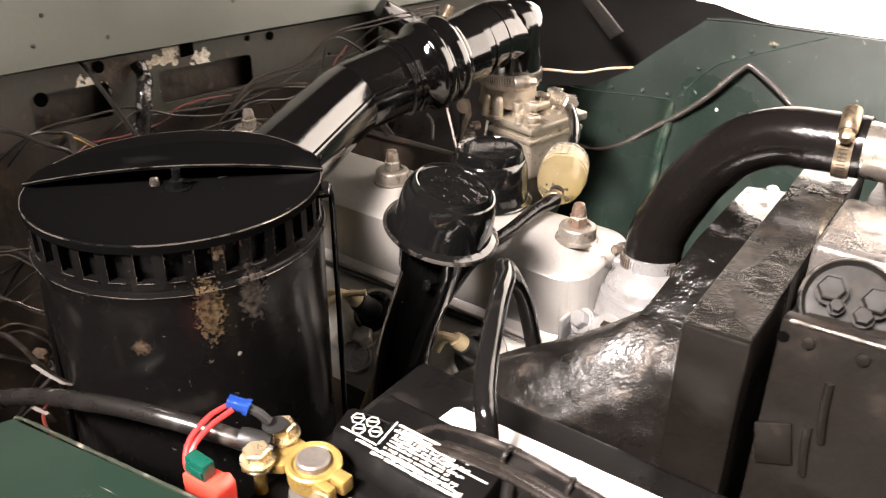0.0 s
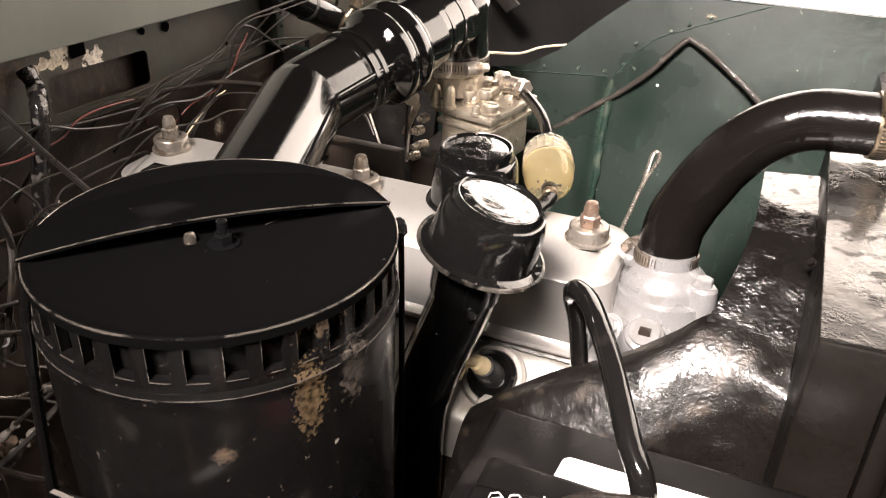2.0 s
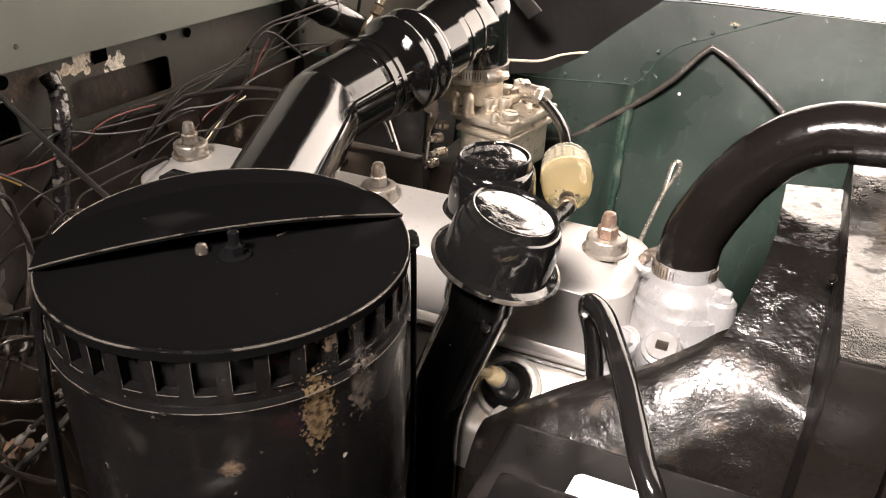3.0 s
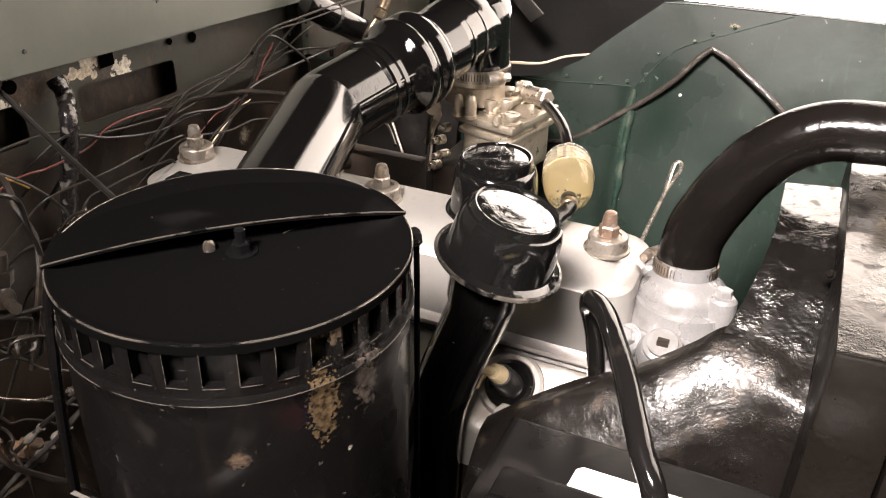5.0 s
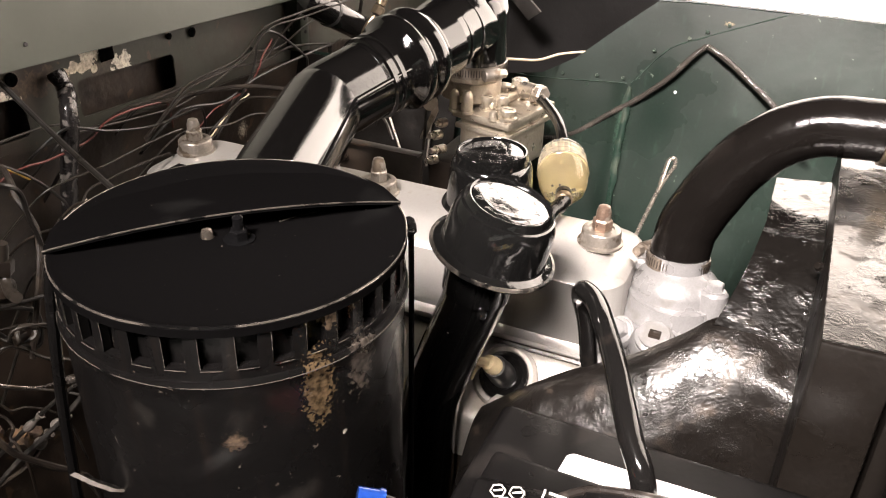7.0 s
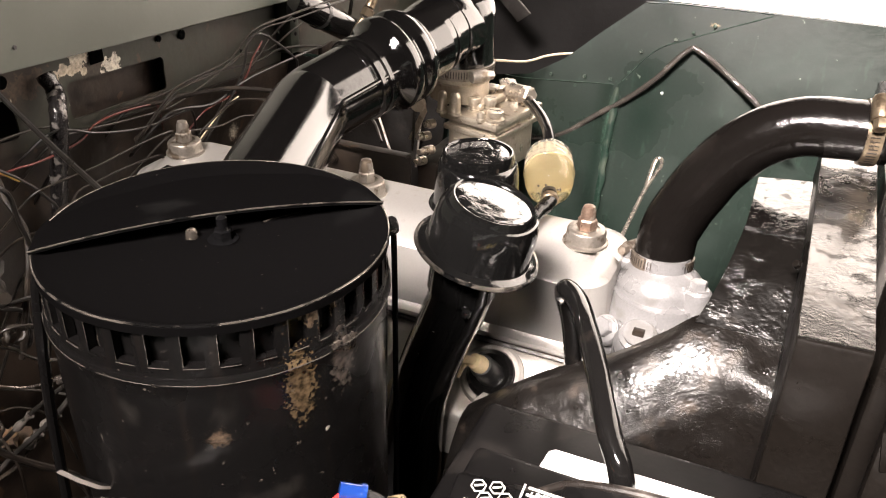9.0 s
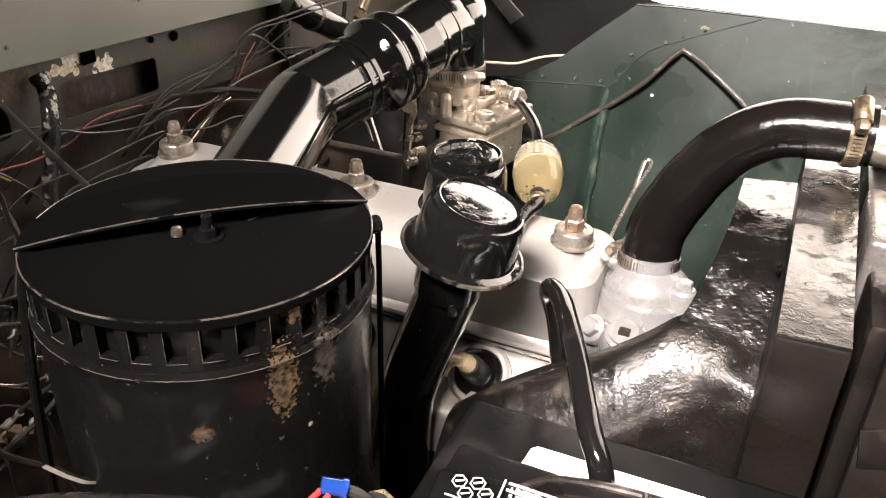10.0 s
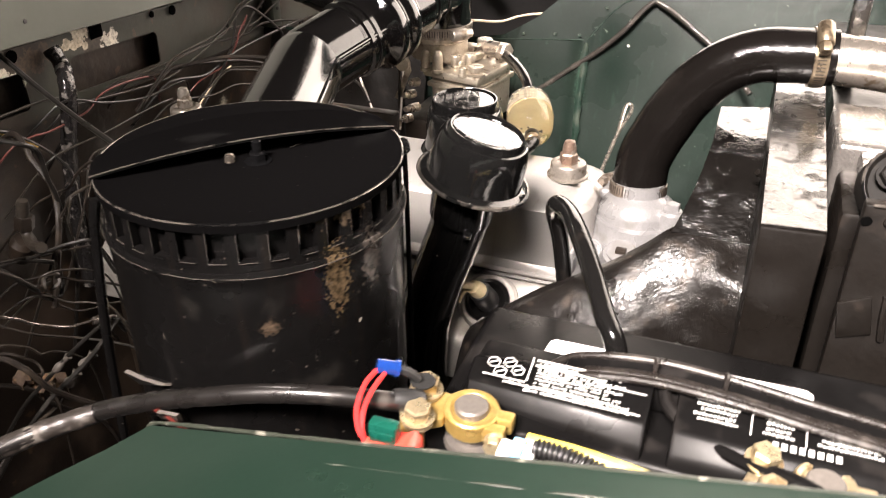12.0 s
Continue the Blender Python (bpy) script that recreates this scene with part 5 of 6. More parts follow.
def fuel_filter():
    t = thing("fuel_filter", (-0.32, 0.625, 1.09), "translucent amber plastic fuel filter in a black fuel hose", "fuel filter")
    top, bot = Vector((-0.3310, 0.6595, 1.1125)), Vector((-0.3110, 0.6010, 1.1020))
    ax = (bot - top).normalized()
    ln = (bot - top).length
    part("clear_half", lathe([(0.0045, -0.012), (0.0045, -0.001), (0.010, 0.0005), (0.0165, 0.0030), (0.0195, 0.0068), (0.0196, 0.0085), (0.0206, 0.0092), (0.0206, 0.0112), (0.0200, 0.0120), (0.0204, 0.0160), (0.0214, 0.0166), (0.0214, 0.0190), (0.0207, 0.0198), (0.0210, 0.0240), (0.0220, 0.0246), (0.0220, 0.0272), (0.0213, 0.0280), (0.0214, ln * 0.50)], top, ax, 40), "clear", t, "ridged clear plastic half")
    part("amber_half", lathe([(0.0222, ln * 0.505), (0.0224, ln * 0.535), (0.0214, ln * 0.55), (0.0209, ln * 0.74), (0.0190, ln * 0.86), (0.0150, ln * 0.94), (0.0090, ln * 0.985), (0.0045, ln), (0.0045, ln + 0.012)], top, ax, 40), "amber", t, "amber plastic half")
    u, v, _ = frame_of(ax)
    bm = bmesh.new()
    ends = [[bm.verts.new(top + ax * ln * h + (u * math.cos(k * math.pi / 16) + v * math.sin(k * math.pi / 16)) * (0.0172 if k % 2 else 0.0118)) for k in range(32)] for h in (0.10, 0.44)]
    for k in range(32):
        bm.faces.new((ends[0][k], ends[0][(k + 1) % 32], ends[1][(k + 1) % 32], ends[1][k]))
    bm.faces.new(ends[0])
    bm.faces.new(ends[1])
    part("end_plate", lathe([(0.0176, ln * 0.43), (0.0180, ln * 0.45), (0.0165, ln * 0.475), (0.006, ln * 0.50), (0, ln * 0.50)], top, ax, 32), "paper", t, "cream end plate of the element")
    part("paper_element", bm, "paper", t, "pleated cream paper element", crease=20)
    part("outlet", lathe([(0.0065, ln * 0.965), (0.0068, ln), (0.0058, ln + 0.004), (0.0050, ln + 0.010)], top, ax, 20), "grime", t, "dirty dark outlet")
    rng = random.Random(7)
    for k in range(7):
        a, r = rng.random() * 6.283, 0.0075 + 0.004 * rng.random()
        d = u * math.cos(a) + v * math.sin(a)
        part("dirt_fleck", lathe([(0.0011, -0.0006), (0.0009, 0.0005), (0, 0.0008)], top + ax * (ln * 0.985 - (r - 0.0075) * 0.55) + d * r, ax + d * 0.5, 6), "grime", t)
    part("upper_hose", tube([(-0.394, 0.764, 1.126), (-0.378, 0.748, 1.124), (-0.352, 0.708, 1.1235), (-0.338, 0.680, 1.1205), top + ax * -0.004], 0.0054, 14), "gloss_rubber", t, "black fuel hose")
    part("lower_hose", tube([bot + ax * 0.002, bot + ax * 0.012, (-0.3095, 0.560, 1.0995), (-0.3090, 0.520, 1.0970), (-0.3095, 0.495, 1.0960), (-0.315, 0.470, 1.0850), (-0.330, 0.452, 1.05)], lambda s, g: 0.0055 + 0.0007 * (s < 0.14), 14), "hose", t, "shiny dark fuel pipe")
    part("pipe_clip", lathe([(0.0062, -0.003), (0.0074, -0.002), (0.0074, 0.003), (0.0062, 0.004)], bot + ax * 0.008, ax, 16), "dullgold", t, "small wire clip")
    return t


fuel_filter()


def dipstick():
    top = Vector((-0.251, 0.785, 1.0745))
    foot = Vector((-0.265, 0.655, 1.010))
    d = (top - foot).normalized()
    s = Vector((0.8, 0.2, 0.1))
    loop = [foot, foot + (top - foot) * 0.5, top - d * 0.038 + s * 0.001, top - d * 0.012 + s * 0.006, top + s * 0.003, top - s * 0.003, top - d * 0.012 - s * 0.003, top - d * 0.036 + s * 0.000]
    return single("dipstick", tube(loop, 0.0021, 8, 6), "steel", "bright steel dipstick with a looped end beside the engine", "dipstick")


dipstick()


def heat_shield():
    t = thing("heat_shield", (-0.55, 0.69, 0.9), "dull dark metal shield plate below the intake pipe", "heat shield")
    part("plate", box(-0.640, -0.484, 0.690, 0.6925, 0.95, 1.070, 0.0008), "grime", t)
    part("lip", box(-0.640, -0.484, 0.680, 0.6925, 1.0685, 1.0705, 0.0005), "grime", t)
    part("rod", tube([(-0.487, 0.700, 1.070), (-0.4875, 0.706, 1.11), (-0.488, 0.712, 1.145)], 0.0016, 6), "wiregrey", t, "thin steel rod")
    part("rod", tube([(-0.585, 0.775, 1.070), (-0.555, 0.745, 1.074), (-0.525, 0.705, 1.071)], 0.0016, 6), "wiregrey", t, "thin steel rod")
    part("spring", tube([(-0.575 + 0.0015 * math.cos(k * 1.57), 0.668 + 0.0045 * math.cos(k * 1.57) + 0.0004 * k, 1.098 - 0.0005 * k + 0.0045 * math.sin(k * 1.57)) for k in range(60)], 0.0008, 5, 2), "wireblack", t, "dark coil spring")
    bolt(t, (-0.575, 0.688, 1.05), (0, -1, 0), 0.008, 0.004, 0.006, "grime")
    return t


heat_shield()

# ---- battery ----
def battery():
    t = thing("battery", (-0.14, 0.26, 0.88), "black plastic car battery with white printed labels", "battery")
    part("case", box(-0.272, 0.010, 0.178, 0.349, 0.88, 1.070, 0.006, 2), "battery", t)
    # lid: flat ledge at the back, lower step in front
    part("lid", box(-0.266, 0.008, 0.176, 0.347, 1.066, 1.0885, 0.006, 3), "battery", t)
    part("ridge", box(-0.254, 0.0, 0.222, 0.298, 1.086, 1.0985, 0.005, 3), "battery", t)

    # two vent covers with sloped fronts and printed labels
    def vent(x0, x1):
        pts = [(x0, 0.222, 1.092), (x0, 0.227, 1.1035), (x0, 0.236, 1.1125), (x0, 0.262, 1.1180), (x0, 0.272, 1.1150), (x0, 0.276, 1.092)]
        bm = prism(pts, (x1 - x0, 0, 0), 0.0022, 2)
        for v in bm.verts:
            if v.co.x < x0 + 0.02 and x0 < -0.2:
                v.co.y = v.co.y + (0.256 - v.co.y) * 0.55 * (1 - (v.co.x - x0) / 0.02)
                v.co.z -= 0.006 * (1 - (v.co.x - x0) / 0.02)
        return part("vent_cover", bm, "battery", t, "black vent cover with white print")

    def on_slope(x, s):  # the printed slope: s runs from its front to its back
        y = 0.2375 + 0.0235 * s
        return Vector((x, y, 1.1128 + 0.0053 * s + 0.0004))

    def bars(parent, rows):
        out = []
        for x0, x1, s0, s1 in rows:
            out.append(prism([on_slope(x0, s0), on_slope(x1, s0), on_slope(x1, s1), on_slope(x0, s1)], (0, -0.00005, 0.0002)))
        return part("print", join(*out), "print", parent, "white print in small lines")

    rng = random.Random(4)
    a = vent(-0.250, -0.152)
    rows = [(-0.214, -0.188, 0.90, 0.96), (-0.214, -0.176, 0.74, 0.80), (-0.2165, -0.2155, 0.30, 0.98), (-0.240, -0.2165, 0.24, 0.28), (-0.178, -0.155, 0.62, 0.66), (-0.186, -0.156, 0.06, 0.10)]
    for s in (0.84, 0.68, 0.59, 0.50, 0.41, 0.30, 0.20):
        x = -0.212
        while x < -0.160 - 0.015 * rng.random():
            w = 0.0005 + 0.0014 * rng.random()
            rows.append((x, x + w, s - 0.015 - 0.026 * rng.random(), s + 0.012 + 0.030 * rng.random()))
            x += w + 0.0003 + (0.0012 if rng.random() < 0.12 else 0)
    for s in (0.16, 0.06):
        x = -0.228 + 0.012 * (0.16 - s) * 10
        while x < -0.162:
            w = 0.0006 + 0.0016 * rng.random()
            rows.append((x, x + w, s - 0.02 - 0.025 * rng.random(), s + 0.015 + 0.03 * rng.random()))
            x += w + 0.0003 + (0.0012 if rng.random() < 0.12 else 0)
    bars(a, rows)
    # warning signs: three rounded outlines
    for x, s in ((-0.236, 0.62), (-0.2275, 0.70), (-0.222, 0.52), (-0.231, 0.40)):
        ring = [on_slope(x + 0.0036 * math.cos(k * math.pi / 3 + 0.4), s + 0.14 * math.sin(k * math.pi / 3 + 0.4)) + Vector((0, 0, 0.0002)) for k in range(7)]
        sign = [tube(ring, 0.00045, 4, 1, smooth=False), tube([on_slope(x - 0.002, s - 0.03) + Vector((0, 0, 0.0002)), on_slope(x + 0.002, s + 0.05) + Vector((0, 0, 0.0002))], 0.0005, 4, 2)]
        part("warning_sign", join(*sign), "print", a, "white outlined warning sign")
    b = vent(-0.140, -0.036)
    rows = [(-0.1045, -0.1037, 0.25, 0.95), (-0.0795, -0.0787, 0.25, 0.95)]
    for x0, x1 in ((-0.132, -0.108), (-0.100, -0.084), (-0.075, -0.045)):
        for s in (0.88, 0.76, 0.64, 0.50, 0.38):
            x = x0 + 0.004 * rng.random()
            while x < x1 - 0.004 * rng.random():
                w = 0.0006 + 0.0015 * rng.random()
                rows.append((x, x + w, s - 0.02 - 0.025 * rng.random(), s + 0.015 + 0.03 * rng.random()))
                x += w + 0.0004
    x = -0.094
    while x < -0.062:
        rows.append((x, x + 0.0028, 0.06, 0.22))
        x += 0.0040
    bars(b, rows)
    # carrying bar along the lid with its guides
    line = [(-0.222, 0.270, 1.095), (-0.205, 0.2715, 1.1110), (-0.190, 0.2720, 1.1190), (-0.155, 0.272, 1.1245), (-0.118, 0.2690, 1.1255), (-0.078, 0.2655, 1.1235), (-0.045, 0.264, 1.1210), (-0.01, 0.261, 1.1170)]
    for dy, dz, r in ((0.0, 0.0, 0.0021), (-0.0068, -0.0052, 0.0026), (-0.0105, -0.0035, 0.0026), (-0.0142, -0.0030, 0.0024)):
        part("carry_bar", tube([Vector(p) + Vector((0, dy, dz)) for p in line], lambda s, g: r + 0.0002 * noise.noise(Vector((g * 40, dy * 900, 0))), 10), "strap", t)
    for x in (-0.1535, -0.1185):
        part("guide", tube([(x, 0.2630, 1.1175), (x, 0.2632, 1.1245), (x, 0.2660, 1.1275), (x, 0.2700, 1.1270), (x, 0.2725, 1.1210)], 0.0014, 8, 6), "strap", t)
        part("guide", box(x - 0.0020, x + 0.0020, 0.262, 0.276, 1.100, 1.1185, 0.001), "battery", t)
    rail = spline(line, 6)
    part("bar_web", sheet(lambda a, b: rail[int(round(a * (len(rail) - 1)))] + Vector((0, -0.0085 * b, -0.0022 - 0.0034 * b)), len(rail) - 1, 3, 0.0016), "battery", t, "dark web between the bars")
    part("bar_seat", box(-0.200, -0.040, 0.2605, 0.2745, 1.100, 1.1165, 0.003), "battery", t)
    part("sticker", prism([(-0.2215, 0.300, 1.0889), (-0.070, 0.304, 1.0889), (-0.070, 0.319, 1.0889), (-0.074, 0.322, 1.0889), (-0.217, 0.320, 1.0889), (-0.220, 0.317, 1.0889)], (0, 0, 0.0004)), "white", t, "plain white sticker")
    part("strap", tube([(-0.148, 0.262, 1.116), (-0.143, 0.252, 1.112), (-0.127, 0.241, 1.108), (-0.105, 0.229, 1.109), (-0.083, 0.222, 1.112), (-0.06, 0.215, 1.108)], 0.0034, 10), "battery", t, "shiny black vent tube")
    for x, y in ((-0.2375, 0.2195), (-0.070, 0.226)):
        part("post_base", lathe([(0.0150, 0), (0.0135, 0.005), (0.0105, 0.0055), (0, 0.0055)], (x, y, 1.0865), seg=24), "lead", t, "grey lead post base")
        part("post", lathe([(0.0098, 0), (0.0088, 0.0235), (0.0078, 0.0245), (0, 0.0240)], (x, y, 1.0885), seg=24), "lead", t, "grey lead post")
    return t


battery()


def terminal(label, m, metal="brass"):
    """A brass terminal clamp on the post, with its bolts."""
    t = thing("battery_terminal", m, label, "battery terminal", "terminals on the battery")
    x, y, z = m
    ring = lathe([(0.0092, -0.0058), (0.0128, -0.0058), (0.0136, -0.0048), (0.0138, 0.0030), (0.0146, 0.0040), (0.0144, 0.0056), (0.0134, 0.0064), (0.0112, 0.0060), (0.0101, 0.0048)], m, (0.05, -0.04, 1), 40)
    part("clamp_ring", ring, metal, t)
    part("ear", box(x + 0.0095, x + 0.0225, y - 0.0030, y + 0.0050, z - 0.004, z + 0.0055, 0.0016), metal, t)
    part("ear", box(x + 0.0085, x + 0.0205, y - 0.0110, y - 0.0050, z - 0.005, z + 0.0045, 0.0015), metal, t)
    bolt(t, (x + 0.0165, y - 0.0125, z - 0.001), (0.1, -1, 0.15), 0.0085, 0.006, 0.0055, "palemetal")
    part("bridge", prism([(x - 0.012, y + 0.010, z - 0.003), (x - 0.012, y - 0.010, z - 0.003), (x - 0.030, y - 0.022, z - 0.003), (x - 0.036, y - 0.010, z - 0.003), (x - 0.030, y + 0.012, z - 0.003)], (0, 0, 0.006), 0.0012), metal, t)
    for dx, dy in ((-0.027, 0.0055), (-0.0235, -0.0155)):
        bolt(t, (x + dx, y + dy, z + 0.0055), (0.08, -0.10, 1), 0.0120, 0.0070, 0.0090, "palemetal")
        part("spacer", lathe([(0.0072, 0), (0.0080, 0.001), (0.0080, 0.0025), (0.0068, 0.0032), (0.0068, 0.0050)], (x + dx, y + dy, z + 0.0015), (0.08, -0.10, 1), 18), "palemetal", t)
    part("bolt_shank", lathe([(0.0035, -0.016), (0.0035, 0.0)], (x - 0.0235, y - 0.0155, z - 0.002), (0, 0, 1), 10), metal, t)
    return t


terminal("yellow brass terminal clamp bolted on the battery post", (-0.2375, 0.2195, 1.1045))
terminal("pale brass terminal clamp bolted on the far battery post", (-0.070, 0.226, 1.1050), "palemetal")


def battery_cable():
    t = thing("battery_cable", (-0.35, 0.18, 1.10), "thick shiny black battery cable lying over the wing edge", "cable")
    line = [(-0.262, 0.212, 1.108), (-0.270, 0.206, 1.1145), (-0.288, 0.197, 1.1195), (-0.310, 0.188, 1.1225), (-0.335, 0.182, 1.1205), (-0.360, 0.177, 1.1155), (-0.405, 0.170, 1.1030), (-0.439, 0.156, 1.0930), (-0.475, 0.128, 1.0800), (-0.53, 0.10, 1.05)]
    part("sheath", tube(line, lambda s, g: 0.0052 + 0.0003 * math.sin(g * 900) * (0.35 < s < 0.5), 14, 12), "cable", t)
    part("lug", lathe([(0.0056, 0), (0.0062, 0.003), (0.0062, 0.014), (0.0054, 0.016)], (-0.2745, 0.2045, 1.1165), (0.75, 0.45, -0.2), 14), "rubber", t, "dark crimped lug")
    part("worn_wrap", tube([(-0.428, 0.161, 1.0962), (-0.452, 0.146, 1.0888), (-0.480, 0.124, 1.0785)], lambda s, g: 0.0055 + 0.0007 * noise.noise(Vector((g * 160, 2, 0))) + 0.0005 * s, 14, 16), "frayed", t, "frayed grey wrap")
    return t


battery_cable()


def fuse_holder():
    t = thing("fuse_holder", (-0.26, 0.174, 1.10), "red plastic fuse holder with a green fuse on red wires", "fuse holder")
    part("body", prism([(-0.2735, 0.168, 1.104), (-0.248, 0.168, 1.104), (-0.2475, 0.168, 1.1215), (-0.2515, 0.168, 1.1255), (-0.256, 0.168, 1.1225), (-0.2735, 0.168, 1.1205)], (0, 0.012, 0), 0.0015), "red", t)
    part("fuse", join(box(-0.2715, -0.2575, 0.1695, 0.1765, 1.119, 1.1315, 0.0012), box(-0.2705, -0.2585, 0.1685, 0.1695, 1.1235, 1.128, 0.0004)), "fusegreen", t, "dark green blade fuse")
    part("red_wire", tube([(-0.2835, 0.2065, 1.1315), (-0.2850, 0.196, 1.1305), (-0.2835, 0.183, 1.1265), (-0.2790, 0.175, 1.1205), (-0.2730, 0.173, 1.1135)], 0.0014, 8), "brightred", t, "red wire")
    part("red_wire", tube([(-0.2790, 0.2060, 1.1310), (-0.2805, 0.194, 1.1290), (-0.2800, 0.182, 1.1245), (-0.2770, 0.175, 1.1175), (-0.2700, 0.173, 1.1105)], 0.0014, 8), "brightred", t, "red wire")
    part("ring_crimp", join(tube([(-0.2845, 0.2085, 1.1325), (-0.2755, 0.2130, 1.1300)], 0.0040, 12), tube([(-0.2765, 0.2125, 1.1303), (-0.2745, 0.2135, 1.1296)], 0.0048, 12)), "blue", t, "blue ring crimp")
    part("crimp_end", join(tube([(-0.2755, 0.2130, 1.1300), (-0.2700, 0.2155, 1.1270), (-0.2660, 0.2180, 1.1220)], 0.0026, 8), lathe([(0.0066, 0), (0.0066, 0.001), (0, 0.001)], (-0.264, 0.2195, 1.1195), (0, 0, 1), 14)), "rubber", t, "dark taped crimp end")
    return t


fuse_holder()


def loom_tail():
    t = thing("wiring_tail", (-0.17, 0.20, 1.08), "black ribbed conduit with a white connector and yellow sleeve", "wiring")
    part("conduit", tube([(-0.200, 0.2010, 1.1120), (-0.185, 0.2000, 1.1125), (-0.168, 0.196, 1.1120), (-0.13, 0.186, 1.108)], lambda s, g: 0.0044 + 0.0007 * (1 if int(g * 1000 / 1.3) % 2 else -1), 12, 24), "rubber", t)
    part("connector", box(-0.2165, -0.1985, 0.193, 0.2035, 1.1035, 1.1115, 0.0015), "white", t, "white plug")
    part("connector_band", box(-0.2105, -0.2040, 0.1925, 0.204, 1.1050, 1.1140, 0.0012), "cyan", t, "pale blue band")
    part("sleeve", tube([(-0.205, 0.208, 1.1080), (-0.172, 0.207, 1.1085), (-0.13, 0.200, 1.1090), (-0.095, 0.188, 1.108)], lambda s, g: 0.0046 - 0.002 * s, 10), "yellow", t, "yellow plastic sleeve")
    return t


loom_tail()

def breather_tube():
    t = thing("breather_tube", (-0.173, 0.2815, 1.096), "shiny black rubber breather tube hooked over the battery", "hose")
    line = [(-0.239, 0.456, 1.020), (-0.2405, 0.449, 1.050), (-0.2435, 0.437, 1.092), (-0.2455, 0.420, 1.122), (-0.2400, 0.400, 1.1400), (-0.2290, 0.384, 1.1440), (-0.2170, 0.358, 1.1460), (-0.2060, 0.335, 1.1435), (-0.1970, 0.316, 1.1388), (-0.1910, 0.3045, 1.1340), (-0.1855, 0.2955, 1.1285), (-0.1790, 0.2875, 1.1220), (-0.1748, 0.2835, 1.1110), (-0.173, 0.2815, 1.0980)]
    part("tube", tube(line, 0.0062, 16, 10), "gloss_rubber", t)

    part("tail", lathe([(0.0068, 0), (0.0082, 0.002), (0.0082, 0.010), (0.0068, 0.012)], (-0.2392, 0.455, 1.022), (0.03, -0.25, 0.97), 18), "rubber", t, "dull rubber cuff")
    return t


breather_tube()


def cable_scraps():
    """Torn grey tape and a bare red end beside the battery cable."""
    single("torn_tape", prism([(-0.4190, 0.186, 1.0990), (-0.398, 0.186, 1.1040), (-0.4010, 0.182, 1.1065), (-0.4090, 0.1785, 1.1105), (-0.4170, 0.175, 1.1165)], (0.001, 0.002, 0.0006)), "scrap", "torn scrap of grey cloth tape on the battery cable", "tape")
    single("torn_tape", prism([(-0.388, 0.162, 1.106), (-0.372, 0.160, 1.107), (-0.370, 0.156, 1.116), (-0.380, 0.154, 1.117)], (0.0005, 0.002, 0.0006)), "scrap", "torn scrap of grey cloth tape by the wing edge", "tape")
    single("wire_end", tube([(-0.400, 0.172, 1.098), (-0.382, 0.161, 1.110), (-0.366, 0.153, 1.1135), (-0.350, 0.150, 1.1135), (-0.335, 0.152, 1.110)], lambda s, g: 0.0013 - 0.0005 * s, 8, 6), "wirered", "short red wire end under the battery cable", "wire")


cable_scraps()

# ---- wiring ----
def wire(material, radius, points, label, name="wire", steps=8):
    p = [Vector(q) for q in points]  # both ends droop away out of sight
    if material in ("cream", "wireyellow"):
        return single(name, tube(p, radius * 0.66, 8, steps), material, label, "wire")
    a, b = (p[0] - p[1]).normalized(), (p[-1] - p[-2]).normalized()
    p = [p[0] + a * 0.05 + Vector((-0.03, 0, -0.05)), p[0] + a * 0.02 + Vector((-0.006, 0, -0.008))] + p + [p[-1] + b * 0.02 + Vector((-0.006, 0, -0.008)), p[-1] + b * 0.05 + Vector((-0.03, 0, -0.05))]
    return single(name, tube(p, radius * 0.66, 8, steps), material, label, "wire")


def corrugated(points, label):
    return single("conduit", tube(points, lambda s, g: 0.0032 + 0.00032 * math.sin(g * 2500), 12, 130), "conduit", label, "conduit", crease=20)


corrugated([(-0.455, 0.84, 1.062), (-0.430, 0.855, 1.048), (-0.409, 0.872, 1.037), (-0.378, 0.884, 1.0455), (-0.341, 0.888, 1.074), (-0.312, 0.890, 1.096), (-0.284, 0.894, 1.122), (-0.264, 0.900, 1.147), (-0.2515, 0.909, 1.1585)], "black corrugated wiring conduit along the inner wing")
corrugated([(-0.2510, 0.909, 1.1585), (-0.231, 0.900, 1.151), (-0.204, 0.895, 1.134), (-0.168, 0.880, 1.111), (-0.13, 0.85, 1.08)], "black corrugated wiring conduit along the inner wing")
single("wire", tube([(-0.452, 0.775, 1.150), (-0.431, 0.79, 1.149), (-0.420, 0.85, 1.134), (-0.409, 0.90, 1.1295), (-0.390, 0.934, 1.1260), (-0.36, 0.97, 1.12)], 0.0015, 8), "cream", "cream wire from the carburettor to the wing", "wire")
single("wrapped_loom", tube([(-0.755, 0.500, 1.165), (-0.746, 0.500, 1.150), (-0.731, 0.486, 1.138), (-0.729, 0.480, 1.116), (-0.735, 0.475, 1.078), (-0.74, 0.47, 1.02), (-0.735, 0.46, 0.93)], lambda s, g: 0.0078 + 0.0011 * noise.noise(Vector((g * 140, 0, 0))), 14, 14), "tape", "wiring loom wrapped in shiny black tape", "wiring loom")
wire("wireblack", 0.0036, [(-0.752, 0.436, 1.180), (-0.70, 0.428, 1.154), (-0.655, 0.416, 1.139), (-0.585, 0.392, 1.126), (-0.55, 0.378, 1.118)], "dark ribbed control cable across the bulkhead", "control_cable", 16)
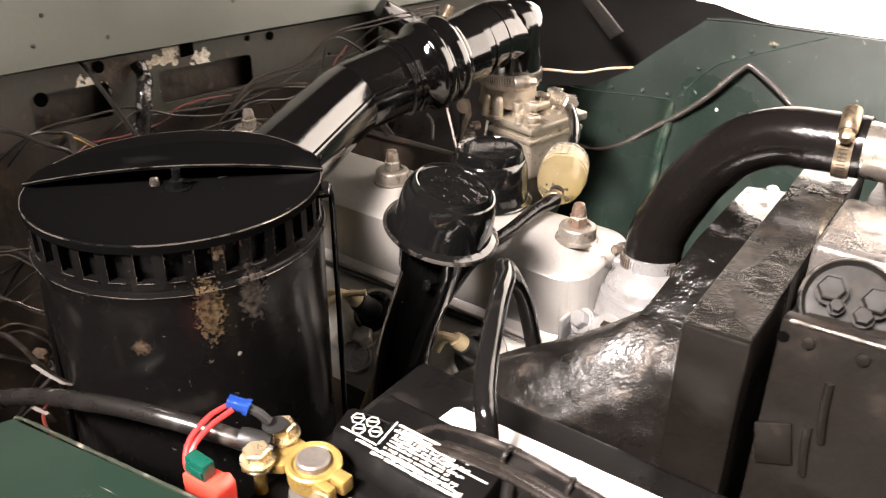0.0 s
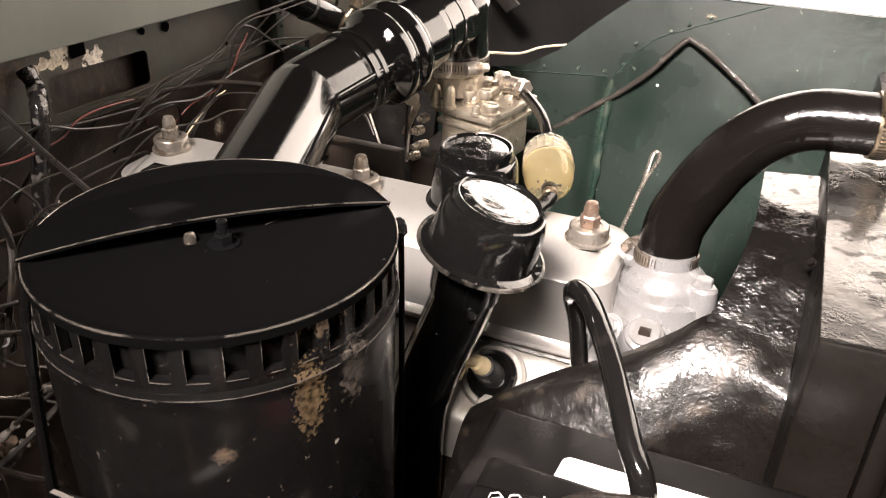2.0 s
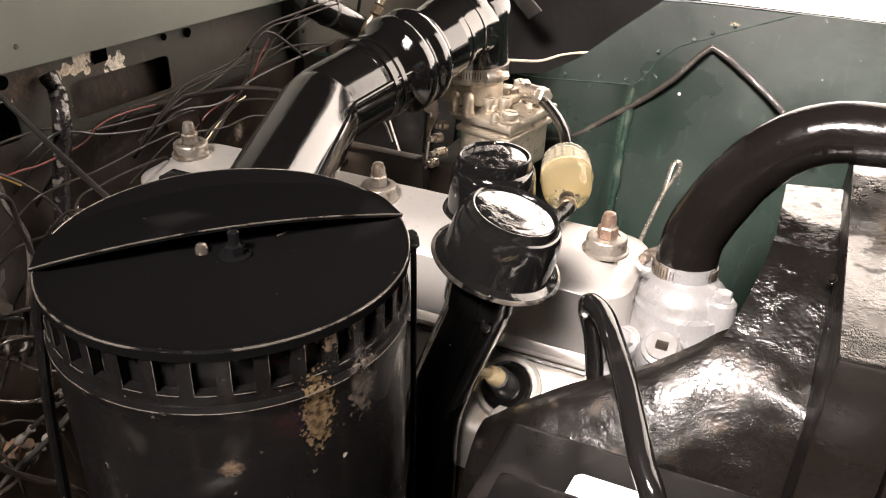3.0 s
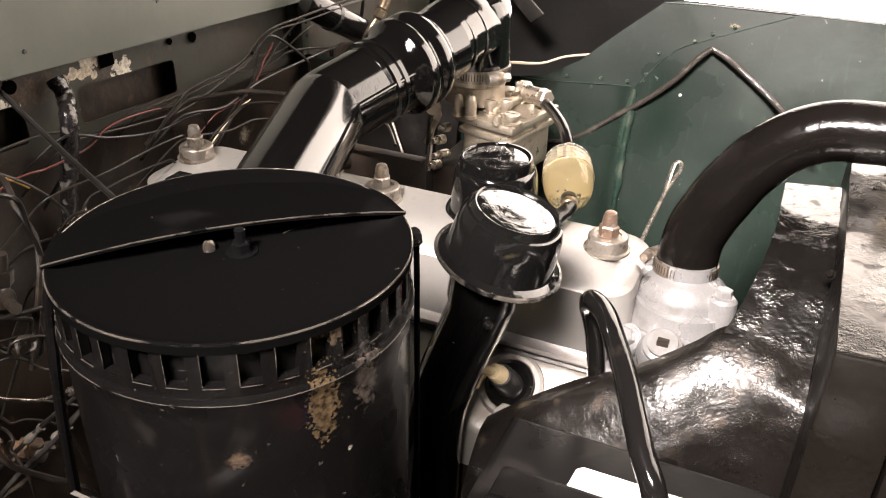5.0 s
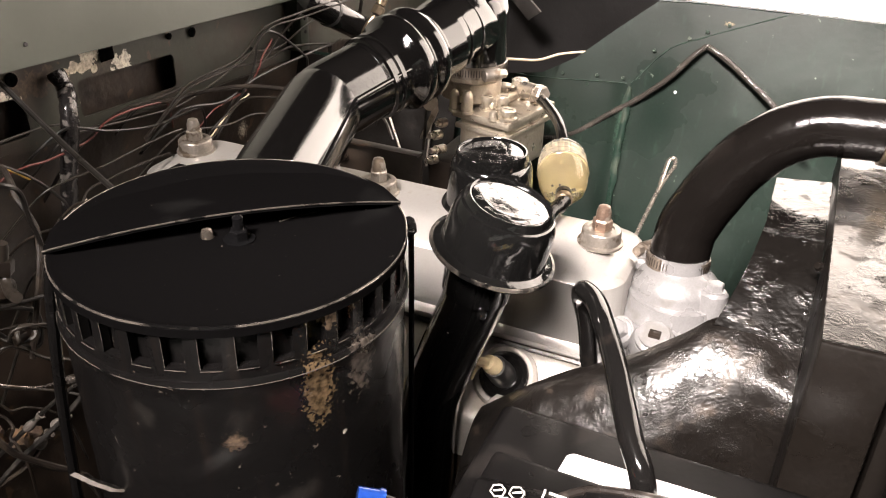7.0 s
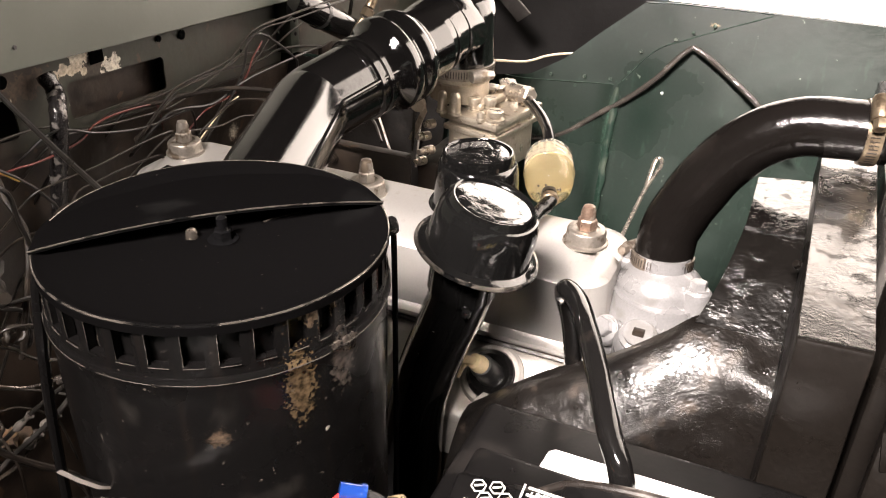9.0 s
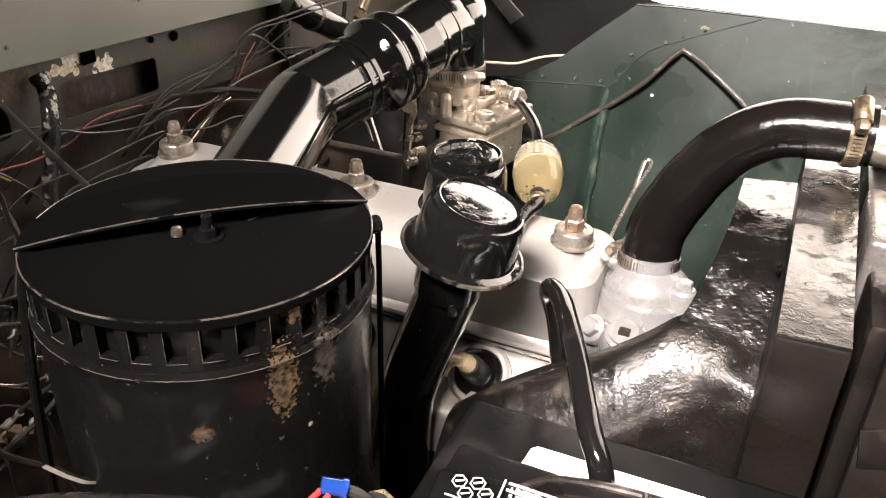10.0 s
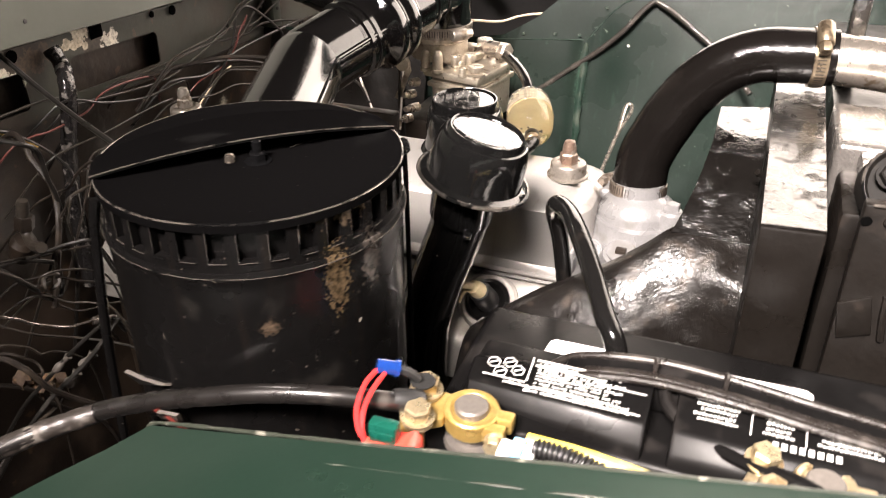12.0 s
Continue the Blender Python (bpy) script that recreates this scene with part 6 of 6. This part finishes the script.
for material, radius, label, points in (
    ("wirebrown", 0.0022, "dusty brown wire along the bulkhead", [(-0.735, 0.948, 1.142), (-0.735, 0.873, 1.143), (-0.735, 0.815, 1.125), (-0.735, 0.787, 1.108), (-0.735, 0.741, 1.087)]),
    ("wiregrey", 0.0019, "grey wire along the bulkhead", [(-0.735, 1.009, 1.134), (-0.735, 0.948, 1.137), (-0.735, 0.864, 1.124), (-0.737, 0.813, 1.112), (-0.737, 0.757, 1.119), (-0.735, 0.703, 1.108), (-0.735, 0.634, 1.097), (-0.735, 0.569, 1.103), (-0.735, 0.498, 1.113)]),
    ("wirebrown", 0.0030, "thick dusty brown wire across the bulkhead", [(-0.600, 0.648, 1.127), (-0.62, 0.654, 1.126), (-0.66, 0.643, 1.126), (-0.69, 0.627, 1.121), (-0.73, 0.605, 1.110), (-0.74, 0.561, 1.114), (-0.74, 0.511, 1.102)]),
    ("wirebrown", 0.0016, "thin dusty brown wire near the bulkhead", [(-0.64, 0.671, 1.108), (-0.66, 0.641, 1.113), (-0.67, 0.620, 1.100), (-0.68, 0.603, 1.083), (-0.69, 0.59, 1.05)]),
    ("wirebrown", 0.0024, "dusty brown wire along the bulkhead", [(-0.74, 0.924, 1.089), (-0.74, 0.844, 1.105), (-0.74, 0.795, 1.102), (-0.74, 0.710, 1.111), (-0.74, 0.634, 1.111), (-0.742, 0.592, 1.110)]),
    ("wireblack", 0.0020, "black wire along the bulkhead", [(-0.72, 0.633, 1.094), (-0.72, 0.574, 1.096), (-0.72, 0.517, 1.110), (-0.722, 0.486, 1.123)]),
    ("wiregrey", 0.0014, "thin dull grey wire near the bulkhead", [(-0.68, 0.557, 1.103), (-0.68, 0.515, 1.104), (-0.68, 0.469, 1.103), (-0.69, 0.43, 1.10)]),
    ("wirebrown", 0.0018, "thin dusty brown wire near the bulkhead", [(-0.67, 0.527, 1.092), (-0.67, 0.487, 1.095), (-0.67, 0.460, 1.095), (-0.67, 0.434, 1.093), (-0.66, 0.41, 1.07)]),
    ("wiregrey", 0.0018, "grey wire at the bulkhead", [(-0.74, 0.39, 1.131), (-0.74, 0.416, 1.130), (-0.74, 0.450, 1.129), (-0.74, 0.474, 1.126)]),
    ("wireyellow", 0.0016, "thin yellow wire beside the bulkhead", [(-0.712, 0.367, 1.137), (-0.70, 0.382, 1.131), (-0.70, 0.397, 1.120), (-0.70, 0.408, 1.110)]),
    ("wireblack", 0.0022, "thin black wire beside the bulkhead", [(-0.705, 0.370, 1.137), (-0.70, 0.382, 1.133), (-0.70, 0.409, 1.111), (-0.70, 0.431, 1.085)]),
    ("wirered", 0.0016, "thin dull red wire along the bulkhead", [(-0.73, 0.429, 1.106), (-0.73, 0.455, 1.103), (-0.73, 0.501, 1.105), (-0.73, 0.521, 1.114), (-0.73, 0.551, 1.116), (-0.732, 0.597, 1.110)]),
    ("wirered", 0.0015, "thin dull red wire along the bulkhead", [(-0.733, 0.79, 1.122), (-0.73, 0.771, 1.113), (-0.73, 0.760, 1.099), (-0.73, 0.734, 1.083), (-0.73, 0.691, 1.080)]),
    ("wireblack", 0.0028, "black wire hanging beside the air cleaner", [(-0.66, 0.31, 1.165), (-0.62, 0.321, 1.159), (-0.62, 0.336, 1.147), (-0.62, 0.339, 1.123), (-0.62, 0.343, 1.103), (-0.62, 0.345, 1.05)]),
    ("wiregrey", 0.0016, "shiny grey wire to the air cleaner", [(-0.66, 0.25, 1.050), (-0.62, 0.281, 1.019), (-0.62, 0.305, 0.999), (-0.61, 0.322, 0.988), (-0.58, 0.33, 0.985)]),
    ("wirebrown", 0.0016, "dusty brown wire beside the air cleaner", [(-0.62, 0.270, 1.085), (-0.62, 0.297, 1.076), (-0.62, 0.319, 1.067), (-0.61, 0.345, 1.062)]),
    ("wirebrown", 0.0016, "dusty brown wire beside the air cleaner", [(-0.62, 0.303, 1.055), (-0.62, 0.318, 1.048), (-0.61, 0.338, 1.034), (-0.60, 0.36, 1.02)]),
    ("wiregrey", 0.0014, "thin dull grey wire near the bulkhead", [(-0.62, 0.309, 1.032), (-0.62, 0.325, 1.013), (-0.62, 0.341, 1.001), (-0.62, 0.37, 0.99)]),
    ("wirebrown", 0.0030, "thick rusty brown wire low on the bulkhead", [(-0.64, 0.25, 0.985), (-0.62, 0.268, 0.974), (-0.62, 0.285, 0.946), (-0.62, 0.305, 0.920), (-0.62, 0.326, 0.896), (-0.62, 0.34, 0.86)]),
    ("wirebrown", 0.0028, "brown wire wrapped in worn tape", [(-0.62, 0.348, 0.961), (-0.62, 0.326, 0.955), (-0.62, 0.289, 0.939), (-0.62, 0.258, 0.939), (-0.62, 0.23, 0.93)]),
    ("wireblack", 0.0030, "black wire looped beside the air cleaner", [(-0.63, 0.285, 1.070), (-0.62, 0.292, 1.058), (-0.62, 0.302, 1.044), (-0.62, 0.314, 1.031), (-0.62, 0.324, 1.030), (-0.625, 0.33, 1.05), (-0.63, 0.318, 1.06)]),
    ("wiregrey", 0.0020, "frayed grey wire beside the air cleaner", [(-0.61, 0.385, 1.105), (-0.62, 0.352, 1.099), (-0.62, 0.340, 1.081), (-0.63, 0.33, 1.05)]),
    ("wirebright", 0.0016, "bare shiny wire ending in a crimp beside the air cleaner", [(-0.575, 0.242, 1.068), (-0.572, 0.251, 1.059), (-0.569, 0.261, 1.051), (-0.566, 0.274, 1.042), (-0.563, 0.287, 1.038), (-0.560, 0.301, 1.034)]),
    ("wiregrey", 0.0013, "thin grey wire looped beside the air cleaner", [(-0.600, 0.271, 1.080), (-0.595, 0.275, 1.074), (-0.590, 0.279, 1.069), (-0.585, 0.280, 1.077), (-0.580, 0.286, 1.079), (-0.575, 0.297, 1.076), (-0.570, 0.310, 1.069)]),
    ("wiregrey", 0.0013, "thin grey wire beside the air cleaner", [(-0.610, 0.303, 1.041), (-0.597, 0.300, 1.043), (-0.583, 0.299, 1.044), (-0.570, 0.305, 1.043)]),
    ("wireblack", 0.003, "black wires bound with pale worn tape", [(-0.600, 0.238, 0.956), (-0.592, 0.248, 0.970), (-0.584, 0.261, 0.983), (-0.576, 0.276, 0.993), (-0.568, 0.290, 1.004), (-0.560, 0.303, 1.018)]),
    ("wirebrown", 0.0034, "thick reddish brown wire below the air cleaner", [(-0.580, 0.241, 1.025), (-0.576, 0.243, 1.019), (-0.572, 0.250, 1.002), (-0.568, 0.261, 0.987), (-0.564, 0.271, 0.975), (-0.560, 0.282, 0.962)]),
    ("wireblack", 0.0026, "black wire with worn grey patches", [(-0.610, 0.271, 0.975), (-0.600, 0.278, 0.987), (-0.590, 0.285, 0.999), (-0.580, 0.293, 1.010), (-0.570, 0.303, 1.020)]),
    ("wiregrey", 0.0014, "thin curled grey wire low beside the air cleaner", [(-0.610, 0.267, 1.018), (-0.608, 0.274, 1.011), (-0.606, 0.278, 1.004), (-0.604, 0.287, 1.001), (-0.602, 0.297, 0.993), (-0.600, 0.303, 0.987)]),
    ("wirebrown", 0.0036, "dull brown cable hanging beside the air cleaner", [(-0.660, 0.361, 1.136), (-0.650, 0.355, 1.128), (-0.640, 0.353, 1.119), (-0.630, 0.350, 1.109), (-0.620, 0.341, 1.100)]),
    ("wireblack", 0.0022, "black wire across the lower bulkhead", [(-0.630, 0.299, 1.070), (-0.613, 0.302, 1.076), (-0.597, 0.303, 1.084), (-0.580, 0.311, 1.090)]),
    ("wirebrown", 0.0018, "curled brown wire low beside the air cleaner", [(-0.620, 0.276, 0.997), (-0.615, 0.279, 0.992), (-0.610, 0.278, 0.986), (-0.605, 0.271, 0.985), (-0.600, 0.271, 0.979)]),
    ("wirebrown", 0.0018, "brown wire beside the air cleaner", [(-0.660, 0.375, 1.086), (-0.645, 0.380, 1.093), (-0.630, 0.377, 1.109), (-0.615, 0.376, 1.121), (-0.600, 0.378, 1.125)]),
    ("wirebright", 0.0009, "thin bare wire beside the air cleaner", [(-0.660, 0.407, 1.092), (-0.640, 0.401, 1.103), (-0.620, 0.389, 1.118)]),
    ("wiregrey", 0.0016, "frayed grey wire beside the air cleaner", [(-0.630, 0.340, 1.076), (-0.615, 0.336, 1.091), (-0.600, 0.333, 1.108)]),
    ("wirebrown", 0.002, "dusty brown wire on the dark bulkhead", [(-0.700, 0.621, 1.133), (-0.697, 0.685, 1.138), (-0.694, 0.730, 1.160), (-0.691, 0.797, 1.163), (-0.688, 0.922, 1.162)]),
    ("wirebrown", 0.0014, "thin dusty brown wire on the dark bulkhead", [(-0.695, 0.614, 1.131), (-0.692, 0.683, 1.135), (-0.689, 0.732, 1.159), (-0.686, 0.799, 1.159), (-0.683, 0.913, 1.158)]),
    ("wirebrown", 0.003, "thick dusty brown wire on the dark bulkhead", [(-0.710, 0.630, 1.115), (-0.707, 0.693, 1.101), (-0.704, 0.735, 1.090), (-0.701, 0.791, 1.068)]),
    ("wiregrey", 0.0014, "thin grey wire on the dark bulkhead", [(-0.690, 0.612, 1.067), (-0.687, 0.664, 1.095), (-0.684, 0.697, 1.093), (-0.681, 0.765, 1.067)]),
    ("wireblack", 0.0022, "black wire looped on the dark bulkhead", [(-0.705, 0.668, 1.076), (-0.702, 0.711, 1.113), (-0.699, 0.726, 1.149), (-0.696, 0.751, 1.150), (-0.693, 0.800, 1.114)]),
    ("cream", 0.0012, "thin cream wire on the dark bulkhead", [(-0.685, 0.612, 1.077), (-0.682, 0.649, 1.098), (-0.679, 0.673, 1.105)]),
    ("wirebrown", 0.0018, "dusty brown wire on the dark bulkhead", [(-0.680, 0.581, 1.096), (-0.677, 0.632, 1.085), (-0.674, 0.672, 1.084), (-0.671, 0.714, 1.069)]),
    ("wireblack", 0.0026, "black wire on the dark bulkhead", [(-0.715, 0.625, 1.100), (-0.712, 0.671, 1.092), (-0.709, 0.724, 1.102), (-0.706, 0.781, 1.105), (-0.703, 0.868, 1.105)]),
):
    wire(material, radius, points, label)


def worn_tape():
    for a, b, r in (((-0.585, 0.2754, 0.9813), (-0.579, 0.2830, 0.9905), 0.0042), ((-0.576, 0.2850, 0.9945), (-0.570, 0.2943, 1.0030), 0.0040), ((-0.598, 0.2795, 0.9890), (-0.588, 0.2865, 1.0010), 0.0031)):
        p, q = Vector(a), Vector(b)
        single("tape_wrap", tube([p, p.lerp(q, 0.35), p.lerp(q, 0.7), q], lambda s, g: r * (0.85 + 0.25 * math.sin(s * 7)), 10, 4), "scrap", "pale worn tape wrapped round black wires", "tape")


def wire_ends():
    t = thing("crimp_terminal", (-0.56, 0.302, 1.028), "bright crimped terminal on a bare wire", "terminal")
    part("barrel", lathe([(0.0026, -0.008), (0.0032, -0.007), (0.0032, 0.004), (0.0024, 0.005), (0, 0.005)], (-0.5600, 0.3010, 1.0335), (0.2, 0.9, -0.25), 12), "wirebright", t)
    part("blade", box(-0.562, -0.558, 0.303, 0.309, 1.029, 1.031, 0.0006), "wirebright", t)
    e = thing("eyelet_terminal", (-0.60, 0.299, 1.05), "dull grey eyelet terminal beside the air cleaner", "terminal")
    u = [Vector((-0.600, 0.2994, 1.0583)) + Vector((0.002 * math.sin(k), 0.0075 * math.cos(k * math.pi / 8), 0.0060 * math.sin(k * math.pi / 8))) for k in range(17)]
    part("ring", tube(u, 0.0018, 7, 2), "wiregrey", e)
    part("tongue", box(-0.604, -0.600, 0.291, 0.302, 1.052, 1.060, 0.0015), "grime", e)
    f = thing("brake_union", (-0.63, 0.32, 1.06), "dull grey pipe union low on the bulkhead", "pipe union")
    part("nut", hexagon((-0.638, 0.3217, 1.086), (0.2, 0.1, 1), 0.013, 0.011), "grime", f)
    part("neck", lathe([(0.0048, 0), (0.0048, 0.010), (0.0040, 0.014), (0, 0.014)], (-0.637, 0.3222, 1.096), (0.2, 0.1, 1), 14), "wiregrey", f)
    part("elbow", tube([(-0.638, 0.3217, 1.088), (-0.634, 0.3195, 1.080), (-0.622, 0.3120, 1.0790), (-0.600, 0.300, 1.088)], 0.0042, 10), "wiregrey", f)
    part("body", lathe([(0.009, -0.012), (0.010, -0.010), (0.010, 0.006), (0.007, 0.010), (0, 0.010)], (-0.642, 0.319, 1.070), (0.5, -0.1, 0.8), 16, wobble=0.05), "grime", f)
    for p, r in (((-0.620, 0.2831, 0.9668), 0.010), ((-0.625, 0.2715, 0.9800), 0.008), ((-0.630, 0.300, 0.950), 0.012)):
        single("dirt_lump", lathe([(0, -0.7 * r), (0.7 * r, -0.5 * r), (r, 0), (0.8 * r, 0.5 * r), (0, 0.7 * r)], p, (0.4, -0.3, 0.8), 14, wobble=0.5), "rust", "rusty brown lump of caked dirt on the footwell", "dirt")


worn_tape()
wire_ends()


def scuttle_bits():
    t = thing("hinge_bracket", (-0.757, 0.878, 1.115), "small grey bracket with two bolts on the bulkhead", "bracket")
    part("plate", prism([(-0.762, 0.867, 1.116), (-0.762, 0.878, 1.114), (-0.762, 0.891, 1.148), (-0.762, 0.880, 1.152)], (0.003, 0, 0), 0.0008), "scuttle", t)
    bolt(t, (-0.759, 0.8848, 1.1440), (1, 0, 0), 0.006, 0.004, 0.0045, "grime")
    bolt(t, (-0.759, 0.8735, 1.1225), (1, 0, 0), 0.006, 0.004, 0.0045, "grime")
    d = thing("heater_pipe", (-0.70, 0.90, 1.12), "dim black heater pipe behind the intake pipe", "pipe")
    part("pipe", tube([(-0.712, 0.838, 1.168), (-0.705, 0.850, 1.160), (-0.695, 0.905, 1.130), (-0.70, 0.97, 1.10)], 0.017, 20), "gloss_rubber", d)
    part("band", lathe([(0.0172, -0.004), (0.0185, -0.003), (0.0185, 0.003), (0.0172, 0.004)], (-0.7005, 0.875, 1.1465), (0.1, 0.85, -0.48), 24), "rubber", d)
    u = thing("brass_union", (-0.62, 0.85, 1.15), "small brass pipe union behind the intake sleeve", "pipe union")
    part("nut", hexagon((-0.622, 0.8515, 1.158), (0.2, 0.5, 0.8), 0.013, 0.010), "dullgold", u)
    part("stub", lathe([(0.006, 0), (0.006, 0.016), (0, 0.016)], (-0.620, 0.857, 1.168), (0.2, 0.5, 0.8), 14), "dullgold", u)
    part("feed", tube([(-0.623, 0.849, 1.157), (-0.632, 0.842, 1.14), (-0.65, 0.85, 1.10)], 0.004, 10), "dullgold", u)


scuttle_bits()
